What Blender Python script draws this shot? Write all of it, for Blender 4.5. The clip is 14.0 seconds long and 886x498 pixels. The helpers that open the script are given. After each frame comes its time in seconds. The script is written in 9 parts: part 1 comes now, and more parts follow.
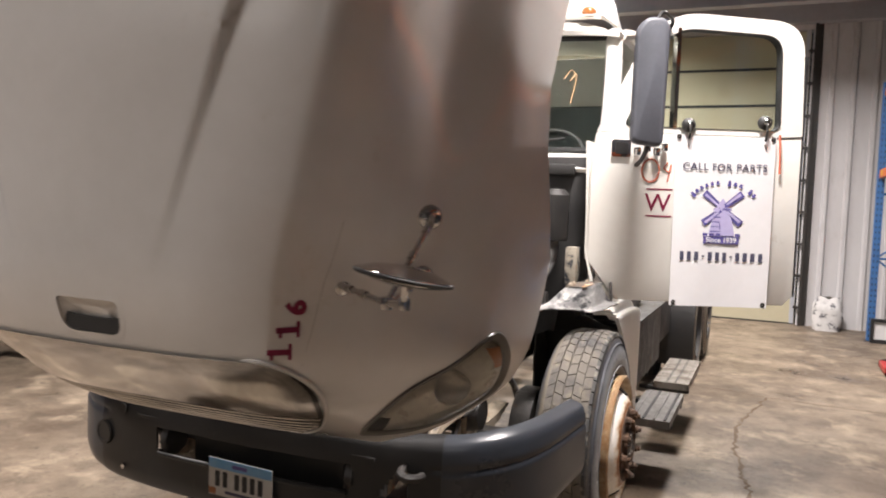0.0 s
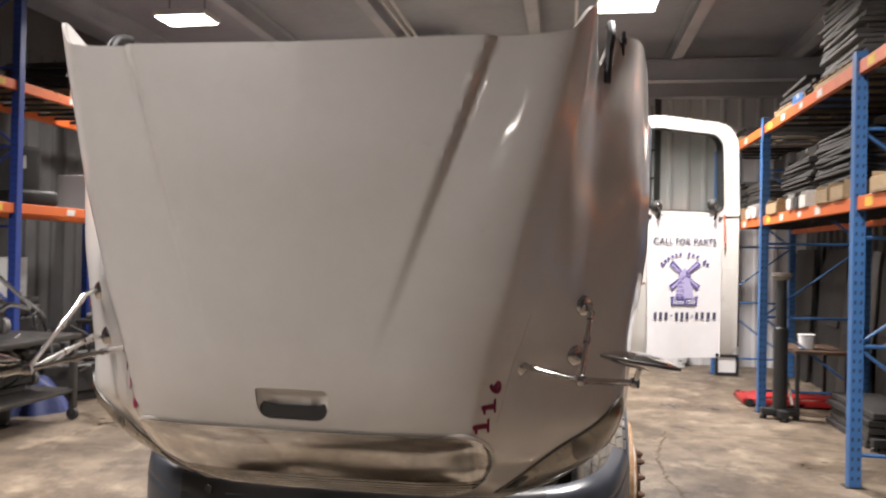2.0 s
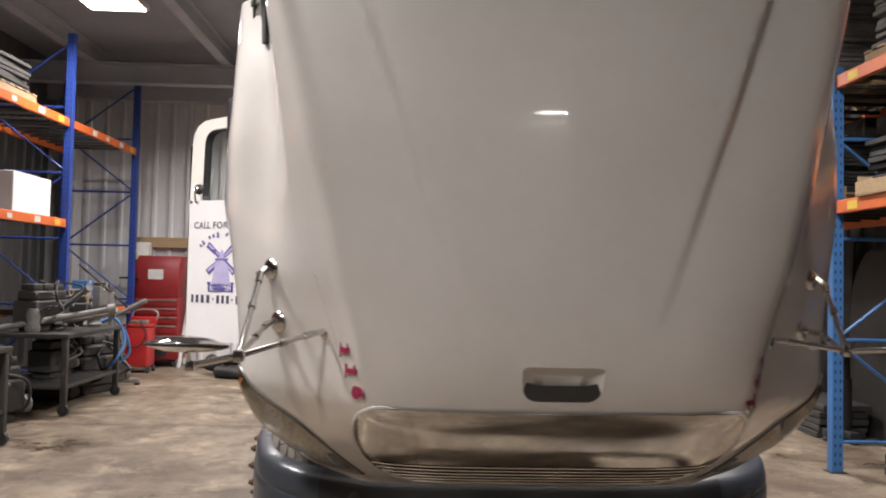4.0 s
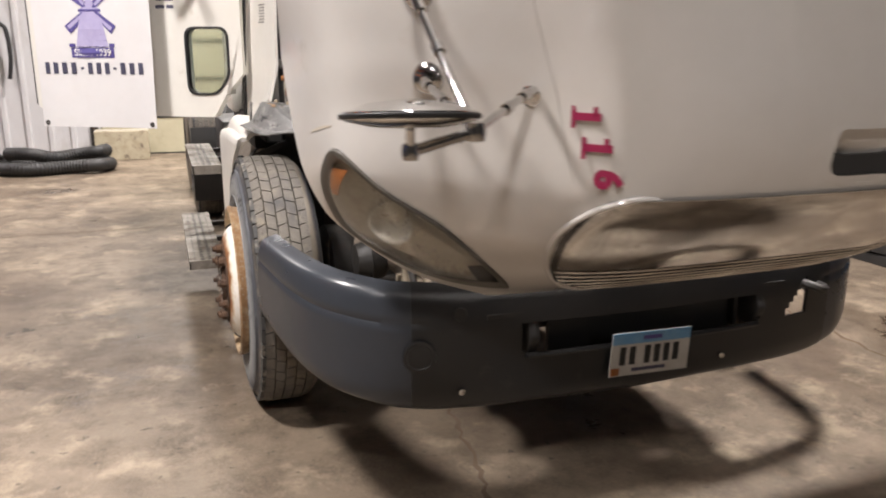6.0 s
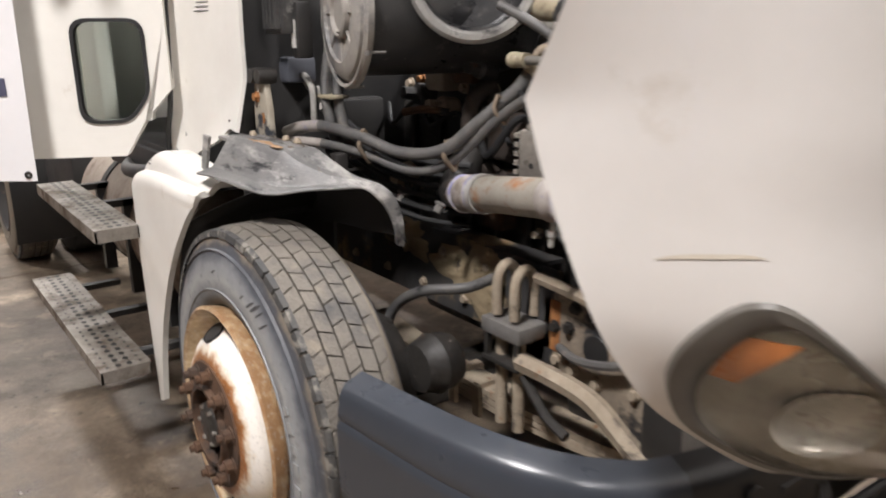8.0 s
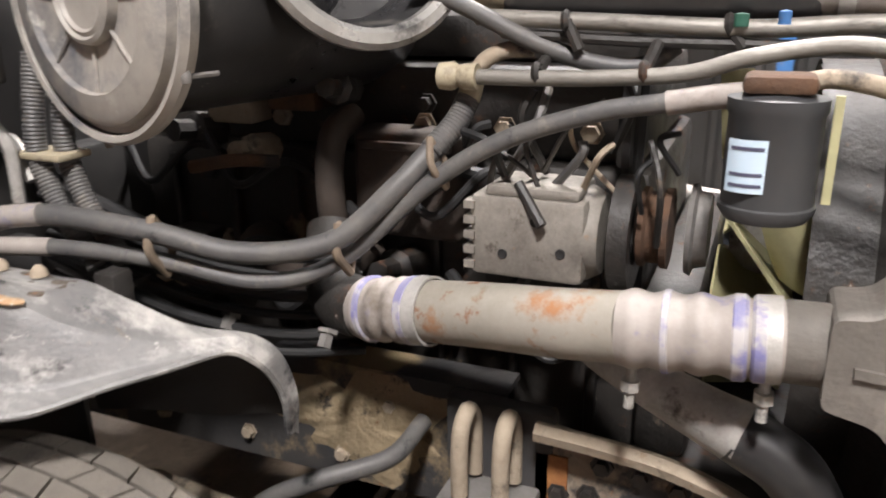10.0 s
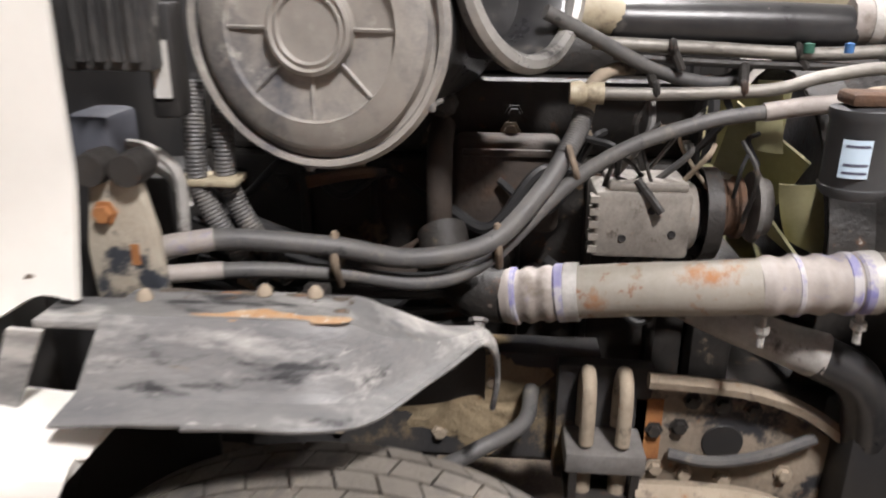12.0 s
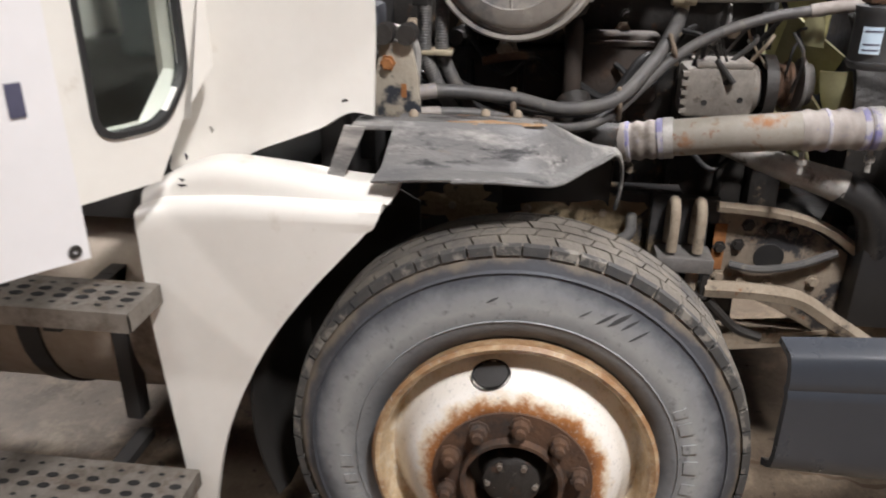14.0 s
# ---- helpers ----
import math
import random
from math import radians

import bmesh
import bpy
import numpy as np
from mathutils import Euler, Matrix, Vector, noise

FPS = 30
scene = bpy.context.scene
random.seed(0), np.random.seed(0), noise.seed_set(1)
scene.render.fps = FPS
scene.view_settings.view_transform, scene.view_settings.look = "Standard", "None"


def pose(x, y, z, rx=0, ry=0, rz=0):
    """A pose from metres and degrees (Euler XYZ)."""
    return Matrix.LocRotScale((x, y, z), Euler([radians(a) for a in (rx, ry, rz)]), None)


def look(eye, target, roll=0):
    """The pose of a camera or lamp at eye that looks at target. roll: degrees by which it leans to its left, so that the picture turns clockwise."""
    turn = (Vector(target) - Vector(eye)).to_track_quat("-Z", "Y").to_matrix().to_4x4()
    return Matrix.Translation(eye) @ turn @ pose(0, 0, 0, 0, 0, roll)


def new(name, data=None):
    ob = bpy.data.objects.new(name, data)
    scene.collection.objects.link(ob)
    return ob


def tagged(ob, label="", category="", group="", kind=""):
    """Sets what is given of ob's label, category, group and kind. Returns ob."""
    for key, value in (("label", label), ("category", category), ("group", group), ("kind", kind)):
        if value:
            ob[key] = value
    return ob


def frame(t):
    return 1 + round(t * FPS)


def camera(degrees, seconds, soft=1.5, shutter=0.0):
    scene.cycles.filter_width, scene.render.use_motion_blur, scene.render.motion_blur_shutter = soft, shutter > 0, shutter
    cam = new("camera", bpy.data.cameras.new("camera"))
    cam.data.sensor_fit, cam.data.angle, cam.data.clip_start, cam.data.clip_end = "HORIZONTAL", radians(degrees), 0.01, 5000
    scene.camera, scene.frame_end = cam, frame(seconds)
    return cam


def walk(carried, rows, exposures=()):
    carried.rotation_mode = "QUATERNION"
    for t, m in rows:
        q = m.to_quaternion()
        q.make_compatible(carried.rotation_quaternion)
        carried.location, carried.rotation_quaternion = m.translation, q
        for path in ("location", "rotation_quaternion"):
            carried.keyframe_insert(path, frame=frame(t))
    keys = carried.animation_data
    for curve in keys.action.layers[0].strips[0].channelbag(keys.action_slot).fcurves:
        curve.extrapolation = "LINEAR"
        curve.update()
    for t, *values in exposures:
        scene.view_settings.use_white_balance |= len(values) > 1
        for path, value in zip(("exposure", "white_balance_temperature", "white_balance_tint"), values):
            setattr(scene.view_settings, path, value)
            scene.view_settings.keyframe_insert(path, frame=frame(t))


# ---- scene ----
cam = camera(60.4, 14.0, soft=1.9, shutter=0.5)
PATH = [
    (0, (1.84, -3.618, 1.627), (1.048, -1.786, 1.506), 2.1),
    (0.5, (1.633, -3.886, 1.63), (0.935, -2.015, 1.522), 2.0),
    (1, (1.418, -4.065, 1.636), (0.816, -2.16, 1.546), 1.8),
    (1.5, (1.184, -4.193, 1.706), (0.687, -2.257, 1.651), 1.6),
    (2, (0.881, -4.344, 1.757), (0.552, -2.371, 1.769), 1.2),
    (2.2, (0.754, -4.403, 1.78), (0.503, -2.419, 1.817), 1.0),
    (4.3, (-0.62, -4.13, 1.546), (-0.497, -2.135, 1.616), 0.7),
    (4.5, (-0.731, -4.046, 1.533), (-0.561, -2.053, 1.555), 0.3),
    (5, (-1.035, -3.843, 1.463), (-0.686, -1.884, 1.26), 0.4),
    (5.5, (-1.271, -3.586, 1.426), (-0.753, -1.693, 1.038), 0.4),
    (6, (-1.462, -3.22, 1.458), (-0.794, -1.401, 0.962), 0.3),
    (6.5, (-1.685, -2.896, 1.488), (-0.917, -1.127, 0.959), 0.4),
    (7, (-1.779, -2.549, 1.482), (-0.772, -0.907, 0.943), 0.2),
    (7.5, (-1.818, -2.193, 1.512), (-0.676, -0.65, 0.963), 0.0),
    (8, (-1.863, -1.847, 1.543), (-0.717, -0.306, 0.985), -0.5),
    (8.5, (-1.825, -1.495, 1.522), (-0.413, -0.195, 0.962), -0.4),
    (9, (-1.775, -1.198, 1.56), (-0.15, -0.193, 0.962), -0.5),
    (9.2, (-1.715, -1.115, 1.565), (-0.1, -0.105, 0.968), -0.7),
    (11.3, (-1.533, -0.314, 1.651), (0.329, -0.189, 0.929), 0.4),
    (11.5, (-1.606, -0.27, 1.665), (0.252, -0.14, 0.937), 0.6),
    (12, (-1.882, -0.197, 1.658), (-0.005, -0.06, 0.98), 0.4),
    (12.5, (-2.157, -0.087, 1.672), (-0.274, 0.043, 1.01), 0.4),
    (13, (-2.393, 0.001, 1.624), (-0.509, 0.143, 0.968), 0.3),
    (13.5, (-2.519, -0.031, 1.514), (-0.65, 0.146, 0.824), 0.5),
    (14, (-2.596, -0.007, 1.644), (-0.778, 0.229, 0.846), 0.4),
]
walk(cam, [(t, look(eye, target, roll)) for t, eye, target, roll in PATH],
     [(0.0, 0.0, 6750, 12), (0.9, 0.0, 6750, 12), (1.6, 0.15, 6700, 11), (2.2, 0.1, 6700, 11), (4.5, -0.12, 6600, 10), (5.5, -0.12, 6750, 12), (6.0, 0.0, 6700, 11), (7.5, -0.12, 6500, 10),
      (8.5, 0.12, 6500, 10), (9.2, 0.2, 6500, 10), (11.3, 0.65, 6800, 12), (12.0, 0.15, 6500, 11), (12.5, 0.0, 6250, 9), (13.0, -0.2, 6400, 10), (14.0, -0.15, 6450, 10)])

# ---- world and lamps ----
world = bpy.data.worlds.new("hall_world")
scene.world = world
world.use_nodes = True
world.node_tree.nodes["Background"].inputs[0].default_value = (0.55, 0.6, 0.7, 1)
world.node_tree.nodes["Background"].inputs[1].default_value = 0.02
scene.view_settings.exposure = 0.0
LAMP_WATTS = 290
# x, y and the share of the full output
LAMP_PLACES = [(-4.15, 4.95, 0.55), (1.5, 4.95, 1.15), (-1.2, 7.0, 1.0), (-3.0, -1.2, 0.9), (1.55, -0.6, 0.95), (1.3, -10.5, 0.35), (-2.2, -5.0, 0.58)]
CEILING_Z = 5.1


# ---- materials ----
def nodes_of(name):
    m = bpy.data.materials.new(name)
    m.use_nodes = True
    t = m.node_tree
    return m, t, t.nodes["Principled BSDF"]


def rgb(c):
    return (*c, 1.0)


def noise_node(t, scale, detail=4, rough=0.6, coord=None, stretch=None):
    n = t.nodes.new("ShaderNodeTexNoise")
    n.inputs["Scale"].default_value, n.inputs["Detail"].default_value, n.inputs["Roughness"].default_value = scale, detail, rough
    c = coord or t.nodes.new("ShaderNodeTexCoord").outputs["Object"]
    if stretch:
        mp = t.nodes.new("ShaderNodeMapping")
        mp.inputs["Scale"].default_value = stretch
        t.links.new(c, mp.inputs[0])
        c = mp.outputs[0]
    t.links.new(c, n.inputs["Vector"])
    return n


def ramp_node(t, src, lo, hi, a=(0, 0, 0), b=(1, 1, 1)):
    r = t.nodes.new("ShaderNodeValToRGB")
    r.color_ramp.elements[0].position, r.color_ramp.elements[1].position = lo, hi
    r.color_ramp.elements[0].color, r.color_ramp.elements[1].color = rgb(a), rgb(b)
    t.links.new(src, r.inputs[0])
    return r


def mixed(t, fac, a, b):
    m = t.nodes.new("ShaderNodeMix")
    m.data_type = "RGBA"
    t.links.new(fac, m.inputs[0])
    for v, k in ((a, 6), (b, 7)):
        if isinstance(v, tuple):
            m.inputs[k].default_value = rgb(v)
        else:
            t.links.new(v, m.inputs[k])
    return m.outputs[2]


def surf(name, c1, c2=None, scale=4.0, rough=0.5, rough2=None, metal=0.0, bump=0.0, bscale=60.0, coat=0.0, coat_rough=0.12,
         stains=(), stretch=None, per_object=0.0):
    """A surface with broad and fine variation. stains: (colour, scale, low, high, roughness) laid over it one by one."""
    m, t, b = nodes_of(name)
    c2 = c2 or tuple(v * 0.82 for v in c1)
    n = noise_node(t, scale, 5, 0.62, stretch=stretch)
    fine = noise_node(t, scale * 9, 4, 0.65, stretch=stretch)
    add = t.nodes.new("ShaderNodeMath")
    add.operation = "MULTIPLY_ADD"
    add.inputs[1].default_value = 0.35
    t.links.new(fine.outputs[0], add.inputs[0])
    t.links.new(n.outputs[0], add.inputs[2])
    r = ramp_node(t, add.outputs[0], 0.45, 0.92, c1, c2)
    col = r.outputs[0]
    ro = ramp_node(t, add.outputs[0], 0.4, 0.95, (rough,) * 3, ((rough2 if rough2 is not None else min(1, rough * 1.25)),) * 3).outputs[0]
    for colour, sc, lo, hi, rr in stains:
        sn = noise_node(t, sc, 7, 0.68, stretch=stretch)
        f = ramp_node(t, sn.outputs[0], lo, hi).outputs[0]
        col = mixed(t, f, col, colour)
        ro = mixed(t, f, ro, (rr,) * 3)
    if per_object:
        info = t.nodes.new("ShaderNodeObjectInfo")
        k = ramp_node(t, info.outputs["Random"], 0.0, 1.0, (1 - per_object,) * 3, (1 + per_object * 0.3,) * 3)
        mul = t.nodes.new("ShaderNodeMix")
        mul.data_type, mul.blend_type = "RGBA", "MULTIPLY"
        mul.inputs[0].default_value = 1.0
        t.links.new(col, mul.inputs[6])
        t.links.new(k.outputs[0], mul.inputs[7])
        col = mul.outputs[2]
    t.links.new(col, b.inputs["Base Color"])
    t.links.new(ro, b.inputs["Roughness"])
    b.inputs["Metallic"].default_value = metal
    b.inputs["Coat Weight"].default_value = coat
    b.inputs["Coat Roughness"].default_value = coat_rough
    if bump:
        bn = noise_node(t, bscale, 5, 0.6, stretch=stretch)
        bp = t.nodes.new("ShaderNodeBump")
        bp.inputs["Strength"].default_value = bump
        bp.inputs["Distance"].default_value = 0.01
        t.links.new(bn.outputs[0], bp.inputs["Height"])
        t.links.new(bp.outputs[0], b.inputs["Normal"])
    return m


def worn_rings(name, stops, spread, nscale, rough, bump, axle=(0.0, 0.012, 0.518)):
    """A wheel surface whose wear runs in rings round the front axle: stops are (radius, colour), broken up by noise."""
    m, t, b = nodes_of(name)
    c = t.nodes.new("ShaderNodeTexCoord").outputs["Object"]
    flat = t.nodes.new("ShaderNodeMapping")
    flat.inputs["Scale"].default_value = (0, 1, 1)
    t.links.new(c, flat.inputs[0])
    far = t.nodes.new("ShaderNodeVectorMath")
    far.operation = "DISTANCE"
    far.inputs[1].default_value = axle
    t.links.new(flat.outputs[0], far.inputs[0])
    n = noise_node(t, nscale, 7, 0.68, c)
    k = t.nodes.new("ShaderNodeMath")
    k.operation = "MULTIPLY_ADD"
    k.inputs[1].default_value = spread
    t.links.new(n.outputs[0], k.inputs[0])
    t.links.new(far.outputs["Value"], k.inputs[2])
    shift = t.nodes.new("ShaderNodeMath")
    shift.operation = "SUBTRACT"
    shift.inputs[1].default_value = spread * 0.5
    t.links.new(k.outputs[0], shift.inputs[0])
    r = t.nodes.new("ShaderNodeValToRGB")
    while len(r.color_ramp.elements) < len(stops):
        r.color_ramp.elements.new(0.5)
    for e, (radius, colour) in zip(r.color_ramp.elements, stops):
        e.position, e.color = radius, rgb(colour)
    t.links.new(shift.outputs[0], r.inputs[0])
    fine = noise_node(t, nscale * 5, 5, 0.7, c)
    col = mixed(t, ramp_node(t, fine.outputs[0], 0.56, 0.74).outputs[0], r.outputs[0], tuple(0.55 * v for v in stops[len(stops) // 2][1]))
    t.links.new(col, b.inputs["Base Color"])
    t.links.new(ramp_node(t, fine.outputs[0], 0.3, 0.8, (rough,) * 3, (min(1, rough * 1.35),) * 3).outputs[0], b.inputs["Roughness"])
    bp = t.nodes.new("ShaderNodeBump")
    bp.inputs["Strength"].default_value, bp.inputs["Distance"].default_value = bump, 0.008
    t.links.new(fine.outputs[0], bp.inputs["Height"])
    t.links.new(bp.outputs[0], b.inputs["Normal"])
    return m


DIRT, RUST = (0.20, 0.155, 0.105), (0.26, 0.085, 0.022)
M_HOOD = surf("off_white_truck_paint", (0.66, 0.635, 0.605), (0.59, 0.565, 0.53), 1.6, 0.30, 0.4, coat=1.0, coat_rough=0.045,
              stains=(((0.44, 0.385, 0.31), 3.5, 0.62, 0.86, 0.5), ((0.34, 0.29, 0.23), 24, 0.72, 0.78, 0.6)))
M_WHITE = surf("white_cab_paint", (0.82, 0.80, 0.75), (0.74, 0.715, 0.66), 2.2, 0.32, 0.42, coat=0.25,
               stains=(((0.45, 0.38, 0.28), 5, 0.64, 0.85, 0.6),))
M_BUMPER = surf("grey_moulded_bumper", (0.038, 0.043, 0.052), (0.030, 0.034, 0.042), 3.0, 0.24, 0.36, bump=0.03, bscale=300,
                stains=(((0.075, 0.068, 0.06), 6, 0.62, 0.85, 0.6), ((0.12, 0.125, 0.135), 30, 0.70, 0.76, 0.5)))
M_BUMPERMID = surf("black_moulded_bumper", (0.011, 0.0115, 0.0125), (0.017, 0.0165, 0.0165), 4.0, 0.30, 0.46, bump=0.04, bscale=250,
                   stains=(((0.06, 0.054, 0.047), 7, 0.62, 0.82, 0.7),))
M_BLACK = surf("black_plastic", (0.016, 0.016, 0.017), (0.03, 0.028, 0.026), 6, 0.45, 0.65, bump=0.05, bscale=150)
M_LINER = surf("dusty_black_liner", (0.012, 0.0115, 0.011), (0.026, 0.023, 0.020), 5, 0.6, 0.8, bump=0.1, bscale=90)
M_FLAP = surf("dusty_grey_plastic", (0.115, 0.115, 0.118), (0.225, 0.22, 0.212), 7, 0.34, 0.6, bump=0.2, bscale=70,
              stains=(((0.46, 0.445, 0.42), 4.5, 0.50, 0.64, 0.7), ((0.022, 0.022, 0.024), 6, 0.55, 0.63, 0.6), (DIRT, 11, 0.64, 0.76, 0.7), ((0.42, 0.405, 0.38), 22, 0.64, 0.72, 0.6)), stretch=(2.2, 0.7, 3.0))
M_RUBBER = surf("worn_tyre_rubber", (0.035, 0.036, 0.038), (0.07, 0.07, 0.07), 6, 0.7, 0.85, bump=0.12, bscale=120,
                stains=(((0.13, 0.115, 0.09), 7, 0.56, 0.78, 0.95),))
M_SIDEWALL = worn_rings("dusty_sidewall", [(0.31, (0.069, 0.074, 0.080)), (0.35, (0.184, 0.193, 0.202)), (0.395, (0.322, 0.330, 0.326)), (0.43, (0.218, 0.227, 0.236)),
                                           (0.457, (0.069, 0.075, 0.088)), (0.480, (0.057, 0.058, 0.064)), (0.497, (0.172, 0.146, 0.114))], 0.075, 8, 0.5, 0.12)
M_SHOULDER = surf("muddy_tyre_shoulder", (0.03, 0.032, 0.036), (0.075, 0.07, 0.062), 9, 0.7, 0.9, bump=0.3, bscale=90,
                  stains=(((0.20, 0.185, 0.16), 16, 0.52, 0.60, 0.9), ((0.22, 0.18, 0.13), 5, 0.60, 0.70, 0.7)))
M_WHEEL = worn_rings("rusting_white_wheel", [(0.165, (0.14, 0.055, 0.02)), (0.190, (0.34, 0.14, 0.045)), (0.205, (0.72, 0.62, 0.48)), (0.218, (0.82, 0.79, 0.74)), (0.268, (0.80, 0.76, 0.68)),
                                             (0.290, (0.58, 0.45, 0.28)), (0.318, (0.27, 0.15, 0.07))], 0.085, 21, 0.36, 0.06)
M_TREAD = surf("dusty_tread", (0.115, 0.103, 0.088), (0.165, 0.147, 0.124), 9, 0.75, 0.95, bump=0.5, bscale=130,
               stains=(((0.055, 0.053, 0.053), 5, 0.50, 0.66, 0.75), ((0.22, 0.19, 0.15), 11, 0.56, 0.70, 0.95)))
M_RUST = surf("rusty_hub_iron", (0.062, 0.036, 0.024), (0.12, 0.062, 0.032), 12, 0.8, 0.95, bump=0.35, bscale=90,
              stains=(((0.03, 0.025, 0.022), 10, 0.5, 0.65, 0.8),))
M_IRON = surf("greasy_black_iron", (0.018, 0.017, 0.0165), (0.036, 0.032, 0.028), 9, 0.36, 0.7, bump=0.35, bscale=55,
              stains=((DIRT, 8, 0.62, 0.70, 0.95), ((0.10, 0.05, 0.028), 17, 0.60, 0.70, 0.9), ((0.33, 0.31, 0.28), 34, 0.68, 0.72, 0.8)))
M_FRAME = surf("muddy_frame_steel", (0.032, 0.033, 0.036), (0.055, 0.05, 0.046), 7, 0.5, 0.75, bump=0.3, bscale=60,
               stains=(((0.24, 0.18, 0.105), 3.4, 0.56, 0.64, 0.95), ((0.20, 0.085, 0.03), 9, 0.64, 0.74, 0.95)))
M_TAN = surf("dust_coated_steel", (0.40, 0.335, 0.255), (0.26, 0.21, 0.155), 10, 0.75, 0.95, bump=0.35, bscale=60,
             stains=(((0.06, 0.05, 0.042), 11, 0.55, 0.66, 0.7), ((0.26, 0.11, 0.04), 15, 0.62, 0.70, 0.95)))
M_HOSE = surf("dusty_rubber_hose", (0.068, 0.068, 0.071), (0.135, 0.128, 0.118), 14, 0.42, 0.65, bump=0.08, bscale=160,
              stains=(((0.22, 0.195, 0.165), 16, 0.58, 0.72, 0.85), ((0.03, 0.03, 0.032), 22, 0.60, 0.68, 0.4)))
M_PIPE = surf("painted_charge_pipe", (0.32, 0.295, 0.255), (0.23, 0.21, 0.175), 9, 0.42, 0.65, bump=0.08, bscale=120,
              stains=(((0.17, 0.145, 0.11), 14, 0.52, 0.70, 0.7), ((0.30, 0.13, 0.05), 7, 0.55, 0.68, 0.85), ((0.20, 0.075, 0.03), 24, 0.58, 0.68, 0.9)))
M_SILICONE = surf("faded_grey_silicone", (0.36, 0.325, 0.30), (0.24, 0.215, 0.195), 12, 0.5, 0.7, bump=0.05,
                  stains=(((0.19, 0.18, 0.27), 14, 0.60, 0.70, 0.6), ((0.15, 0.125, 0.10), 9, 0.56, 0.72, 0.8)))
M_ALU = surf("dull_cast_aluminium", (0.52, 0.505, 0.48), (0.32, 0.305, 0.28), 14, 0.42, 0.65, metal=0.3, bump=0.2, bscale=120,
             stains=(((0.07, 0.06, 0.05), 11, 0.58, 0.7, 0.8),))
M_STEEL = surf("worn_step_steel", (0.31, 0.285, 0.255), (0.18, 0.16, 0.135), 9, 0.38, 0.6, metal=0.5, bump=0.1, stains=(((0.13, 0.10, 0.075), 6, 0.48, 0.64, 0.8),))
M_TANK = surf("dirty_aluminium_tank", (0.42, 0.36, 0.30), (0.27, 0.22, 0.175), 4, 0.45, 0.65, metal=0.35, bump=0.1,
              stains=(((0.13, 0.10, 0.078), 4, 0.54, 0.72, 0.8),))
M_CHROME = surf("chrome", (0.66, 0.65, 0.64), (0.52, 0.51, 0.50), 6, 0.04, 0.12, metal=1.0)
M_GRILLE = surf("brushed_chrome_grille", (0.62, 0.60, 0.57), (0.46, 0.43, 0.39), 5, 0.05, 0.16, metal=1.0, stains=(((0.30, 0.26, 0.21), 9, 0.60, 0.78, 0.4),))
M_GREYLID = surf("dusty_filter_lid", (0.27, 0.25, 0.225), (0.38, 0.355, 0.32), 8, 0.40, 0.6, bump=0.05, bscale=150,
                 stains=(((0.10, 0.105, 0.12), 6, 0.5, 0.68, 0.4), ((0.42, 0.40, 0.36), 18, 0.6, 0.7, 0.8)))
M_FILTERBODY = surf("black_filter_body", (0.018, 0.018, 0.02), (0.04, 0.039, 0.038), 6, 0.22, 0.4, bump=0.05, bscale=60,
                    stains=(((0.13, 0.12, 0.105), 9, 0.6, 0.74, 0.8), ((0.30, 0.28, 0.25), 40, 0.68, 0.72, 0.9)))
M_YELLOW = surf("yellowed_fan_plastic", (0.44, 0.42, 0.24), (0.32, 0.30, 0.17), 8, 0.5, 0.65)
M_CREAM = surf("yellowed_coolant_tank", (0.46, 0.41, 0.30), (0.33, 0.28, 0.19), 9, 0.45, 0.6, stains=(((0.15, 0.12, 0.09), 14, 0.55, 0.68, 0.8),))
M_CANISTER = surf("dark_filter_canister", (0.035, 0.038, 0.043), (0.05, 0.05, 0.05), 8, 0.4, 0.6)
M_MIRRORBACK = surf("blue_grey_mirror_shell", (0.10, 0.105, 0.125), (0.075, 0.08, 0.095), 5, 0.5, 0.6)
M_TRIM = surf("black_window_rubber", (0.012, 0.012, 0.013), (0.02, 0.02, 0.02), 9, 0.5, 0.6)
M_BANNER = surf("white_vinyl_banner", (0.80, 0.79, 0.80), (0.74, 0.73, 0.73), 2.5, 0.38, 0.5, stains=(((0.66, 0.58, 0.48), 3, 0.66, 0.82, 0.5),))
M_INKBLUE = surf("violet_blue_ink", (0.085, 0.07, 0.26), (0.12, 0.10, 0.32), 20, 0.5)
M_INKGREY = surf("dark_slate_ink", (0.06, 0.06, 0.10), (0.08, 0.08, 0.13), 20, 0.5)
M_MAGENTA = surf("dark_red_vinyl_letter", (0.24, 0.012, 0.055), (0.20, 0.01, 0.04), 10, 0.4)
M_REDCHALK = surf("red_grease_pencil", (0.55, 0.10, 0.05), (0.6, 0.2, 0.12), 40, 0.7)
M_ORANGE = surf("orange_rack_paint", (0.62, 0.13, 0.022), (0.52, 0.10, 0.02), 4, 0.45, 0.6, stains=(((0.22, 0.10, 0.05), 12, 0.62, 0.72, 0.7),))
M_BLUE = surf("blue_rack_paint", (0.045, 0.15, 0.36), (0.035, 0.11, 0.28), 4, 0.42, 0.55, stains=(((0.12, 0.12, 0.13), 12, 0.64, 0.74, 0.6),))
M_NAVY = surf("dark_blue_rack_paint", (0.018, 0.05, 0.27), (0.014, 0.036, 0.19), 4, 0.42, 0.55)
M_RED = surf("red_tool_paint", (0.42, 0.02, 0.02), (0.32, 0.016, 0.016), 3, 0.35, 0.5, coat=0.2, stains=(((0.10, 0.03, 0.03), 8, 0.64, 0.78, 0.6),))
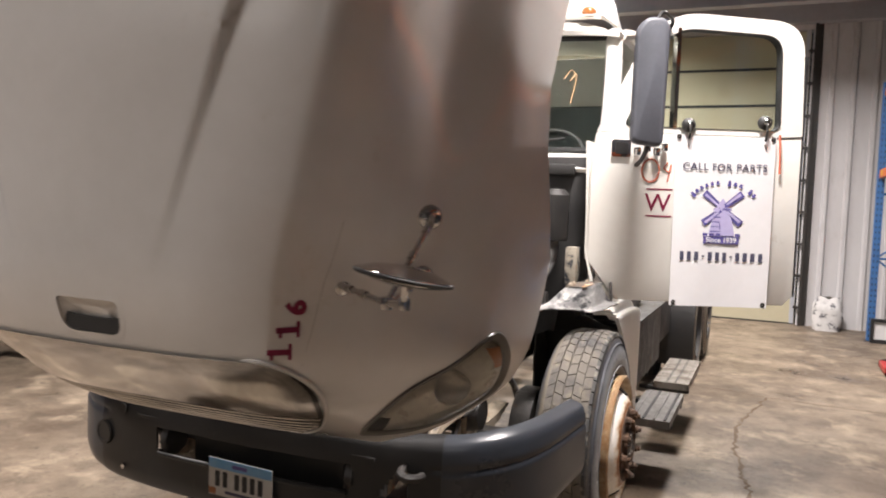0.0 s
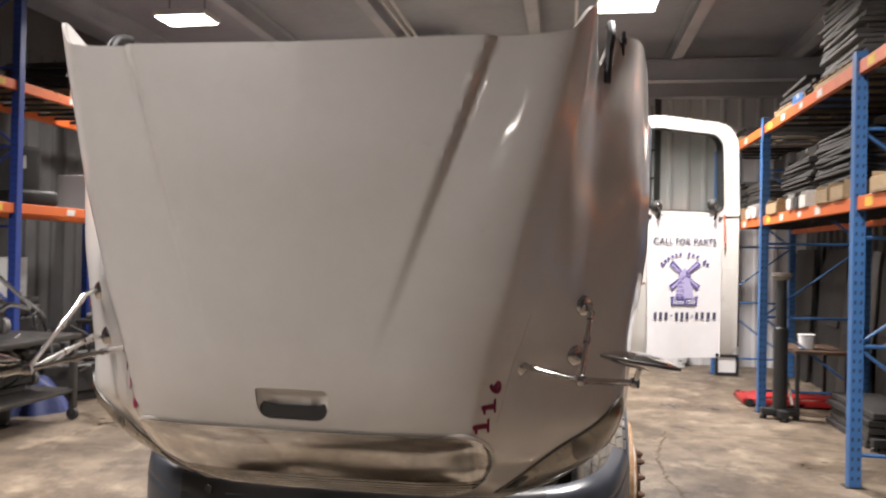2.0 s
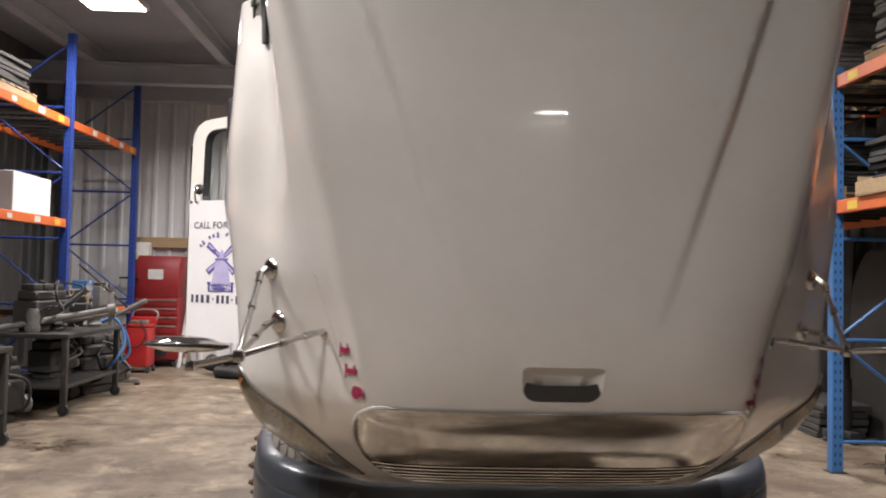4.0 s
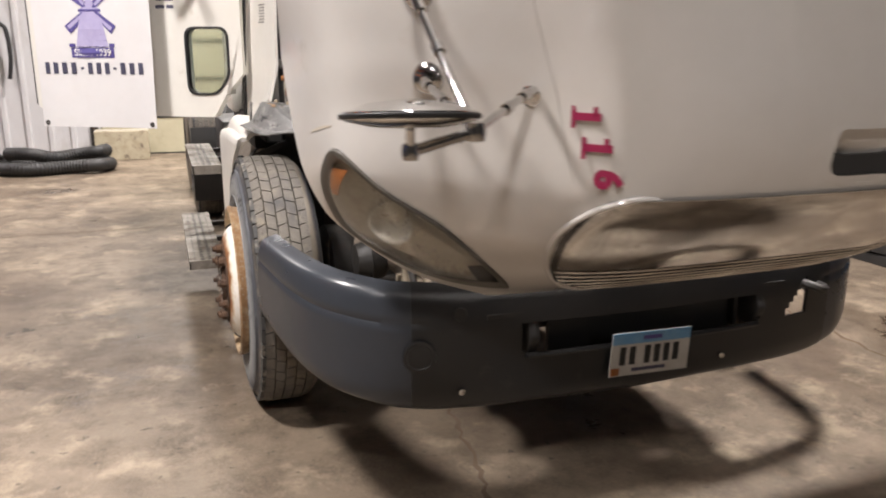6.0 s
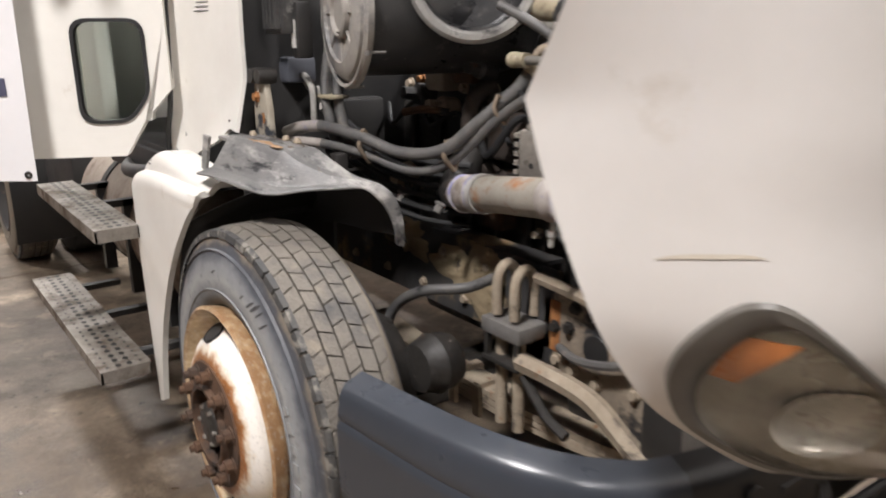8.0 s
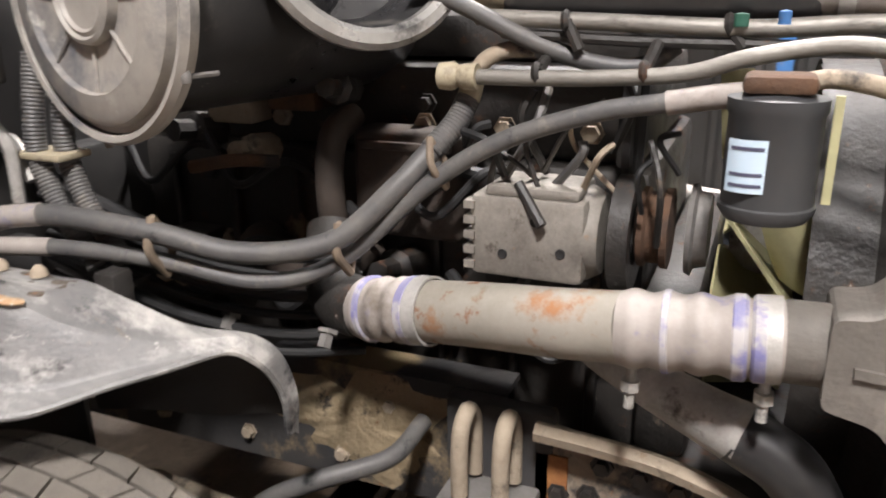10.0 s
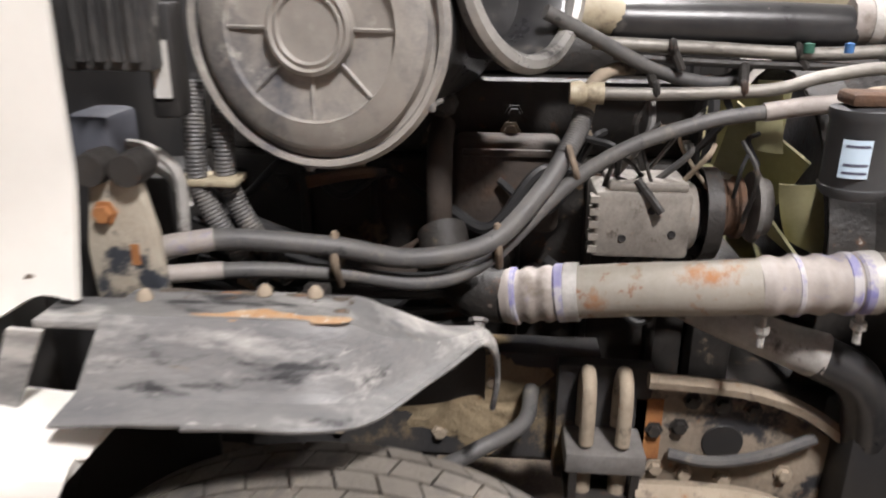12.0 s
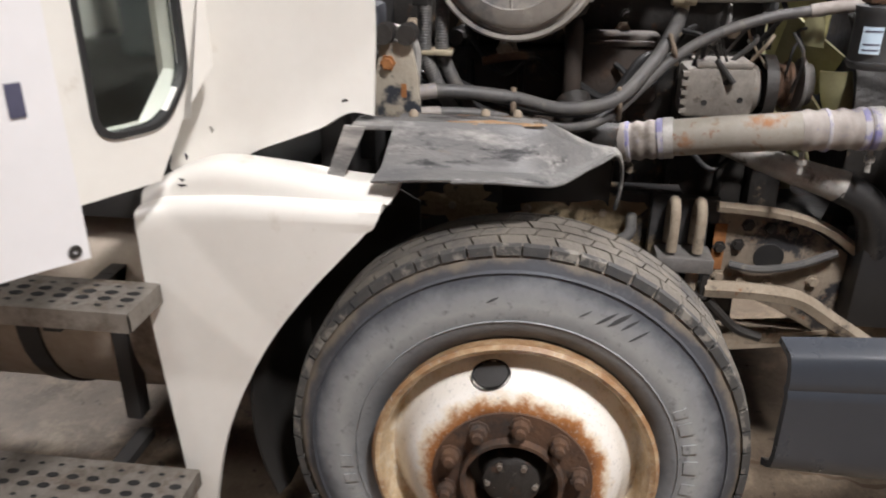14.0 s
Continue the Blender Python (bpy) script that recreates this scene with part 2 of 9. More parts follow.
M_REDDULL = surf("dull_red_cabinet_paint", (0.24, 0.013, 0.014), (0.17, 0.011, 0.012), 3, 0.4, 0.55, stains=(((0.06, 0.02, 0.02), 8, 0.6, 0.75, 0.7),))
M_TAG = surf("yellow_paper_tag", (0.72, 0.48, 0.05), (0.6, 0.4, 0.06), 9, 0.6)
M_WOOD = surf("weathered_pallet_wood", (0.42, 0.30, 0.17), (0.30, 0.20, 0.11), 5, 0.75, 0.9, stretch=(1, 8, 8), bump=0.2, per_object=0.35)
M_DARKPART = surf("dark_stored_parts", (0.020, 0.019, 0.019), (0.048, 0.042, 0.038), 7, 0.55, 0.8, bump=0.2, per_object=0.5)
M_GREYPART = surf("grey_stored_sheets", (0.20, 0.195, 0.185), (0.12, 0.115, 0.11), 5, 0.6, 0.8, per_object=0.3)
M_CARD = surf("brown_cardboard", (0.40, 0.27, 0.15), (0.32, 0.21, 0.11), 4, 0.8, 0.9, per_object=0.3)
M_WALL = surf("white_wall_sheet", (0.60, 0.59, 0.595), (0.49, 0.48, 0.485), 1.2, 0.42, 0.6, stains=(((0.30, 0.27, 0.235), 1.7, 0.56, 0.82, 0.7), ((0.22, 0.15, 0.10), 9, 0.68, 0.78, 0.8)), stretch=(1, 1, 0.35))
# wall sheet taken down to dark grey to cut bounced light
M_WALLDIM = surf("darkened_wall_sheet", (0.11, 0.108, 0.107), (0.075, 0.073, 0.072), 1.2, 0.5, 0.65, stains=(((0.08, 0.07, 0.06), 1.5, 0.5, 0.8, 0.7),), stretch=(1, 1, 0.35))
M_CEIL = surf("grey_roof_sheet", (0.36, 0.375, 0.42), (0.28, 0.29, 0.33), 0.8, 0.6, 0.75)
M_BEAM = surf("grey_steel_beam", (0.46, 0.475, 0.515), (0.36, 0.37, 0.405), 1.5, 0.55, 0.65)
M_DOORPANEL = surf("cream_door_panel", (0.50, 0.46, 0.33), (0.43, 0.39, 0.27), 1.4, 0.5, 0.62, stains=(((0.34, 0.29, 0.19), 2.5, 0.58, 0.8, 0.7),))
M_LAMPBODY = surf("white_lamp_housing", (0.7, 0.7, 0.7), (0.6, 0.6, 0.6), 4, 0.5)
M_BAG = surf("white_paper_bag", (0.66, 0.65, 0.64), (0.5, 0.49, 0.48), 9, 0.7, 0.85, bump=0.4, bscale=18, stains=(((0.10, 0.10, 0.11), 9, 0.56, 0.6, 0.8),))
M_AMBER = surf("amber_lens", (0.36, 0.13, 0.035), (0.28, 0.095, 0.028), 9, 0.25)
M_SEAT = surf("grey_cab_interior", (0.10, 0.12, 0.12), (0.07, 0.08, 0.08), 4, 0.7)
M_PLATE = surf("white_plate", (0.62, 0.62, 0.60), (0.5, 0.48, 0.44), 14, 0.4, 0.55)
M_PLATEBLUE = surf("blue_plate_band", (0.10, 0.32, 0.60), (0.22, 0.42, 0.62), 14, 0.4)
M_STICKER = surf("pale_blue_sticker", (0.48, 0.62, 0.74), (0.55, 0.64, 0.72), 12, 0.4)
M_LENSCLEAR = surf("hazy_lamp_reflector", (0.50, 0.465, 0.395), (0.30, 0.28, 0.235), 9, 0.2, 0.42, metal=0.3, bump=0.25, bscale=14)


def glass(name, tint, rough=0.02):
    m, t, b = nodes_of(name)
    b.inputs["Base Color"].default_value = rgb(tint)
    b.inputs["Roughness"].default_value = rough
    b.inputs["Transmission Weight"].default_value = 1.0
    b.inputs["IOR"].default_value = 1.3
    return m


M_GLASS = glass("greenish_cab_glass", (0.84, 0.91, 0.87))
M_LENS = glass("hazed_headlight_lens", (0.93, 0.915, 0.88), 0.06)


def glow(name, colour, strength):
    m, t, b = nodes_of(name)
    b.inputs["Base Color"].default_value = rgb((0.8, 0.8, 0.8))
    b.inputs["Emission Color"].default_value = rgb(colour)
    b.inputs["Emission Strength"].default_value = strength
    return m


M_GLOW = glow("lit_lamp_diffuser", (1.0, 0.97, 0.92), 14.0)


def concrete():
    m, t, b = nodes_of("stained_concrete")
    c = t.nodes.new("ShaderNodeTexCoord").outputs["Object"]
    n = noise_node(t, 0.9, 8, 0.68, c)
    col = ramp_node(t, n.outputs[0], 0.38, 0.62, (0.230, 0.181, 0.133), (0.098, 0.071, 0.049)).outputs[0]
    mid = noise_node(t, 3.2, 8, 0.72, c)
    col = mixed(t, ramp_node(t, mid.outputs[0], 0.47, 0.66).outputs[0], col, (0.082, 0.060, 0.042))
    pale = noise_node(t, 2.3, 8, 0.74, c)
    col = mixed(t, ramp_node(t, pale.outputs[0], 0.53, 0.68).outputs[0], col, (0.380, 0.306, 0.220))
    oil = noise_node(t, 0.62, 7, 0.72, c)
    oilf = ramp_node(t, oil.outputs[0], 0.565, 0.65).outputs[0]
    col = mixed(t, oilf, col, (0.058, 0.041, 0.028))
    drip = noise_node(t, 3.7, 5, 0.62, c)
    dripf = ramp_node(t, drip.outputs[0], 0.66, 0.70).outputs[0]
    col = mixed(t, dripf, col, (0.039, 0.030, 0.023))
    spots = noise_node(t, 17, 4, 0.6, c)
    col = mixed(t, ramp_node(t, spots.outputs[0], 0.64, 0.69).outputs[0], col, (0.055, 0.041, 0.030))
    fine = noise_node(t, 70, 5, 0.75, c)
    col = mixed(t, ramp_node(t, fine.outputs[0], 0.50, 0.72).outputs[0], col, mixed(t, ramp_node(t, n.outputs[0], 0.4, 0.62).outputs[0], (0.285, 0.224, 0.157), (0.125, 0.091, 0.062)))
    t.links.new(col, b.inputs["Base Color"])
    r = ramp_node(t, mid.outputs[0], 0.3, 0.7, (0.40,) * 3, (0.62,) * 3).outputs[0]
    t.links.new(mixed(t, oilf, r, (0.25,) * 3), b.inputs["Roughness"])
    bp = t.nodes.new("ShaderNodeBump")
    bp.inputs["Strength"].default_value, bp.inputs["Distance"].default_value = 0.4, 0.006
    t.links.new(fine.outputs[0], bp.inputs["Height"])
    t.links.new(bp.outputs[0], b.inputs["Normal"])
    return m


M_FLOOR = concrete()
M_CRACK = surf("dirt_filled_crack", (0.10, 0.07, 0.045), (0.16, 0.115, 0.08), 12, 0.9)


# ---- builders ----
ORIGIN = {}


def link_mesh(name, bm, material, smooth=True):
    me = bpy.data.meshes.new(name)
    bmesh.ops.recalc_face_normals(bm, faces=bm.faces[:])
    bm.to_mesh(me)
    bm.free()
    for m in (material if isinstance(material, (list, tuple)) else [material]):
        me.materials.append(m)
    if smooth:
        me.polygons.foreach_set("use_smooth", [True] * len(me.polygons))
        me.set_sharp_from_angle(angle=radians(38))
    return new(name, me)


def thing(name, at, label, category, group="", kind=""):
    """An empty at the base of a thing, under which its parts go."""
    ob = new(name)
    ob.location = at
    ORIGIN[ob] = Vector(at)
    return tagged(ob, label, category, group, kind)


def part(name, bm, material, parent, label="", smooth=True):
    """One mesh, given in world coordinates, as a part of a thing or of another part."""
    bmesh.ops.translate(bm, verts=bm.verts[:], vec=-ORIGIN[parent])
    ob = link_mesh(name, bm, material, smooth)
    ob.parent = parent
    ORIGIN[ob] = ORIGIN[parent]
    return tagged(ob, label)


def solo(name, bm, material, at, label, category, group="", kind="", smooth=True):
    """A thing that is one mesh."""
    bmesh.ops.translate(bm, verts=bm.verts[:], vec=-Vector(at))
    ob = link_mesh(name, bm, material, smooth)
    ob.location = at
    ORIGIN[ob] = Vector(at)
    return tagged(ob, label, category, group, kind)


def spline(xs, ys, x):
    """A smooth curve through a few keys."""
    n = len(xs)
    i = min(max(sum(1 for v in xs if v <= x) - 1, 0), n - 2)
    h = xs[i + 1] - xs[i]
    t = min(max((x - xs[i]) / h, 0.0), 1.0)

    def slope(k):
        if k == 0:
            return (ys[1] - ys[0]) / (xs[1] - xs[0])
        if k == n - 1:
            return (ys[-1] - ys[-2]) / (xs[-1] - xs[-2])
        a, b = (ys[k] - ys[k - 1]) / (xs[k] - xs[k - 1]), (ys[k + 1] - ys[k]) / (xs[k + 1] - xs[k])
        return 0.0 if a * b <= 0 else 2 * a * b / (a + b)

    m0, m1 = slope(i) * h, slope(i + 1) * h
    return (2 * t**3 - 3 * t * t + 1) * ys[i] + (t**3 - 2 * t * t + t) * m0 + (3 * t * t - 2 * t**3) * ys[i + 1] + (t**3 - t * t) * m1


def add(bm, other):
    """Joins another bmesh into bm."""
    me = bpy.data.meshes.new("joined")
    other.to_mesh(me)
    other.free()
    bm.from_mesh(me)
    bpy.data.meshes.remove(me)
    return bm


def join(*parts):
    bm = parts[0]
    for p in parts[1:]:
        add(bm, p)
    return bm


def box(x0, x1, y0, y1, z0, z1, bevel=0.0, seg=2):
    bm = bmesh.new()
    bmesh.ops.create_cube(bm, size=1.0, matrix=Matrix.Translation(((x0 + x1) / 2, (y0 + y1) / 2, (z0 + z1) / 2))
                          @ Matrix.Diagonal((abs(x1 - x0), abs(y1 - y0), abs(z1 - z0), 1)))
    if bevel:
        bmesh.ops.bevel(bm, geom=bm.edges[:], offset=bevel, segments=seg, profile=0.5, affect="EDGES")
    return bm


def turned(bm, m):
    bmesh.ops.transform(bm, matrix=m, verts=bm.verts[:])
    return bm


def smooth_path(points, n=8):
    """Points along a Catmull-Rom curve."""
    p = [Vector(q) for q in points]
    p = [2 * p[0] - p[1]] + p + [2 * p[-1] - p[-2]]
    out = []
    for i in range(1, len(p) - 2):
        for k in range(n):
            t = k / n
            out.append(0.5 * (2 * p[i] + (p[i + 1] - p[i - 1]) * t + (2 * p[i - 1] - 5 * p[i] + 4 * p[i + 1] - p[i + 2]) * t * t
                              + (3 * p[i] - p[i - 1] - 3 * p[i + 1] + p[i + 2]) * t**3))
    out.append(p[-2])
    return out


def tube(points, radius, seg=10, n=8, straight=False, closed=False, ribs=0.0):
    """A pipe along points. radius: a number or a function of the way along, 0 to 1. ribs: the height of rings along it."""
    path = [Vector(q) for q in points] if straight else smooth_path(points, n)
    bm = bmesh.new()
    rings, up = [], None
    for i, p in enumerate(path):
        d = (path[min(i + 1, len(path) - 1)] - path[max(i - 1, 0)]).normalized()
        if closed:
            d = (path[(i + 1) % len(path)] - path[i - 1]).normalized()
        if up is None:
            up = d.orthogonal().normalized()
        up = (up - d * up.dot(d)).normalized()
        side = d.cross(up)
        r = radius(i / max(1, len(path) - 1)) if callable(radius) else radius
        r += ribs * (i % 2)
        rings.append([bm.verts.new(p + r * (math.cos(a) * up + math.sin(a) * side)) for a in [2 * math.pi * k / seg for k in range(seg)]])
    pairs = list(zip(rings, rings[1:])) + ([(rings[-1], rings[0])] if closed else [])
    for a, b in pairs:
        for k in range(seg):
            bm.faces.new((a[k], a[(k + 1) % seg], b[(k + 1) % seg], b[k]))
    if not closed:
        bm.faces.new(rings[0][::-1])
        bm.faces.new(rings[-1])
    return bm


def ribbed(points, radius, rib, pitch=0.007, seg=12):
    """A corrugated pipe."""
    p = smooth_path(points, 24)
    length = sum((b - a).length for a, b in zip(p, p[1:]))
    n = max(4, int(length / pitch))
    out, run, k, step = [], 0.0, 0, length / n
    for a, b in zip(p, p[1:]):
        d = (b - a).length
        while k * step <= run + d + 1e-9 and k <= n:
            out.append(a.lerp(b, (k * step - run) / d if d > 1e-9 else 0))
            k += 1
        run += d
    return tube(out, radius, seg, straight=True, ribs=rib)


def lathe(profile, m, seg=32, closed=False):
    """A turned body: (radius, height) pairs round the z axis of m."""
    bm = bmesh.new()
    rings = []
    for r, h in profile:
        if r < 1e-6:
            rings.append([bm.verts.new(m @ Vector((0, 0, h)))])
        else:
            rings.append([bm.verts.new(m @ Vector((r * math.cos(2 * math.pi * k / seg), r * math.sin(2 * math.pi * k / seg), h))) for k in range(seg)])
    for a, b in list(zip(rings, rings[1:])) + ([(rings[-1], rings[0])] if closed else []):
        for k in range(seg):
            va, vb = (a[k % len(a)], a[(k + 1) % len(a)]), (b[k % len(b)], b[(k + 1) % len(b)])
            face = [va[0]] + ([va[1]] if len(a) > 1 else []) + ([vb[1]] if len(b) > 1 else []) + [vb[0]]
            bm.faces.new(face)
    return bm


def prism(outline, m, depth, bevel=0.0, seg=2):
    """An outline in the xy plane of m, given depth along its z."""
    bm = bmesh.new()
    lower = [bm.verts.new((x, y, 0)) for x, y in outline]
    face = bm.faces.new(lower)
    made = bmesh.ops.extrude_face_region(bm, geom=[face])
    bmesh.ops.translate(bm, verts=[v for v in made["geom"] if isinstance(v, bmesh.types.BMVert)], vec=(0, 0, depth))
    if bevel:
        bmesh.ops.recalc_face_normals(bm, faces=bm.faces[:])
        edges = [e for e in bm.edges if len(e.link_faces) == 2 and e.calc_face_angle(0) > 0.8]
        bmesh.ops.bevel(bm, geom=edges, offset=bevel, segments=seg, profile=0.5, affect="EDGES")
    return turned(bm, m)


def rounded(points, r, n=5):
    """An outline with its corners rounded; r is a number or one for each corner."""
    out, p = [], [Vector((*q, 0)) for q in points]
    for i, c in enumerate(p):
        a, b = p[i - 1] - c, p[(i + 1) % len(p)] - c
        rr = r[i] if isinstance(r, (list, tuple)) else r
        k = min(rr, 0.49 * a.length, 0.49 * b.length)
        s, e = c + a.normalized() * k, c + b.normalized() * k
        for j in range(n + 1):
            t = j / n
            q = (1 - t) ** 2 * s + 2 * t * (1 - t) * c + t * t * e
            out.append((q.x, q.y))
    return out


def ring(outer, inner, m, depth):
    """A flat frame between two outlines with as many points."""
    bm = bmesh.new()
    rows = [[bm.verts.new(m @ Vector((x, y, h))) for x, y in pts] for pts, h in ((outer, 0), (outer, depth), (inner, depth), (inner, 0))]
    n = len(outer)
    for a, b in zip(rows, rows[1:] + rows[:1]):
        for k in range(n):
            bm.faces.new((a[k], a[(k + 1) % n], b[(k + 1) % n], b[k]))
    return bm


def sheet(fn, nu, nv, thick=0.0, keep=None):
    """A surface fn(u, v) for u, v from 0 to 1, with thickness against its normals."""
    bm = bmesh.new()
    g = [[bm.verts.new(fn(i / nu, j / nv)) for i in range(nu + 1)] for j in range(nv + 1)]
    for j in range(nv):
        for i in range(nu):
            if keep is None or keep((i + 0.5) / nu, (j + 0.5) / nv):
                bm.faces.new((g[j][i], g[j][i + 1], g[j + 1][i + 1], g[j + 1][i]))
    bmesh.ops.delete(bm, geom=[v for v in bm.verts if not v.link_faces], context="VERTS")
    if thick:
        bm.normal_update()
        bmesh.ops.solidify(bm, geom=bm.faces[:], thickness=thick)
    return bm


def lettering(body, size, m, depth=0.002, stretch=1.0, spacing=1.0, bold=0.0):
    """Words as a mesh, centred on the xy plane of m."""
    cu = bpy.data.curves.new("lettering", "FONT")
    cu.body, cu.size, cu.align_x, cu.align_y, cu.extrude, cu.space_character = body, size, "CENTER", "CENTER", depth, spacing
    cu.resolution_u = 3
    cu.offset = bold
    ob = bpy.data.objects.new("lettering", cu)
    me = bpy.data.meshes.new_from_object(ob)
    bm = bmesh.new()
    bm.from_mesh(me)
    bpy.data.objects.remove(ob)
    bpy.data.curves.remove(cu)
    bpy.data.meshes.remove(me)
    return turned(bm, m @ Matrix.Diagonal((stretch, 1, 1, 1)))


def axes(origin, xdir, ydir):
    """A matrix with the given x and y directions."""
    x = Vector(xdir).normalized()
    z = x.cross(Vector(ydir)).normalized()
    y = z.cross(x)
    m = Matrix((x, y, z)).transposed().to_4x4()
    m.translation = origin
    return m


def along(a, b):
    """A matrix at a whose z axis points to b."""
    d = Vector(b) - Vector(a)
    return Matrix.Translation(a) @ d.to_track_quat("Z", "Y").to_matrix().to_4x4()


def rod(a, b, r, seg=10):
    return tube([a, b], r, seg, straight=True)


def bolt(at, direction, r=0.012, h=0.014):
    m = along(at, Vector(at) + Vector(direction))
    return lathe([(0, 0), (r * 1.5, 0), (r * 1.5, h * 0.25), (r, h * 0.25), (r, h), (0, h)], m, 6)


# ---- structure of the hall ----
X0, X1, Y0, Y1 = -6.7, 4.7, -11.0, 8.85


def ribbed_sheet(length, height, m, pitch=0.28, rise=0.034, rib=0.045):
    """A profiled wall sheet standing on the x axis of m, its ribs towards z."""
    prof = []
    x = 0.0
    while x < length - 1e-6:
        for dx, h in ((0, 0), (pitch - rib * 2, 0), (pitch - rib * 1.5, rise), (pitch - rib * 0.5, rise)):
            if x + dx <= length:
                prof.append((x + dx, h))
        x += pitch
    prof.append((length, 0))
    bm = bmesh.new()
    rows = [[bm.verts.new(m @ Vector((a, z, -h))) for a, h in prof] for z in (0, height)]
    for k in range(len(prof) - 1):
        bm.faces.new((rows[0][k], rows[0][k + 1], rows[1][k + 1], rows[1][k]))
    return bm


floor = solo("floor", box(X0 - 0.3, X1 + 0.3, Y0 - 0.3, Y1 + 0.3, -0.2, 0.0), M_FLOOR, (0, 0, 0),
             "stained tan concrete workshop floor with oil marks", "floor", kind="structure", smooth=False)


def crack(points, width, seed):
    """A ragged strip of dirt in a crack, lying on the floor."""
    rng = random.Random(seed)
    path = smooth_path([(x, y, 0) for x, y in points], 14)
    bm, last = bmesh.new(), None
    for i, p in enumerate(path):
        d = (path[min(i + 1, len(path) - 1)] - path[max(i - 1, 0)]).normalized()
        s = Vector((-d.y, d.x, 0))
        c = p + s * rng.uniform(-1, 1) * width * 1.4
        w = width * rng.uniform(0.35, 1.0)
        pair = [bm.verts.new(c + s * w + Vector((0, 0, 0.0025))), bm.verts.new(c - s * w + Vector((0, 0, 0.0025)))]
        if last:
            bm.faces.new((last[0], last[1], pair[1], pair[0]))
        last = pair
    return bm


part("floor_crack", crack([(1.88, 3.66), (1.72, 2.9), (1.66, 2.3), (1.74, 1.5), (1.80, 1.1), (1.92, 0.3), (1.85, -0.8), (2.0, -2.2)], 0.016, 3), M_CRACK, floor, "dirt-filled crack in the concrete")
part("floor_joint", crack([(X0 + 0.1, 3.62), (-4, 3.63), (-2.6, 3.63), (-1.5, 3.65), (0, 3.66), (1.4, 3.8), (1.9, 3.68), (3.0, 3.62), (X1 - 0.1, 3.6)], 0.009, 5), M_CRACK, floor, "dark joint across the concrete")
part("floor_crack", crack([(-0.75, -2.3), (-0.6, -1.6), (-0.5, -1.0), (-0.42, -0.4), (-0.5, 0.3)], 0.012, 8), M_CRACK, floor, "dirt-filled crack in the concrete")

DOOR_A, DOOR_B, DOOR_H = -2.3, 2.22, 4.35
wall_n = solo("wall_north", join(box(X0 - 0.2, DOOR_A, Y1, Y1 + 0.2, 0, CEILING_Z), box(DOOR_B, X1 + 0.2, Y1, Y1 + 0.2, 0, CEILING_Z),
              box(DOOR_A, DOOR_B, Y1, Y1 + 0.2, DOOR_H, CEILING_Z)), M_WALL, (0, Y1, 0), "white profiled metal wall of the workshop", "wall", kind="structure", smooth=False)
for a, b in ((X0, DOOR_A - 0.12), (DOOR_B + 0.14, X1)):
    part("wall_sheet", ribbed_sheet(b - a, 4.5, axes((b, Y1 - 0.004, 0), (-1, 0, 0), (0, 0, 1))), M_WALL, wall_n, smooth=False)
wall_w = solo("wall_west", box(X0 - 0.2, X0, Y0, Y1, 0, CEILING_Z), M_WALLDIM, (X0, 0, 0), "profiled metal wall behind the racks, darkened to cut bounced light", "wall", kind="structure", smooth=False)
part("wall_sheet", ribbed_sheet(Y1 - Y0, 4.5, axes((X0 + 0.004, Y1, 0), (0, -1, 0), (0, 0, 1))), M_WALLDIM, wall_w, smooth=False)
wall_e = solo("wall_east", box(X1, X1 + 0.2, Y0, Y1, 0, CEILING_Z), M_WALLDIM, (X1, 0, 0), "profiled metal wall behind the racks, darkened to cut bounced light", "wall", kind="structure", smooth=False)
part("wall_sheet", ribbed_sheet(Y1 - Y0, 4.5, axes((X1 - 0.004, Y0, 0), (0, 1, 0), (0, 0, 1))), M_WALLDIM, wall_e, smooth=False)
# out of view; kept dark so the truck's front reflects little light
solo("wall_south", box(X0 - 0.2, X1 + 0.2, Y0 - 0.2, Y0, 0, CEILING_Z), M_WALLDIM, (0, Y0, 0), "unseen end wall of the hall, darkened to cut reflected light", "wall", kind="structure", smooth=False)
solo("ceiling", box(X0 - 0.2, X1 + 0.2, Y0 - 0.2, Y1 + 0.2, CEILING_Z, CEILING_Z + 0.15), M_CEIL, (0, 0, CEILING_Z), "grey sheet-metal workshop roof", "ceiling", kind="structure", smooth=False)

# sectional door
door_n = thing("door_1", (0, Y1, 0), "cream sectional roll-up door with dark joints", "garage door", kind="structure")
rows_n = 8
for k in range(rows_n):
    z0 = k * DOOR_H / rows_n
    part("door_panel", box(DOOR_A + 0.02, DOOR_B - 0.02, Y1 + 0.06, Y1 + 0.11, z0 + 0.012, z0 + DOOR_H / rows_n - 0.012, 0.006, 1), M_DOORPANEL, door_n, smooth=False)
    part("door_hinge_rail", box(DOOR_A + 0.02, DOOR_B - 0.02, Y1 + 0.05, Y1 + 0.075, z0 - 0.018, z0 + 0.02), M_TRIM, door_n, "dark joint strip", smooth=False)
for x in (DOOR_A + 0.5, 0.0, DOOR_B - 0.06):
    part("door_stile", box(x - 0.03, x + 0.03, Y1 + 0.03, Y1 + 0.06, 0.02, DOOR_H), M_BEAM, door_n, smooth=False)
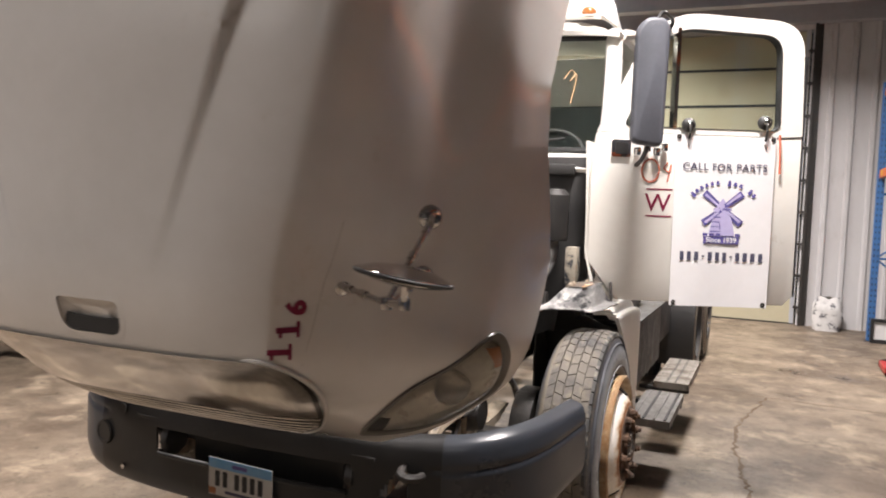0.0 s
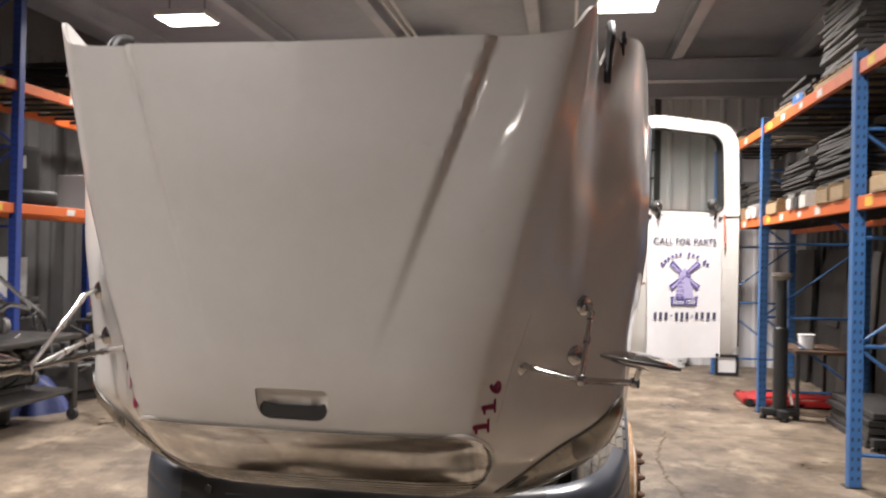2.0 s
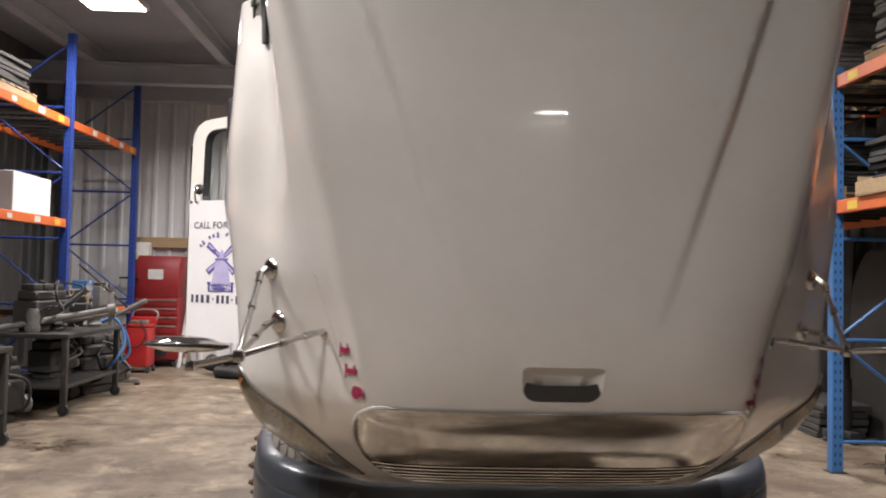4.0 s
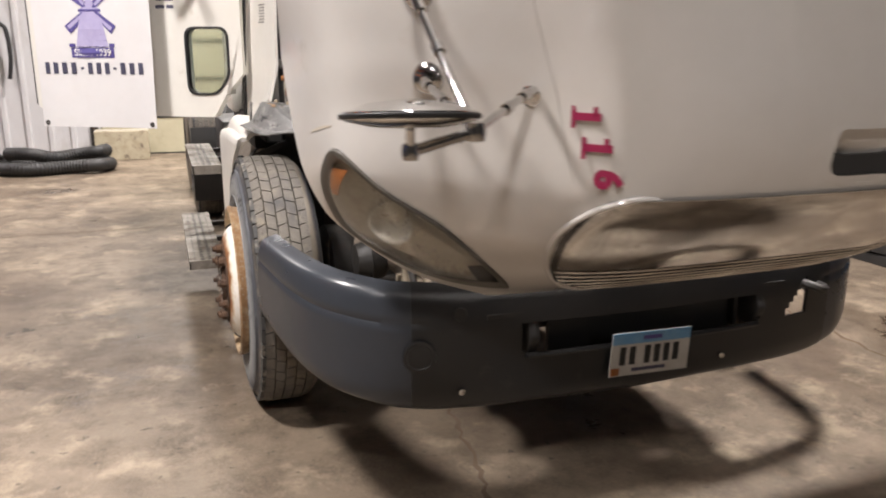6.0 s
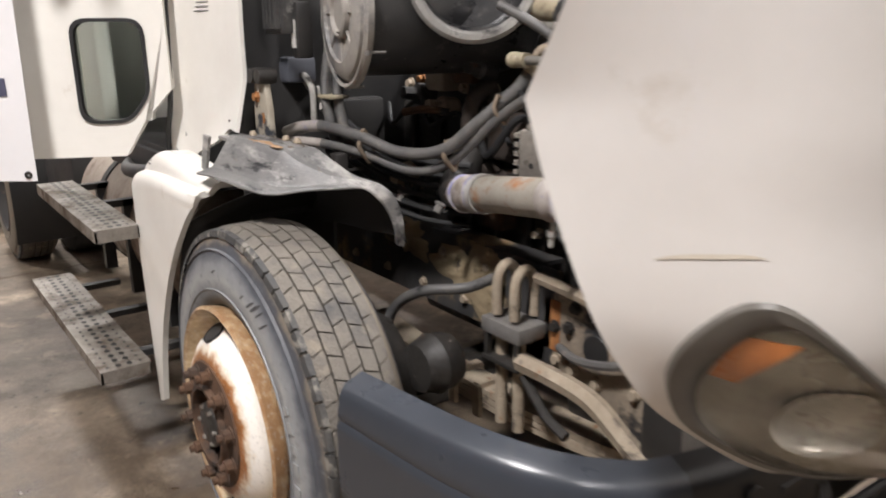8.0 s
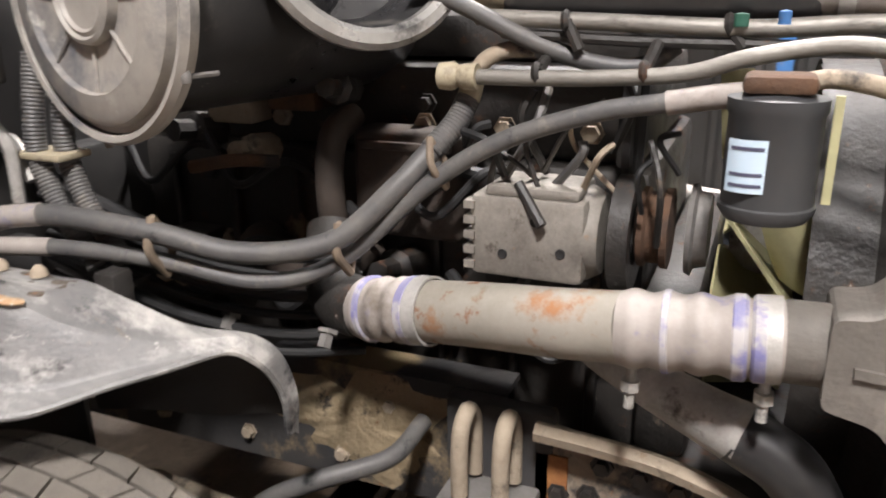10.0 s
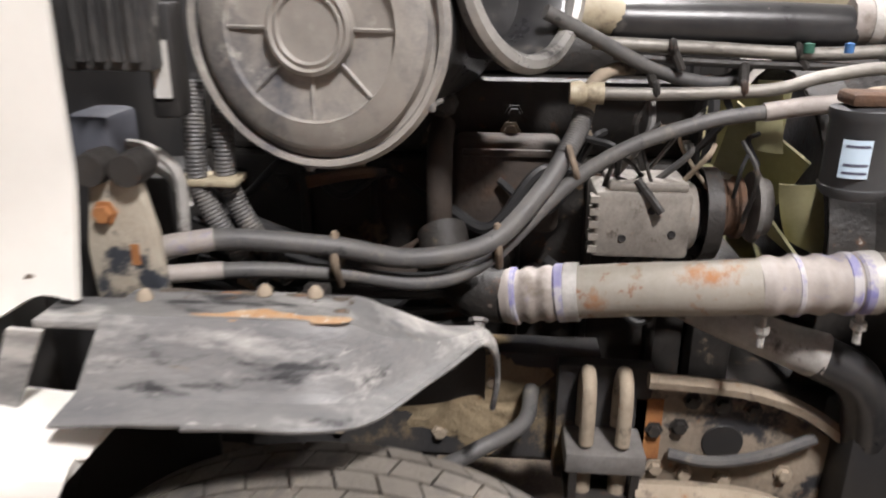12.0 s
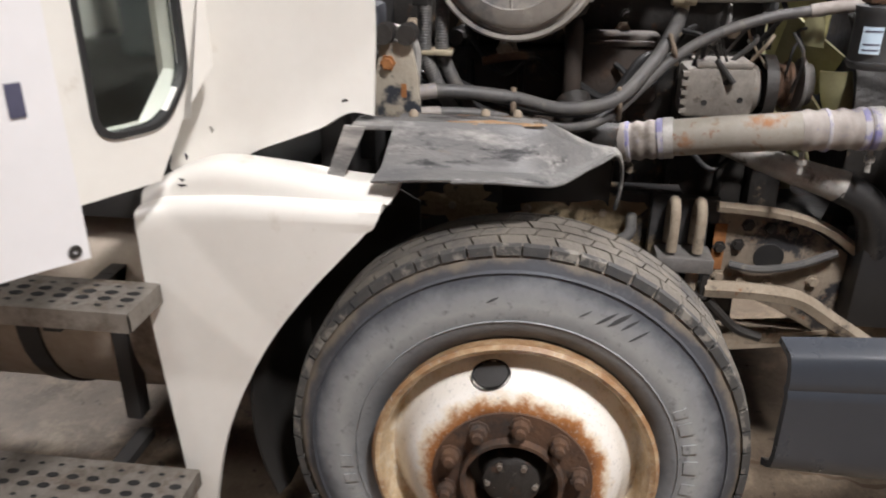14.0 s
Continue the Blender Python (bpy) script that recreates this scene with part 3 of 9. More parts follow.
for x, s in ((DOOR_A, -1), (DOOR_B, 1)):
    part("door_track", join(box(x + s * 0.02, x + s * 0.06, Y1 - 0.09, Y1 - 0.02, 0, DOOR_H + 0.1), box(x + s * 0.06, x + s * 0.13, Y1 - 0.03, Y1 - 0.005, 0, DOOR_H + 0.1)), M_IRON, door_n, "dark steel track", smooth=False)
    for k in range(9):
        part("track_bracket", box(x - s * 0.05, x + s * 0.05, Y1 - 0.07, Y1 - 0.03, 0.25 + k * 0.47, 0.29 + k * 0.47), M_IRON, door_n, smooth=False)


def i_beam(a, b, h=0.26, w=0.16):
    """A rolled steel section hanging below the line from a to b."""
    o = [(-w / 2, 0), (w / 2, 0), (w / 2, -0.018), (0.008, -0.018), (0.008, -h + 0.018), (w / 2, -h + 0.018), (w / 2, -h), (-w / 2, -h), (-w / 2, -h + 0.018), (-0.008, -h + 0.018), (-0.008, -0.018), (-w / 2, -0.018)]
    d = Vector(b) - Vector(a)
    z = d.normalized()
    x = Vector((0, 0, 1)).cross(z).normalized()
    m = Matrix((x, Vector((0, 0, 1)), z)).transposed().to_4x4()
    m.translation = a
    return prism(o, m, d.length)


for x in (-5.6, -3.5, -1.7, 0.35, 2.45, 4.2):
    solo("roof_beam", i_beam((x, Y0, CEILING_Z - 0.01), (x, Y1, CEILING_Z - 0.01)), M_BEAM, (x, 0, CEILING_Z - 0.27), "grey steel roof beam under the sheeting", "beam", "roof beams", "structure", smooth=False)
for y in (-6.0, 1.0, 7.9):
    solo("roof_girder", i_beam((X0, y, CEILING_Z - 0.275), (X1, y, CEILING_Z - 0.275), 0.32, 0.18), M_BEAM, (0, y, CEILING_Z - 0.6), "grey steel girder across the roof", "beam", "roof girders", "structure", smooth=False)
solo("eave_rail", box(X0, X1, Y1 - 0.16, Y1 - 0.005, 4.42, 4.72, 0.01, 1), M_BEAM, (0, Y1, 4.5), "grey steel rail along the wall head", "beam", "", "structure", smooth=False)
for x, z in ((-1.35, 4.72), (-1.25, 4.72), (0.9, 4.75)):
    solo("conduit", rod((x, Y0 + 0.1, z), (x, Y1 - 0.2, z), 0.02, 8), M_LAMPBODY, (x, 0, z), "pale conduit hung under the roof beams", "conduit", "conduits", "structure")


def ceiling_light(x, y, share):
    z = CEILING_Z - 0.36
    lamp = thing("ceiling_light", (x, y, z), "white high-bay lamp with a lit diffuser under the roof", "lamp", "ceiling lamps")
    part("housing", box(x - 0.36, x + 0.36, y - 0.24, y + 0.24, z + 0.02, z + 0.09, 0.012), M_LAMPBODY, lamp)
    part("diffuser", box(x - 0.33, x + 0.33, y - 0.21, y + 0.21, z + 0.004, z + 0.022, 0.004, 1), M_GLOW, lamp, "lit white diffuser")
    for dx in (-0.25, 0.25):
        part("hanger", rod((x + dx, y, z + 0.09), (x + dx, y, CEILING_Z - 0.0), 0.006, 6), M_IRON, lamp)
    d = bpy.data.lights.new("ceiling_lamp", "AREA")
    d.shape, d.size, d.size_y, d.energy, d.color = "RECTANGLE", 0.62, 0.4, LAMP_WATTS * share, (1.0, 0.96, 0.955)
    d.spread = radians(150)
    ob = new("ceiling_lamp", d)
    ob.matrix_world = pose(x, y, z - 0.01)
    return lamp


for lx, ly, lw in LAMP_PLACES:
    ceiling_light(lx, ly, lw)


# ---- pallet racks ----
def rack_post(x, y, h, material, parent):
    o = [(-0.045, -0.04), (0.045, -0.04), (0.045, 0.04), (0.02, 0.04), (0.02, 0.03), (0.036, 0.03), (0.036, -0.031), (-0.036, -0.031), (-0.036, 0.03), (-0.02, 0.03), (-0.02, 0.04), (-0.045, 0.04)]
    post = part("post", prism(o, Matrix.Translation((x, y, 0.008)), h), material, parent, smooth=False)
    slots = bmesh.new()
    for k in range(int(h / 0.076)):
        for dx in (-0.022, 0.022):
            add(slots, box(x + dx - 0.006, x + dx + 0.006, y - 0.0415, y - 0.0395, 0.06 + k * 0.076, 0.09 + k * 0.076))
    tagged(part("slot", slots, M_TRIM, post, "dark punched slots", smooth=False), kind="stuff")
    part("foot_plate", box(x - 0.07, x + 0.07, y - 0.06, y + 0.06, 0, 0.008), M_IRON, parent, smooth=False)


def pallet_rack(xf, xb, ys, h, levels, material, label):
    rack = thing("pallet_rack", ((xf + xb) / 2, ys[0], 0), label, "rack", "pallet racks")
    for y in ys:
        for x in (xf, xb):
            rack_post(x, y, h, material, rack)
        zs = [0.25 + 0.85 * k for k in range(int(h / 0.85))]
        for k, z in enumerate(zs):
            part("strut", rod((xf, y, z), (xb, y, z), 0.016, 6), material, rack)
            if z + 0.85 < h:
                a, b = (xf, xb) if k % 2 else (xb, xf)
                part("brace", rod((a, y, z), (b, y, z + 0.85), 0.014, 6), material, rack)
    for ya, yb, zs in zip(ys, ys[1:], levels):
        for z in zs:
            for x in (xf, xb):
                beam = part("beam", box(x - 0.025, x + 0.025, ya + 0.046, yb - 0.046, z - 0.11, z, 0.006, 1), M_ORANGE, rack, "orange shelf beam", smooth=False)
                s = -1 if x < (xf + xb) / 2 else 1
                part("beam_label", box(x + s * 0.025, x + s * 0.028, (ya + yb) / 2 - 0.05, (ya + yb) / 2 + 0.05, z - 0.085, z - 0.03), M_PLATE, beam, "small white label", smooth=False)
                for q, mt in ((0.31, M_PLATE), (0.72, M_PLATE), (0.90, M_TAG)):
                    yy = ya + q * (yb - ya)
                    part("beam_label", box(x + s * 0.025, x + s * 0.0275, yy - 0.07, yy + 0.07, z - 0.09, z - 0.02), mt, beam, "small paper label", smooth=False)
            for k in range(9):
                y = ya + 0.15 + k * (yb - ya - 0.3) / 8
                part("deck_bar", box(min(xf, xb) + 0.026, max(xf, xb) - 0.026, y - 0.02, y + 0.02, z - 0.05, z - 0.02), M_IRON, rack, smooth=False)
    return rack


pallet_rack(3.1, 4.2, (-3.75, -0.84, 2.07, 4.98, 7.89), 3.40, ((2.27, 3.33),) * 4, M_BLUE, "blue pallet rack with orange beams along the wall")
pallet_rack(-4.95, -6.05, (-3.0, -0.05, 2.9, 5.72, 8.05), 4.6, ((2.2, 3.5), (2.2, 3.5), (2.2, 3.5), (1.0, 3.5)), M_NAVY, "dark blue pallet rack with orange beams along the wall")


def pallet(x, y, z, w=1.0, d=1.15):
    """A wooden pallet with its lower face at z."""
    p = thing("pallet", (x, y, z), "weathered wooden pallet lying on the rack beams", "pallet", "pallets")
    for k in range(7):
        yy = y - d / 2 + 0.05 + k * (d - 0.1) / 6
        part("deck_board", box(x - w / 2, x + w / 2, yy - 0.045, yy + 0.045, z + 0.105, z + 0.125, 0.003, 1), M_WOOD, p, smooth=False)
    for dx in (-w / 2 + 0.05, 0, w / 2 - 0.05):
        part("stringer", box(x + dx - 0.04, x + dx + 0.04, y - d / 2, y + d / 2, z + 0.021, z + 0.104, 0.003, 1), M_WOOD, p, smooth=False)
    for k in range(3):
        yy = y - d / 2 + 0.06 + k * (d - 0.12) / 2
        part("base_board", box(x - w / 2, x + w / 2, yy - 0.045, yy + 0.045, z, z + 0.02, 0.003, 1), M_WOOD, p, smooth=False)
    return z + 0.125


def sheet_stack(x, y, z, w, d, n, t, material, label, seed, lip=0.0):
    """Flat parts piled up, each a little askew."""
    rng = random.Random(seed)
    s = thing("stack_of_sheets", (x, y, z), label, "parts stack", "stored stacks")
    for k in range(n):
        a, dx, dy = rng.uniform(-0.05, 0.05), rng.uniform(-0.03, 0.03), rng.uniform(-0.04, 0.04)
        b = box(-w / 2, w / 2, -d / 2, d / 2, 0, t * 0.86, min(0.006, t * 0.3), 1)
        part("panel", turned(b, pose(x + dx, y + dy, z + k * t, 0, 0, math.degrees(a))), material, s, smooth=False)


def carton(x, y, z, w, d, h, turn=0.0, material=None, label="brown cardboard carton on the rack"):
    b = turned(box(-w / 2, w / 2, -d / 2, d / 2, 0, h, 0.006, 1), pose(x, y, z, 0, 0, turn))
    t = turned(box(-w / 2 - 0.001, w / 2 + 0.001, -0.025, 0.025, h - 0.05, h + 0.002), pose(x, y, z, 0, 0, turn))
    ob = solo("carton", b, material or M_CARD, (x, y, z), label, "box", "cartons", smooth=False)
    part("tape", t, M_PLATE, ob, "pale packing tape", smooth=False)


# loads on the right-hand rack
for y, z, n, t, mt in ((7.1, 2.27, 11, 0.04, M_DARKPART), (5.9, 2.27, 9, 0.04, M_DARKPART), (4.2, 2.27, 12, 0.035, M_DARKPART), (3.0, 2.27, 15, 0.035, M_DARKPART), (1.3, 2.27, 7, 0.05, M_DARKPART), (0.0, 2.27, 9, 0.05, M_GREYPART),
                       (7.2, 3.33, 3, 0.05, M_DARKPART), (4.3, 3.33, 4, 0.05, M_DARKPART), (2.9, 3.33, 20, 0.042, M_GREYPART), (1.2, 3.33, 18, 0.045, M_GREYPART), (-1.6, 2.27, 10, 0.05, M_DARKPART)):
    top = pallet(3.66, y, z)
    sheet_stack(3.68, y, top, 0.9, 1.0, n, t, mt, "pile of flat dark vehicle panels on a pallet" if mt is M_DARKPART else "pile of grey flat sheets on a pallet", int(y * 10 + z))


def open_crate(x, y, z, w, d, h, material, label):
    """A small box with no lid, its front board lower than the rest."""
    t = thing("open_crate", (x, y, z), label, "crate", "small crates on the shelf")
    part("base", box(x - w / 2, x + w / 2, y - d / 2, y + d / 2, z, z + 0.012), material, t, smooth=False)
    for sx, hh in ((-1, h * 0.72), (1, h)):
        xx = x + sx * (w / 2 - 0.008)
        part("board", box(xx - 0.008, xx + 0.008, y - d / 2, y + d / 2, z + 0.013, z + hh, 0.002, 1), material, t, smooth=False)
    for sy in (-1, 1):
        yy = y + sy * (d / 2 - 0.008)
        part("end_board", box(x - w / 2 + 0.017, x + w / 2 - 0.017, yy - 0.008, yy + 0.008, z + 0.013, z + h, 0.002, 1), material, t, smooth=False)
    part("contents", box(x - w / 2 + 0.02, x + w / 2 - 0.02, y - d / 2 + 0.02, y + d / 2 - 0.02, z + 0.013, z + h * 0.5, 0.01, 1), M_DARKPART, t, "dark small parts", smooth=False)


for y, d, mt in ((6.9, 0.22, M_PLATE), (6.3, 0.3, M_CARD), (5.6, 0.2, M_PLATE), (5.3, 0.2, M_PLATE), (4.5, 0.42, M_WOOD), (3.82, 0.16, M_PLATE), (3.6, 0.16, M_DARKPART), (3.36, 0.2, M_PLATE), (2.82, 0.34, M_WOOD), (2.42, 0.30, M_WOOD), (1.5, 0.4, M_WOOD), (0.68, 0.3, M_CARD)):
    open_crate(3.18, y, 2.27, 0.26, d, 0.16, mt, "small white open box at the shelf front" if mt is M_PLATE else "small dark open box at the shelf front" if mt is M_DARKPART else "small wooden open crate at the shelf front")
carton(3.4, 3.95, 3.33, 0.5, 0.3, 0.14, 4, M_BLUE, "blue flat box on the upper shelf")


def standing_panel(x, y, w, h, lean):
    """A dark panel made up as a backdrop, on edge and leaning against the wall."""
    o = rounded([(-w / 2, 0), (w / 2, 0), (w / 2, h * 0.82), (w * 0.32, h), (-w / 2, h)], [0.05, 0.05, 0.12, 0.12, 0.06], 4)
    m = pose(x, y, 0) @ Matrix.Rotation(radians(-lean), 4, "Y") @ axes((0, 0, 0), (0, 1, 0), (0, 0, 1))
    t = thing("backdrop_panel", (x, y, 0), "dark made-up panel standing on edge behind the rack as a backdrop", "panel", "panels behind the rack")
    part("skin", prism(o, m, 0.035, 0.008), M_DARKPART, t)
    part("stiffener", turned(box(-w * 0.4, w * 0.4, h * 0.45, h * 0.50, -0.03, 0.0, 0.008, 1), m), M_IRON, t)


# added panels and boxes that keep the view through the rack dark
for k in range(7):
    rng = random.Random(300 + k)
    standing_panel(4.28 + 0.05 * (k % 2), 1.2 + k * 1.12, rng.uniform(1.0, 1.15), rng.uniform(1.75, 2.1), -rng.uniform(2, 5))
for k, y in enumerate((2.2, 3.3, 4.4, 5.9, 7.1)):
    carton(3.98, y, 2.77 if k < 3 else 2.84, 0.34, 0.85, 0.34 + 0.06 * (k % 3), 3 - k, M_DARKPART, "dark filler box added at the back of the shelf")


def parts_table(x, y):
    t = thing("side_table", (x, y, 0), "small brown steel table under the rack", "table")
    part("tabletop", box(x - 0.3, x + 0.3, y - 0.42, y + 0.42, 0.70, 0.74, 0.004, 1), M_RUST, t, smooth=False)
    for dx in (-0.26, 0.26):
        for dy in (-0.38, 0.38):
            part("leg", box(x + dx - 0.02, x + dx + 0.02, y + dy - 0.02, y + dy + 0.02, 0, 0.70), M_IRON, t, smooth=False)
    part("cross_bar", rod((x - 0.32, y - 0.42, 0.12), (x - 0.32, y + 0.30, 0.98), 0.018, 8), M_STEEL, t, "pale slanted bar")


parts_table(3.72, 5.25)
solo("pail", lathe([(0, 0), (0.075, 0), (0.088, 0.15), (0.094, 0.15), (0.094, 0.165), (0, 0.165)], pose(3.62, 5.12, 0.74), 20), M_BANNER, (3.62, 5.12, 0.74), "small white lidded pail on the table", "bucket")
sheet_stack(3.95, 4.0, 0.0, 0.5, 1.2, 5, 0.07, M_DARKPART, "dark steel parts piled under the rack", 7)
sheet_stack(3.7, 1.0, 0.0, 0.8, 1.3, 8, 0.09, M_DARKPART, "dark steel parts piled under the rack", 9)
sheet_stack(3.75, -1.6, 0.0, 0.8, 1.5, 9, 0.08, M_DARKPART, "dark steel parts piled under the rack", 19)
# loads on the left-hand rack
for y, z, n, t, mt in ((2.0, 2.2, 7, 0.05, M_DARKPART), (4.4, 3.5, 7, 0.05, M_DARKPART), (1.6, 3.5, 9, 0.05, M_GREYPART), (-1.2, 2.2, 8, 0.05, M_DARKPART)):
    top = pallet(-5.5, y, z)
    sheet_stack(-5.52, y, top, 0.9, 1.0, n, t, mt, "pile of dark vehicle panels on a pallet" if mt is M_DARKPART else "pile of pale flat sheets on a pallet", int(y * 7 + z))


def used_seat(x, y, z, turn):
    s = thing("vehicle_seat", (x, y, z), "black removed vehicle seat lying on the rack", "seat")
    m = pose(x, y, z, 0, 0, turn)
    part("cushion", turned(box(-0.26, 0.26, -0.27, 0.25, 0.0, 0.18, 0.05, 3), m), M_BLACK, s)
    part("backrest", turned(box(-0.25, 0.25, 0.18, 0.32, 0.14, 0.72, 0.06, 3), m), M_BLACK, s)
    part("tag", turned(box(-0.06, 0.06, 0.17, 0.178, 0.45, 0.6), m), M_PLATE, s, "white paper tag", smooth=False)


used_seat(-5.3, 3.5, 2.2, 60)
carton(-5.3, 4.92, 2.2, 0.62, 0.95, 0.46, 2, M_BANNER, "white carton on the rack")


# ---- the truck ----
truck = thing("truck", (0, 0, 0), "white day-cab truck tractor with its hood tipped forward", "truck")

# hood, tipped forward: sections at rising heights, each from the middle to the rear edge of the side
HOOD_Z = [.79, .86, .95, 1.05, 1.18, 1.35, 1.45, 1.6, 1.8, 2.0, 2.25, 2.5, 2.62]
HOOD_X = [
    [0] * 13,
    [.24, .28, .30, .32, .33, .35, .36, .38, .40, .42, .45, .48, .49],
    [.40, .47, .52, .55, .57, .60, .62, .66, .705, .75, .805, .86, .885],
    [.50, .58, .64, .67, .69, .71, .735, .78, .82, .86, .90, .94, .955],
    [.55, .66, .76, .82, .86, .88, .90, .935, .945, .95, .965, .985, .995],
    [.60, .75, .88, .99, 1.06, 1.08, 1.09, 1.10, 1.11, 1.115, 1.12, 1.125, 1.125],
    [.63, .82, .96, 1.07, 1.12, 1.136, 1.143, 1.163, 1.178, 1.182, 1.187, 1.19, 1.185],
]
HOOD_Y = [
    [-1.36, -1.53, -1.69, -1.83, -1.955, -2.005, -2.015, -2.02, -2.02, -2.02, -2.005, -1.99, -1.985],
    [-1.36, -1.525, -1.685, -1.82, -1.945, -1.995, -2.005, -2.01, -2.01, -2.01, -1.995, -1.98, -1.975],
    [-1.34, -1.50, -1.65, -1.77, -1.90, -1.93, -1.94, -1.95, -1.955, -1.96, -1.95, -1.94, -1.93],
    [-1.33, -1.46, -1.57, -1.68, -1.76, -1.78, -1.79, -1.80, -1.815, -1.83, -1.845, -1.86, -1.865],
    [-1.325, -1.42, -1.47, -1.54, -1.60, -1.61, -1.62, -1.62, -1.60, -1.58, -1.54, -1.48, -1.46],
    [-1.32, -1.36, -1.38, -1.41, -1.44, -1.42, -1.42, -1.44, -1.465, -1.465, -1.42, -1.35, -1.33],
    [-1.31, -1.30, -1.28, -1.235, -1.175, -1.10, -1.068, -1.175, -1.285, -1.295, -1.17, -1.05, -1.03],
]
HOOD_U = [0, .2, .4, .55, .7, .87, 1.0]


def crease(x, z):
    """The shallow groove that runs up each half of the hood's top."""
    line = 0.285 + 0.345 * (z - 1.45)
    deep = min(1.0, max(0.0, (z - 1.36) / 0.75))
    off = abs(x) - line
    k = min(1.0, max(0.0, (off + 0.014) / 0.028))
    return 0.026 * deep * k * k * (3 - 2 * k) * math.exp(-(max(0.0, off) / 0.22) ** 2)


def hood_at(u, z, proud=0.0):
    a = abs(u)
    xs, ys = [spline(HOOD_Z, c, z) for c in HOOD_X], [spline(HOOD_Z, c, z) for c in HOOD_Y]
    if z > 1.3:
        ys[-1] = float(np.interp(z, HOOD_Z, HOOD_Y[-1]))
    x, y = spline(HOOD_U, xs, a), spline(HOOD_U, ys, a)
    p = Vector((math.copysign(x, u) if u else 0.0, y + crease(x, z), z))
    if proud:
        e = 0.01
        s = 1 if u >= 0 else -1
        au, az = min(a + e, 1.0), min(z + e, 2.6)
        p1, p2 = hood_at(s * (au - 2 * e), z), hood_at(s * au, z)
        q1, q2 = hood_at(u, az - 2 * e), hood_at(u, az)
        n = (p2 - p1).cross(q2 - q1).normalized() * s
        p = p + n * proud
    return p


def hood_top(a):
    """The height of the cowl edge, which rises to a horn on either side."""
    return spline([0, .3, .42, .5, .56, .63, .69, .75, .82, .95, .985, 1.0], [2.435, 2.45, 2.47, 2.54, 2.565, 2.50, 2.46, 2.57, 2.595, 2.595, 2.57, 2.53], a)


def hood_fn(s, t):
    u = 2 * s - 1
    zt = hood_top(abs(u))
    return hood_at(u, 0.79 + (zt - 0.79) * (t ** 1.15))



LIGHT = [(0.645, 0.858), (0.76, 0.858), (0.88, 0.875), (0.945, 0.915), (0.968, 0.985), (0.96, 1.06), (0.94, 1.13), (0.913, 1.19), (0.887, 1.222), (0.855, 1.212), (0.79, 1.125), (0.715, 1.04), (0.655, 0.945), (0.637, 0.89)]


def u_of(s):
    return 2 * s - 1


def in_light(u, z):
    """True inside the headlight's opening in the hood."""
    inside = False
    for (a, b), (c, d) in zip(LIGHT, LIGHT[1:] + LIGHT[:1]):
        if (b > z) != (d > z) and u < (c - a) * (z - b) / (d - b) + a:
            inside = not inside
    return inside


def hood_keep(s, t):
    p = hood_fn(s, t)
    if in_light(abs(u_of(s)), p.z):
        return False
    r = 0.058 if p.z < 1.25 else 0.03
    dx, dz = abs(p.x) - (0.137 - r), abs(p.z - 1.255) - (0.07 - r)
    return math.hypot(max(dx, 0.0), max(dz, 0.0)) + min(max(dx, dz), 0.0) - r > -0.009


hood = part("hood", sheet(hood_fn, 260, 100, 0.014, hood_keep), M_HOOD, truck, "off-white fibreglass hood tipped forward")

# grip pocket in the hood
def pocket():
    o = rounded([(-0.135, 1.185), (0.135, 1.185), (0.14, 1.325), (-0.14, 1.325)], [0.06, 0.06, 0.025, 0.025])
    i = rounded([(-0.118, 1.203), (0.118, 1.203), (0.124, 1.309), (-0.124, 1.309)], [0.05, 0.05, 0.02, 0.02])
    bm = bmesh.new()

    def front(x, z, dy):
        u = x / spline(HOOD_Z, HOOD_X[2], z) * 0.4
        return Vector((x, hood_at(u, z).y + dy, z))

    rows = [[bm.verts.new(front(x, z, d)) for x, z in q] for q, d in ((o, 0.004), (o, -0.0012), (i, -0.0022), (i, 0.008))]
    for k in (1, 2, 3, 4, 5):
        g = 1 - 0.10 * k
        rows.append([bm.verts.new(front(x * g, 1.256 + (z - 1.256) * g, 0.008 + 0.030 * math.sin(k * 0.32) * min(1.0, max(0.25, (1.325 - z) / 0.09)))) for x, z in i])
    n = len(o)
    for a, b in zip(rows, rows[1:]):
        for k in range(n):
            bm.faces.new((a[k], a[(k + 1) % n], b[(k + 1) % n], b[k]))
    bm.faces.new(rows[-1])
    return bm


part("grip_pocket", pocket(), M_HOOD, hood, "recessed grip in the hood")
part("pocket_floor", prism(rounded([(-0.113, 1.206), (0.113, 1.206), (0.119, 1.268), (0.085, 1.250), (-0.085, 1.250), (-0.119, 1.268)], [0.045, 0.045, 0.004, 0.03, 0.03, 0.004], 5), axes((0, hood_at(0, 1.235).y + 0.012, 0), (1, 0, 0), (0, 0, 1)), -0.05), M_BLACK, hood, "black lower half of the grip")


# grille: chrome surround, slats and backing on the nose
def nose(x, z, proud):
    u = x / max(0.05, spline(HOOD_Z, HOOD_X[2], z)) * 0.4
    if abs(u) > 0.4:
        xs = [spline(HOOD_Z, c, z) for c in HOOD_X]
        lo, hi = 0.4, 1.0
        for _ in range(20):
            mid = (lo + hi) / 2
            if spline(HOOD_U, xs, mid) < abs(x):
                lo = mid
            else:
                hi = mid
        u = math.copysign(lo, x)
    return hood_at(u, z, proud)


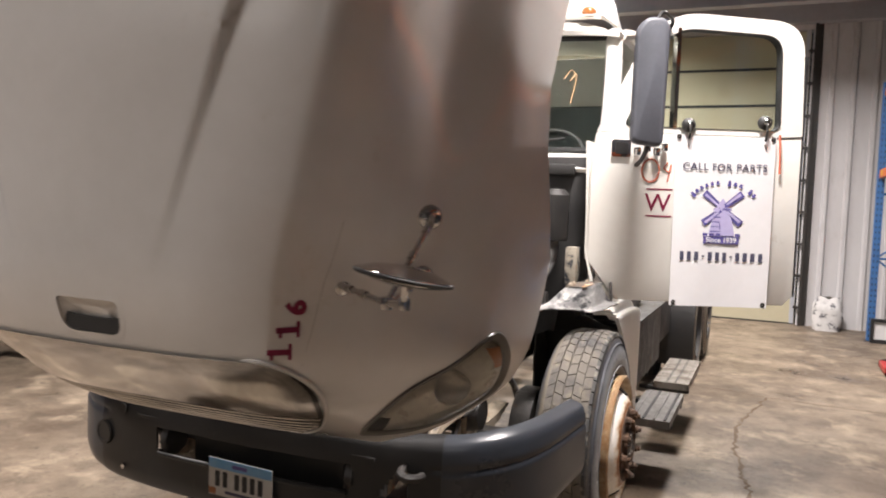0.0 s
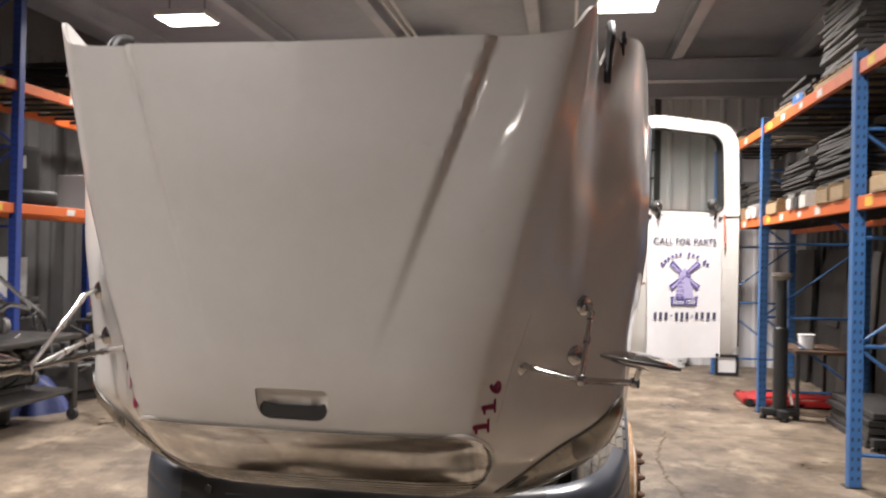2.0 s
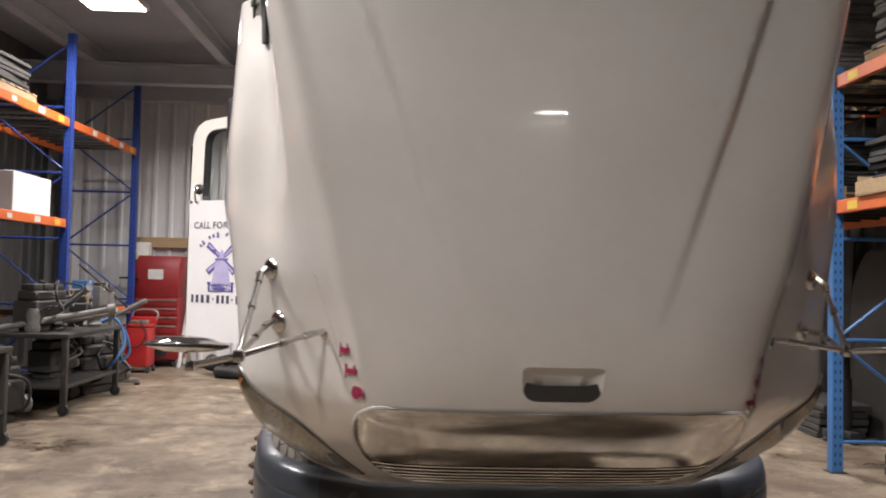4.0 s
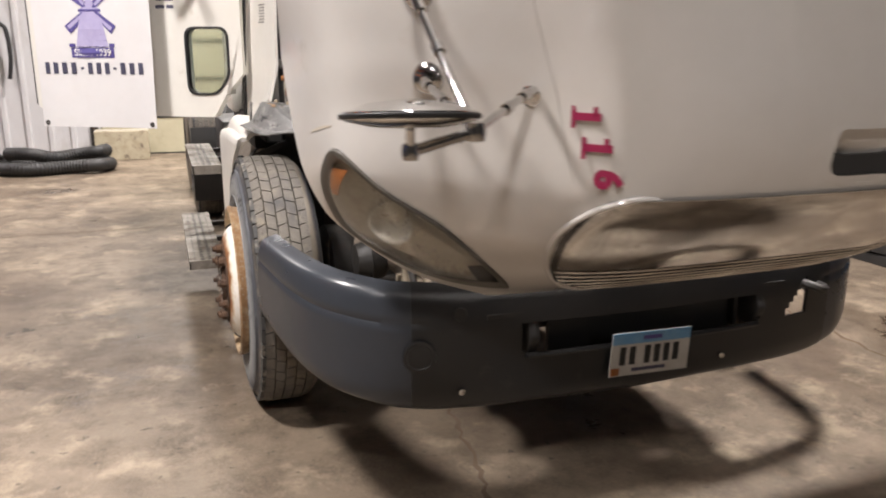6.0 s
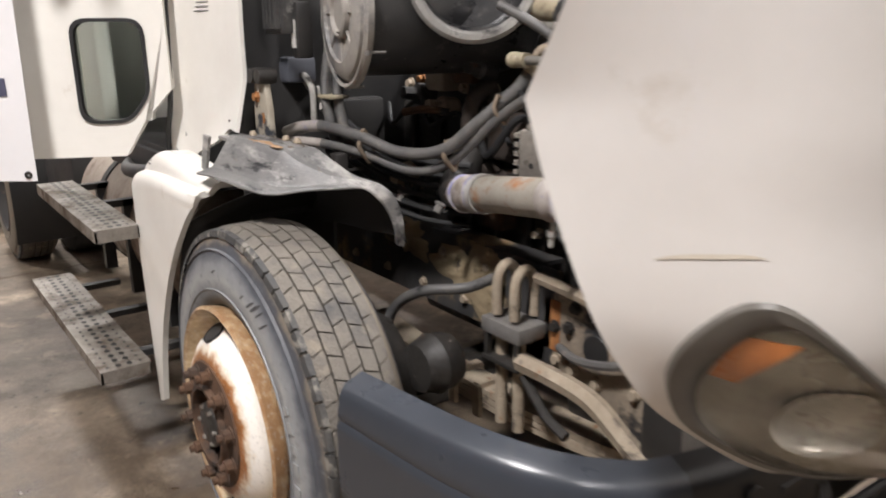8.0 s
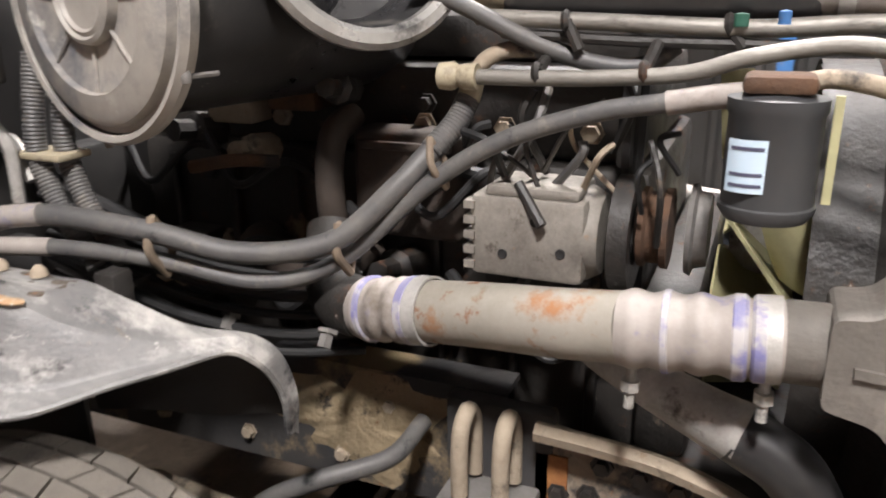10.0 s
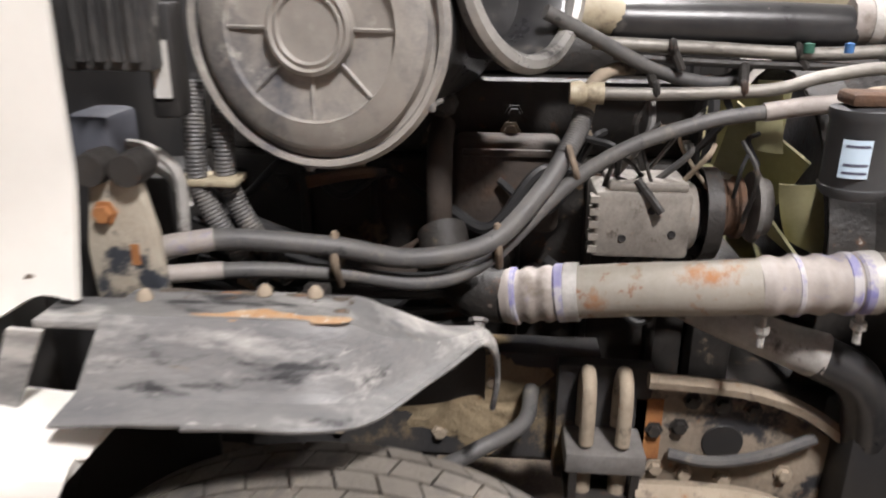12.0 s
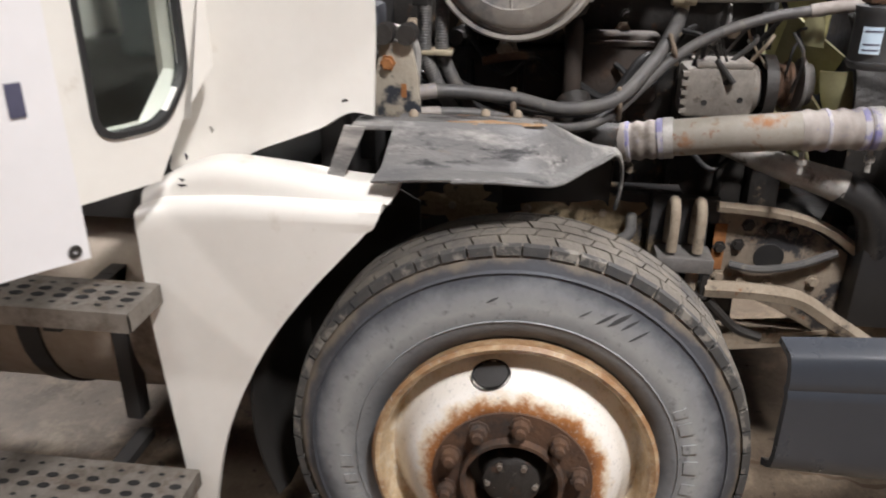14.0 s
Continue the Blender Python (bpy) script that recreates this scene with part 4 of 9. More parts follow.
M_GLOSSBLACK = surf("chrome_in_shade", (0.05, 0.047, 0.043), (0.09, 0.083, 0.075), 7, 0.10, 0.2, metal=0.8)
GRILLE_OUT = rounded([(-0.46, 0.845), (0.46, 0.845), (0.585, 0.925), (0.648, 1.05), (0.60, 1.172), (-0.60, 1.172), (-0.648, 1.05), (-0.585, 0.925)], [0.08, 0.08, 0.09, 0.09, 0.06, 0.06, 0.09, 0.09], 6)


def grille_wide(z):
    return spline([0.84, 0.87, 0.92, 1.0, 1.06, 1.10, 1.15, 1.172], [0.40, 0.49, 0.568, 0.618, 0.632, 0.628, 0.60, 0.555], z)


def chrome_fn(s, t):
    z = 1.170 - 0.215 * t
    x = (2 * s - 1) * (grille_wide(z) - 0.004)
    return nose(x, z, 0.006)


part("grille_surround", sheet(chrome_fn, 60, 14, 0.004), M_GRILLE, hood, "dull chrome grille surround, stained")
part("grille_backing", sheet(lambda s, t: nose((2 * s - 1) * (grille_wide(0.955 - 0.115 * t) - 0.004), 0.955 - 0.115 * t, 0.003), 50, 6), M_BLACK, hood, "black gap behind the slats")
for k in range(6):
    zz = 0.945 - 0.0185 * k
    pts = [nose(x * (grille_wide(zz) - 0.012), zz, 0.008) for x in [-1 + 2 * j / 24 for j in range(25)]]
    part("grille_slat", tube(pts, 0.0045, 6, straight=True), M_GRILLE, hood, "chrome slat")


def grille_end(side):
    """A dark sheet laid over the chrome, painting the shade of each rounded end."""
    def f(s, t):
        z = 0.90 + 0.235 * t
        w = grille_wide(z) - 0.006
        return nose(side * (w - 0.075 * math.sin(t * math.pi) ** 0.7 * s), z, 0.0105 - 0.003 * s)
    return sheet(f, 6, 14, 0.0)


for sd in (-1, 1):
    part("grille_end", grille_end(sd), M_GLOSSBLACK, hood, "dark sheet painting the shade in the grille's end")
rim = [nose(x, z, 0.006) for x, z in GRILLE_OUT]
part("grille_rim", tube(rim, 0.007, 8, straight=True, closed=True), M_HOOD, hood)

M_SCUFF = surf("tan_scuffed_paint", (0.58, 0.53, 0.45), (0.50, 0.44, 0.35), 40, 0.6)
for sd in (-1, 1):
    seam = [hood_at(sd * spline([1.14, 1.25, 1.36, 1.5, 2.4], [0.487, 0.512, 0.525, 0.537, 0.545], z), z, 0.0002) for z in [1.15 + 0.06 * k for k in range(8)]]
    part("panel_seam", tube(seam, 0.0007, 6), M_GREYLID, hood, "thin grey seam in the hood skin")
part("hood_scuff", sheet(lambda s, t: hood_at(-0.945 + 0.065 * s, 1.262 + (0.006 * t + 0.002) * (1 - abs(2 * s - 1) ** 3) + 0.028 * s, 0.0012), 16, 2), M_SCUFF, hood, "short tan scuff on the fender")

for sd in (-1, 1):
    run = [hood_at(sd * u, z, p) for u, z, p in ((0.735, 2.40, 0.008), (0.728, 2.46, 0.012), (0.722, 2.53, 0.016), (0.718, 2.585, 0.020))]
    strap = [Vector(q) for q in run] + [run[-1] + Vector((0, 0.05, 0.05)), run[-1] + Vector((0, 0.14, 0.07))]
    part("latch_strap", tube(strap, lambda t: 0.013 + 0.006 * t, 8), M_TRIM, hood, "black rubber latch strap on the fender top")
    knob = hood_at(sd * 0.79, 2.575, 0.012)
    part("latch_pin", join(lathe([(0, -0.02), (0.012, -0.018), (0.014, 0.0), (0.008, 0.016), (0.008, 0.03), (0, 0.032)], Matrix.Translation(knob), 10), rod(knob, knob + Vector((0, 0.01, -0.06)), 0.006, 6)), M_IRON, hood, "small dark latch pin")

def light_outline(side, grow, proud, n=4):
    cx, cz = sum(p[0] for p in LIGHT) / len(LIGHT), sum(p[1] for p in LIGHT) / len(LIGHT)
    pts = [Vector((cx + (u - cx) * grow, cz + (z - cz) * grow, 0)) for u, z in LIGHT]
    pts = smooth_path(pts + [pts[0]], n)[:-1]
    return [hood_at(side * min(0.995, p.x), p.y, proud) for p in pts]


M_BEZEL = surf("smoked_lamp_bezel", (0.075, 0.068, 0.058), (0.11, 0.10, 0.085), 8, 0.3, 0.4)


def headlight(side):
    hl = part("headlight", loops([(1.07, 0.001), (1.045, 0.008), (0.96, 0.006), (0.93, 0.0), (0.90, -0.008)], side), M_BEZEL, hood, "teardrop headlight with a dark bezel")
    part("reflector", cap([(0.92, -0.010), (0.7, -0.045), (0.3, -0.055)], side), M_LENSCLEAR, hl, "hazy silvered reflector")
    lens = part("lens", cap([(0.925, 0.004), (0.8, 0.012), (0.5, 0.018), (0.2, 0.02)], side), M_LENS, hl, "yellowed clear lens")
    def corner(s, t):
        z = 1.118 + 0.07 * t
        out = spline([1.06, 1.13, 1.19], [0.952, 0.932, 0.908], z)
        return hood_at(side * (out - 0.008 - (0.020 + 0.018 * t) * s), z, -0.004)

    part("turn_signal", sheet(corner, 6, 6, 0.003), M_AMBER, hl, "orange corner reflector")
    c = hood_at(side * 0.83, 1.04, -0.020)
    part("lamp_bowl", lathe([(0.062, 0.004), (0.058, 0.004), (0.050, -0.008), (0.03, -0.022), (0.0, -0.026)], along(c, c + Vector((side * 0.75, -0.6, -0.1))), 28), M_LENSCLEAR, hl, "round lamp bowl behind the lens")
    part("lamp_shroud", sheet(lambda a, b: hood_at(side * (0.652 + 0.075 * a * (1 - 0.35 * b)), 0.872 + 0.062 * b, 0.001), 6, 4, 0.002), M_BLACK, hl, "black shroud at the inner end of the lamp")
    lens.visible_shadow = False
    return hl


def loops(levels, side):
    bm = bmesh.new()
    rows = [[bm.verts.new(p) for p in light_outline(side, g, d)] for g, d in levels]
    n = len(rows[0])
    for a, b in zip(rows, rows[1:]):
        for k in range(n):
            bm.faces.new((a[k], a[(k + 1) % n], b[(k + 1) % n], b[k]))
    return bm


def cap(levels, side):
    bm = loops(levels, side)
    bm.verts.ensure_lookup_table()
    n = len(bm.verts) // len(levels)
    last = [bm.verts[len(bm.verts) - n + k] for k in range(n)]
    c = bm.verts.new(sum((v.co for v in last), Vector()) / n)
    for k in range(n):
        bm.faces.new((last[k], last[(k + 1) % n], c))
    return bm


for sd in (-1, 1):
    headlight(sd)


# fender mirrors on chrome tripods
def fender_mirror(s):
    feet = [Vector((s * 0.722, -1.760, 1.386)), Vector((s * 0.935, -1.625, 1.585)), Vector((s * 0.909, -1.610, 1.407))]
    hub, tip, dish = MIRROR[s]
    fm = part("fender_mirror", lathe([(0, -0.016), (0.06, -0.013), (0.105, -0.003), (0.1125, 0.003), (0.113, 0.006), (0.111, 0.011), (0.07, 0.026), (0.0, 0.034)],
              axes(dish, (1, 0, -0.02 if s < 0 else -0.14), (0, 1, -0.10)), 40), M_CHROME, hood, "round chrome fender mirror on a tripod")
    part("mirror_seal", lathe([(0.1135, 0.000), (0.1155, 0.003), (0.1155, 0.007), (0.1135, 0.009)], axes(dish, (1, 0, -0.02 if s < 0 else -0.14), (0, 1, -0.10)), 40), M_TRIM, hood, "black mirror seal")
    out = Vector((s * 0.6, -0.75, 0)).normalized()
    for f in feet:
        knee = f + out * 0.035 + (hub - f).normalized() * 0.03
        part("mirror_foot", lathe([(0.037, -0.02), (0.037, -0.003), (0.034, 0.004), (0.022, 0.011), (0.010, 0.014), (0, 0.0145)], along(f, f + out), 24), M_CHROME, hood, "domed chrome mirror foot")
        part("mirror_arm", join(rod(f + out * 0.018, knee, 0.010), rod(knee, knee.lerp(hub, 0.12), 0.012), rod(knee.lerp(hub, 0.1), hub, 0.0085), lathe([(0, -0.012), (0.0125, -0.012), (0.0125, 0.012), (0, 0.012)], along(knee.lerp(hub, 0.42), hub), 10)), M_CHROME, hood, "chrome mirror arm")
        part("arm_bolt", bolt(tuple(knee), tuple(out), 0.008, 0.014), M_STEEL, hood)
    part("mirror_joint", join(lathe([(0, -0.02), (0.017, -0.016), (0.02, 0), (0.017, 0.016), (0, 0.02)], Matrix.Translation(hub), 14), rod(hub, tip, 0.010), lathe([(0, -0.016), (0.013, -0.014), (0.015, 0), (0.013, 0.014), (0, 0.016)], Matrix.Translation(tip), 12)), M_CHROME, hood, "chrome swivel joint")
    part("mirror_post", rod(tip, dish + Vector((0, 0, -0.014)), 0.008), M_CHROME, hood)


MIRROR = {-1: (Vector((-0.952, -1.99, 1.328)), Vector((-1.081, -2.024, 1.302)), Vector((-1.086, -2.041, 1.356))), 1: (Vector((0.925, -1.86, 1.36)), Vector((1.075, -2.06, 1.392)), Vector((1.085, -2.09, 1.452)))}
for sd in (-1, 1):
    fender_mirror(sd)

# the unit number beside each headlight, reading along the hood
for sd in (-1, 1):
    for ch, zz in (("1", 1.338), ("1", 1.275), ("6", 1.211)) if sd < 0 else (("6", 1.325), ("1", 1.262), ("1", 1.198)):
        uu = spline([1.19, 1.34], [0.437, 0.478], zz)
        o = hood_at(sd * uu, zz, 0.003)
        du = (hood_at(sd * (uu + 0.02), zz) - hood_at(sd * (uu - 0.02), zz)).normalized()
        up = Vector((0, 0, 1)) if sd > 0 else Vector((0, 0, -1))
        m = axes(o, tuple(up), (-du.x, -du.y, -du.z))
        mesh = lettering(ch, 0.080, m, 0.0012, 1.05, 1.0, 0.0035)
        if ch == "1":
            add(mesh, turned(box(-0.021, 0.024, -0.034, -0.025, -0.0012, 0.0012), m))
            add(mesh, turned(box(-0.021, 0.0, 0.016, 0.026, -0.0012, 0.0012), m))
        part("number", mesh, M_MAGENTA, hood, "dark red number", smooth=False)


# bumper: three moulded pieces round the front
def bumper_line(s):
    """Plan of the bumper's face from one end to the other, s from -1 to 1."""
    a = abs(s)
    x = spline([0, .4, .62, .72, .80, .88, 1.0], [0, .55, .865, .985, 1.075, 1.13, 1.183], a)
    y = spline([0, .4, .62, .72, .80, .88, 1.0], [-1.235, -1.215, -1.165, -1.105, -1.00, -.845, -.55], a)
    return math.copysign(x, s) if s else 0.0, y


def bumper_fn(sa, sb):
    prof_z = [0.0, 0.03, 0.10, 0.30, 0.42, 0.455, 0.47]
    prof_d = [0.05, 0.012, 0.0, 0.0, 0.012, 0.03, 0.075]

    def f(u, v):
        s = sa + (sb - sa) * u
        x, y = bumper_line(s)
        a = abs(s)
        low = spline([0, .5, .7, .85, 1.0], [.36, .37, .41, .46, .52], a)
        high = spline([0, .4, .6, .8, 1.0], [.775, .775, .79, .82, .835], a)
        x2, y2 = bumper_line(min(1, max(-1, s + 0.01)))
        x1, y1 = bumper_line(min(1, max(-1, s - 0.01)))
        n = Vector((y2 - y1, -(x2 - x1), 0)).normalized()
        d = spline([p / 0.47 for p in prof_z], prof_d, v)
        groove = 0.006 * math.exp(-((v - 0.72) / 0.02) ** 2) if a > 0.55 else 0.0
        return Vector((x, y, low + (high - low) * v)) - n * (d + groove)

    return f


def centre_keep(u, v):
    p = bumper_fn(-0.58, 0.58)(u, v)
    if 0.59 < p.x < 0.69 and 0.555 < p.z < 0.585 + 1.1 * (p.x - 0.59):
        return False
    r = 0.03
    dx, dz = abs(p.x) - (0.47 - r), abs(p.z - 0.603) - (0.052 - r)
    return math.hypot(max(dx, 0.0), max(dz, 0.0)) + min(max(dx, dz), 0.0) > r


bumper = part("bumper", sheet(bumper_fn(-0.58, 0.58), 96, 40, 0.012, centre_keep), M_BUMPERMID, truck, "dark grey moulded bumper with an air slot")
for a, b in ((-1.0, -0.5802), (0.5802, 1.0)):
    part("bumper_corner", sheet(bumper_fn(a, b), 40, 28, 0.016), M_BUMPER, bumper, "dark grey wrap-round bumper end")
part("bumper_slot_back", box(-0.33, 0.40, -1.14, -1.12, 0.45, 0.74), M_BLACK, bumper, "black panel behind the slot", smooth=False)
part("slot_ceiling", box(-0.58, 0.56, -1.215, -1.10, 0.675, 0.69), M_BLACK, bumper, smooth=False)
part("slot_end", box(0.545, 0.56, -1.20, -1.10, 0.5, 0.67), M_BLACK, bumper, smooth=False)
for x in (-0.44, 0.44):
    part("tow_eye", prism(rounded([(-1.10, 0.70), (-1.21, 0.66), (-1.235, 0.60), (-1.20, 0.535), (-1.16, 0.53), (-1.10, 0.56)], 0.02), axes((x, 0, 0), (0, 1, 0), (0, 0, 1)), 0.035, 0.005), M_BLACK, bumper, "black steel tow eye")
    part("tow_bracket", box(x - 0.05, x - 0.035, -1.17, -1.10, 0.53, 0.68), M_BLACK, bumper, smooth=False)
part("slot_lip", tube([(-0.45, -1.224, 0.546), (-0.3, -1.228, 0.543), (0, -1.235, 0.543), (0.3, -1.228, 0.543), (0.45, -1.224, 0.546)], 0.010, 8), M_BUMPERMID, bumper)
part("tow_hook", tube([(0.66, -1.05, 0.66), (0.67, -1.21, 0.665), (0.70, -1.25, 0.655), (0.74, -1.21, 0.65), (0.73, -1.08, 0.65)], 0.016, 8), M_IRON, bumper, "bent steel tow loop")
for x in (-0.66, 0.3):
    part("rivet", lathe([(0.012, 0), (0.011, 0.006), (0, 0.009)], axes((x, bumper_line(x / 1.38)[1] - 0.004, 0.45), (1, 0, 0), (0, 0, 1)), 10), M_CHROME, bumper, "bright rivet")
part("access_cap", lathe([(0.052, 0.0), (0.05, 0.006), (0.04, 0.006), (0.038, 0.003), (0, 0.003)], axes((-0.79, -1.19, 0.575), (1, -0.18, 0), (0, 0, 1)), 28), M_BUMPERMID, bumper)
part("bolt_hole", lathe([(0.022, 0.0), (0.02, 0.004), (0, 0.003)], axes((-0.665, -1.203, 0.70), (1, -0.1, 0), (0, 0, 1)), 16), M_BLACK, bumper, "black hole")

# number plate: characters become plain bars
plate = part("number_plate", turned(box(-0.152, 0.152, -0.0015, 0.0015, -0.076, 0.076, 0.001, 1), pose(-0.008, -1.252, 0.512, 2, 1.5, 0)), M_PLATE, bumper, "white and blue number plate, characters blanked to bars", smooth=False)
pm = pose(-0.008, -1.252, 0.512, 2, 1.5, 0)
part("plate_band", turned(box(-0.15, 0.15, -0.0032, -0.0018, 0.036, 0.074), pm), M_PLATEBLUE, bumper, "blue band on the plate", smooth=False)
for k in range(6):
    x = -0.108 + 0.037 * k + (0.02 if k > 1 else 0)
    part("plate_bar", turned(box(x - 0.011, x + 0.011, -0.0034, -0.0018, -0.037, 0.026), pm), M_TRIM, bumper, "dark bar", smooth=False)
part("plate_sticker", turned(box(-0.149, -0.117, -0.0034, -0.0018, -0.072, -0.046), pm), M_AMBER, bumper, "orange sticker", smooth=False)
part("plate_bar", turned(box(-0.07, 0.06, -0.0034, -0.0018, -0.062, -0.05), pm), M_INKGREY, bumper, "dark bar", smooth=False)
part("plate_bar", turned(box(-0.035, 0.035, -0.005, -0.0034, 0.048, 0.062), pm), M_INKBLUE, bumper, "dark bar", smooth=False)


# wheels
def wheel(s, y, outer, dual=False, steer=True):
    """A road wheel whose outer sidewall lies at x = s * outer."""
    c = Vector((s * outer, y, 0.518))
    m = axes(c, (0, s, 0), (0, 0, 1)) @ Matrix.Diagonal((1.025, 1.025, 1.0, 1.0))
    if steer:
        disc = [(0.296, -0.03), (0.304, 0.0), (0.309, 0.026), (0.311, 0.036), (0.303, 0.043), (0.293, 0.038), (0.287, 0.022), (0.282, -0.01), (0.272, -0.022), (0.262, -0.016), (0.245, 0.012), (0.225, 0.042), (0.200, 0.060), (0.175, 0.069), (0.10, 0.070), (0.10, 0.02)]
    else:
        disc = [(0.302, -0.02), (0.310, -0.004), (0.312, 0.006), (0.300, 0.012), (0.287, 0.004), (0.283, -0.03), (0.27, -0.075), (0.25, -0.12), (0.2, -0.15), (0.10, -0.15), (0.1, -0.17)]
    w = part("wheel", lathe(disc, m, 64), M_WHEEL if steer else M_FRAME, truck, "white steel wheel with rust streaks" if steer else "dark dusty steel wheel")
    tyre = part("tyre", lathe([(0.300, -0.012), (0.318, 0.004), (0.345, 0.012), (0.40, 0.012), (0.44, 0.004), (0.478, -0.012), (0.492, -0.020), (0.498, -0.03), (0.500, -0.215), (0.488, -0.236), (0.462, -0.258), (0.42, -0.274), (0.33, -0.268), (0.300, -0.25)], m, 72), M_SIDEWALL, w, "dusty grey tyre")
    for r, d in ((0.352, 0.0135), (0.455, 0.0015)):
        part("sidewall_ridge", lathe([(r - 0.004, d - 0.006), (r, d + 0.002), (r + 0.004, d - 0.006)], m, 72), M_SIDEWALL, tyre)
    # tread blocks
    bm = bmesh.new()
    n = 56
    rng = random.Random(int(y * 10 + s))
    for row in range(5):
        h0 = -0.222 + row * 0.0400
        for k in range(n):
            a0 = 2 * math.pi * (k + 0.5 * (row % 2)) / n
            a1 = a0 + 2 * math.pi / n * 0.925
            sk = 0.10 * 2 * math.pi / n * (1 if row % 2 else -1) * 2.2
            hh = (h0 + 0.002, h0 + 0.0366)
            lift = 0.513 - rng.uniform(0, 0.0015)
            am = (a0 + a1) / 2
            if row in (0, 4):
                sag = [0.502 if (row == 0 and i == 0) or (row == 4 and i == 1) else lift for i in range(2)]
            else:
                sag = [lift, lift]
            top = []
            for aa, hi in ((a0, 0), (am - sk * 0.3, 0), (a1, 0), (a1 + sk, 1), (am + sk * 1.3, 1), (a0 + sk, 1)):
                top.append((aa, hh[hi], sag[hi]))
            vt = [bm.verts.new(m @ Vector((r * math.cos(a), r * math.sin(a), h))) for a, h, r in top]
            vb = [bm.verts.new(m @ Vector((0.494 * math.cos(a), 0.494 * math.sin(a), h))) for a, h, r in top]
            bm.faces.new(vt)
            for i in range(6):
                bm.faces.new((vt[i], vt[(i + 1) % 6], vb[(i + 1) % 6], vb[i]))
    tagged(part("tread", bm, M_TREAD, tyre, "dusty tread blocks", smooth=False), kind="stuff")
    # worn moulded marks and dark scuffs on the sidewall
    if steer:
        wall_h = lambda r: float(np.interp(r, (0.345, 0.40, 0.44, 0.478), (0.012, 0.012, 0.004, -0.012)))
        for a, wide in ((0.42, 0.05), (0.30, 0.075), (0.17, 0.06), (0.03, 0.085), (-0.12, 0.075), (3.5, 0.09), (3.34, 0.06), (3.2, 0.08)):
            part("moulded_mark", sheet(lambda u, v, a=a, wide=wide: m @ Vector(((0.363 + 0.028 * v) * math.cos(a + wide * u), (0.363 + 0.028 * v) * math.sin(a + wide * u), 0.0132)), 4, 2, 0.002), M_SIDEWALL, tyre, "worn raised mark on the sidewall")
        for a, r0, long, wide in ((1.18, 0.385, 0.055, 0.007), (1.12, 0.392, 0.06, 0.010), (1.05, 0.40, 0.045, 0.006), (1.27, 0.388, 0.03, 0.004), (0.98, 0.388, 0.05, 0.005), (1.75, 0.395, 0.03, 0.005)):
            def scuff(u, v, a=a, r0=r0, long=long, wide=wide):
                x = r0 * math.cos(a) + long * u * 0.86 - wide * (v - 0.5) * 0.5 * (1 - abs(2 * u - 1) ** 2)
                y = r0 * math.sin(a) + long * u * 0.50 + wide * (v - 0.5) * 0.86 * (1 - abs(2 * u - 1) ** 2)
                return m @ Vector((x, y, wall_h(math.hypot(x, y)) + 0.0009))
            part("scuff", sheet(scuff, 8, 2, 0.0004), M_RUBBER, tyre, "dark scuff on the sidewall")
    # shoulder lugs
    bm = bmesh.new()
    for k in range(n):
        a0 = 2 * math.pi * (k + 0.1) / n
        a1 = a0 + 2 * math.pi / n * rng.uniform(0.87, 0.93)
        q = [(a0, 0.508, -0.028), (a1, 0.508, -0.028), (a1, 0.505, -0.014), (a0, 0.505, -0.014), (a1, 0.488, -0.010), (a0, 0.488, -0.010)]
        v = [bm.verts.new(m @ Vector((r * math.cos(a), r * math.sin(a), h))) for a, r, h in q]
        bm.faces.new((v[0], v[1], v[2], v[3]))
        bm.faces.new((v[3], v[2], v[4], v[5]))
        v2 = [bm.verts.new(m @ Vector((0.485 * math.cos(a), 0.485 * math.sin(a), -0.028))) for a in (a0, a1)]
        bm.faces.new((v2[0], v[0], v[3], v[5]))
        bm.faces.new((v2[1], v[1], v[2], v[4]))
        bm.faces.new((v2[0], v2[1], v[1], v[0]))
    tagged(part("shoulder_lug", bm, M_SHOULDER, tyre, "worn shoulder blocks", smooth=False), kind="stuff")
    off = 0.070 if steer else -0.15
    part("hub", lathe([(0.172, off - 0.004), (0.170, off + 0.004), (0.112, off + 0.006), (0.108, off + 0.022), (0.100, off + 0.022), (0.096, off - 0.05)], m, 40), M_RUST, w, "rusty hub ring")
    part("hub_cap", lathe([(0.098, off - 0.045), (0.075, off - 0.05), (0.066, off - 0.02), (0.060, off + 0.012), (0.05, off + 0.018), (0, off + 0.02)], m, 32), M_IRON, w, "dark greasy hub cap")
    for k in range(6):
        a = 2 * math.pi * k / 6
        part("cap_bolt", bolt(tuple(m @ Vector((0.05 * math.cos(a), 0.05 * math.sin(a), off + 0.014))), tuple(m.to_3x3() @ Vector((0, 0, 1))), 0.006, 0.01), M_STEEL, w)
    for k in range(10):
        a = 2 * math.pi * (k + 0.35) / 10
        p = m @ Vector((0.143 * math.cos(a), 0.143 * math.sin(a), off))
        z = m.to_3x3() @ Vector((0, 0, 1))
        part("lug_nut", join(lathe([(0, 0), (0.024, 0), (0.024, 0.008), (0.0185, 0.010), (0.0185, 0.028), (0.011, 0.030), (0.011, 0.042), (0, 0.043)], along(p, p + z), 8)), M_RUST, w, "rusty lug nut on a long stud")
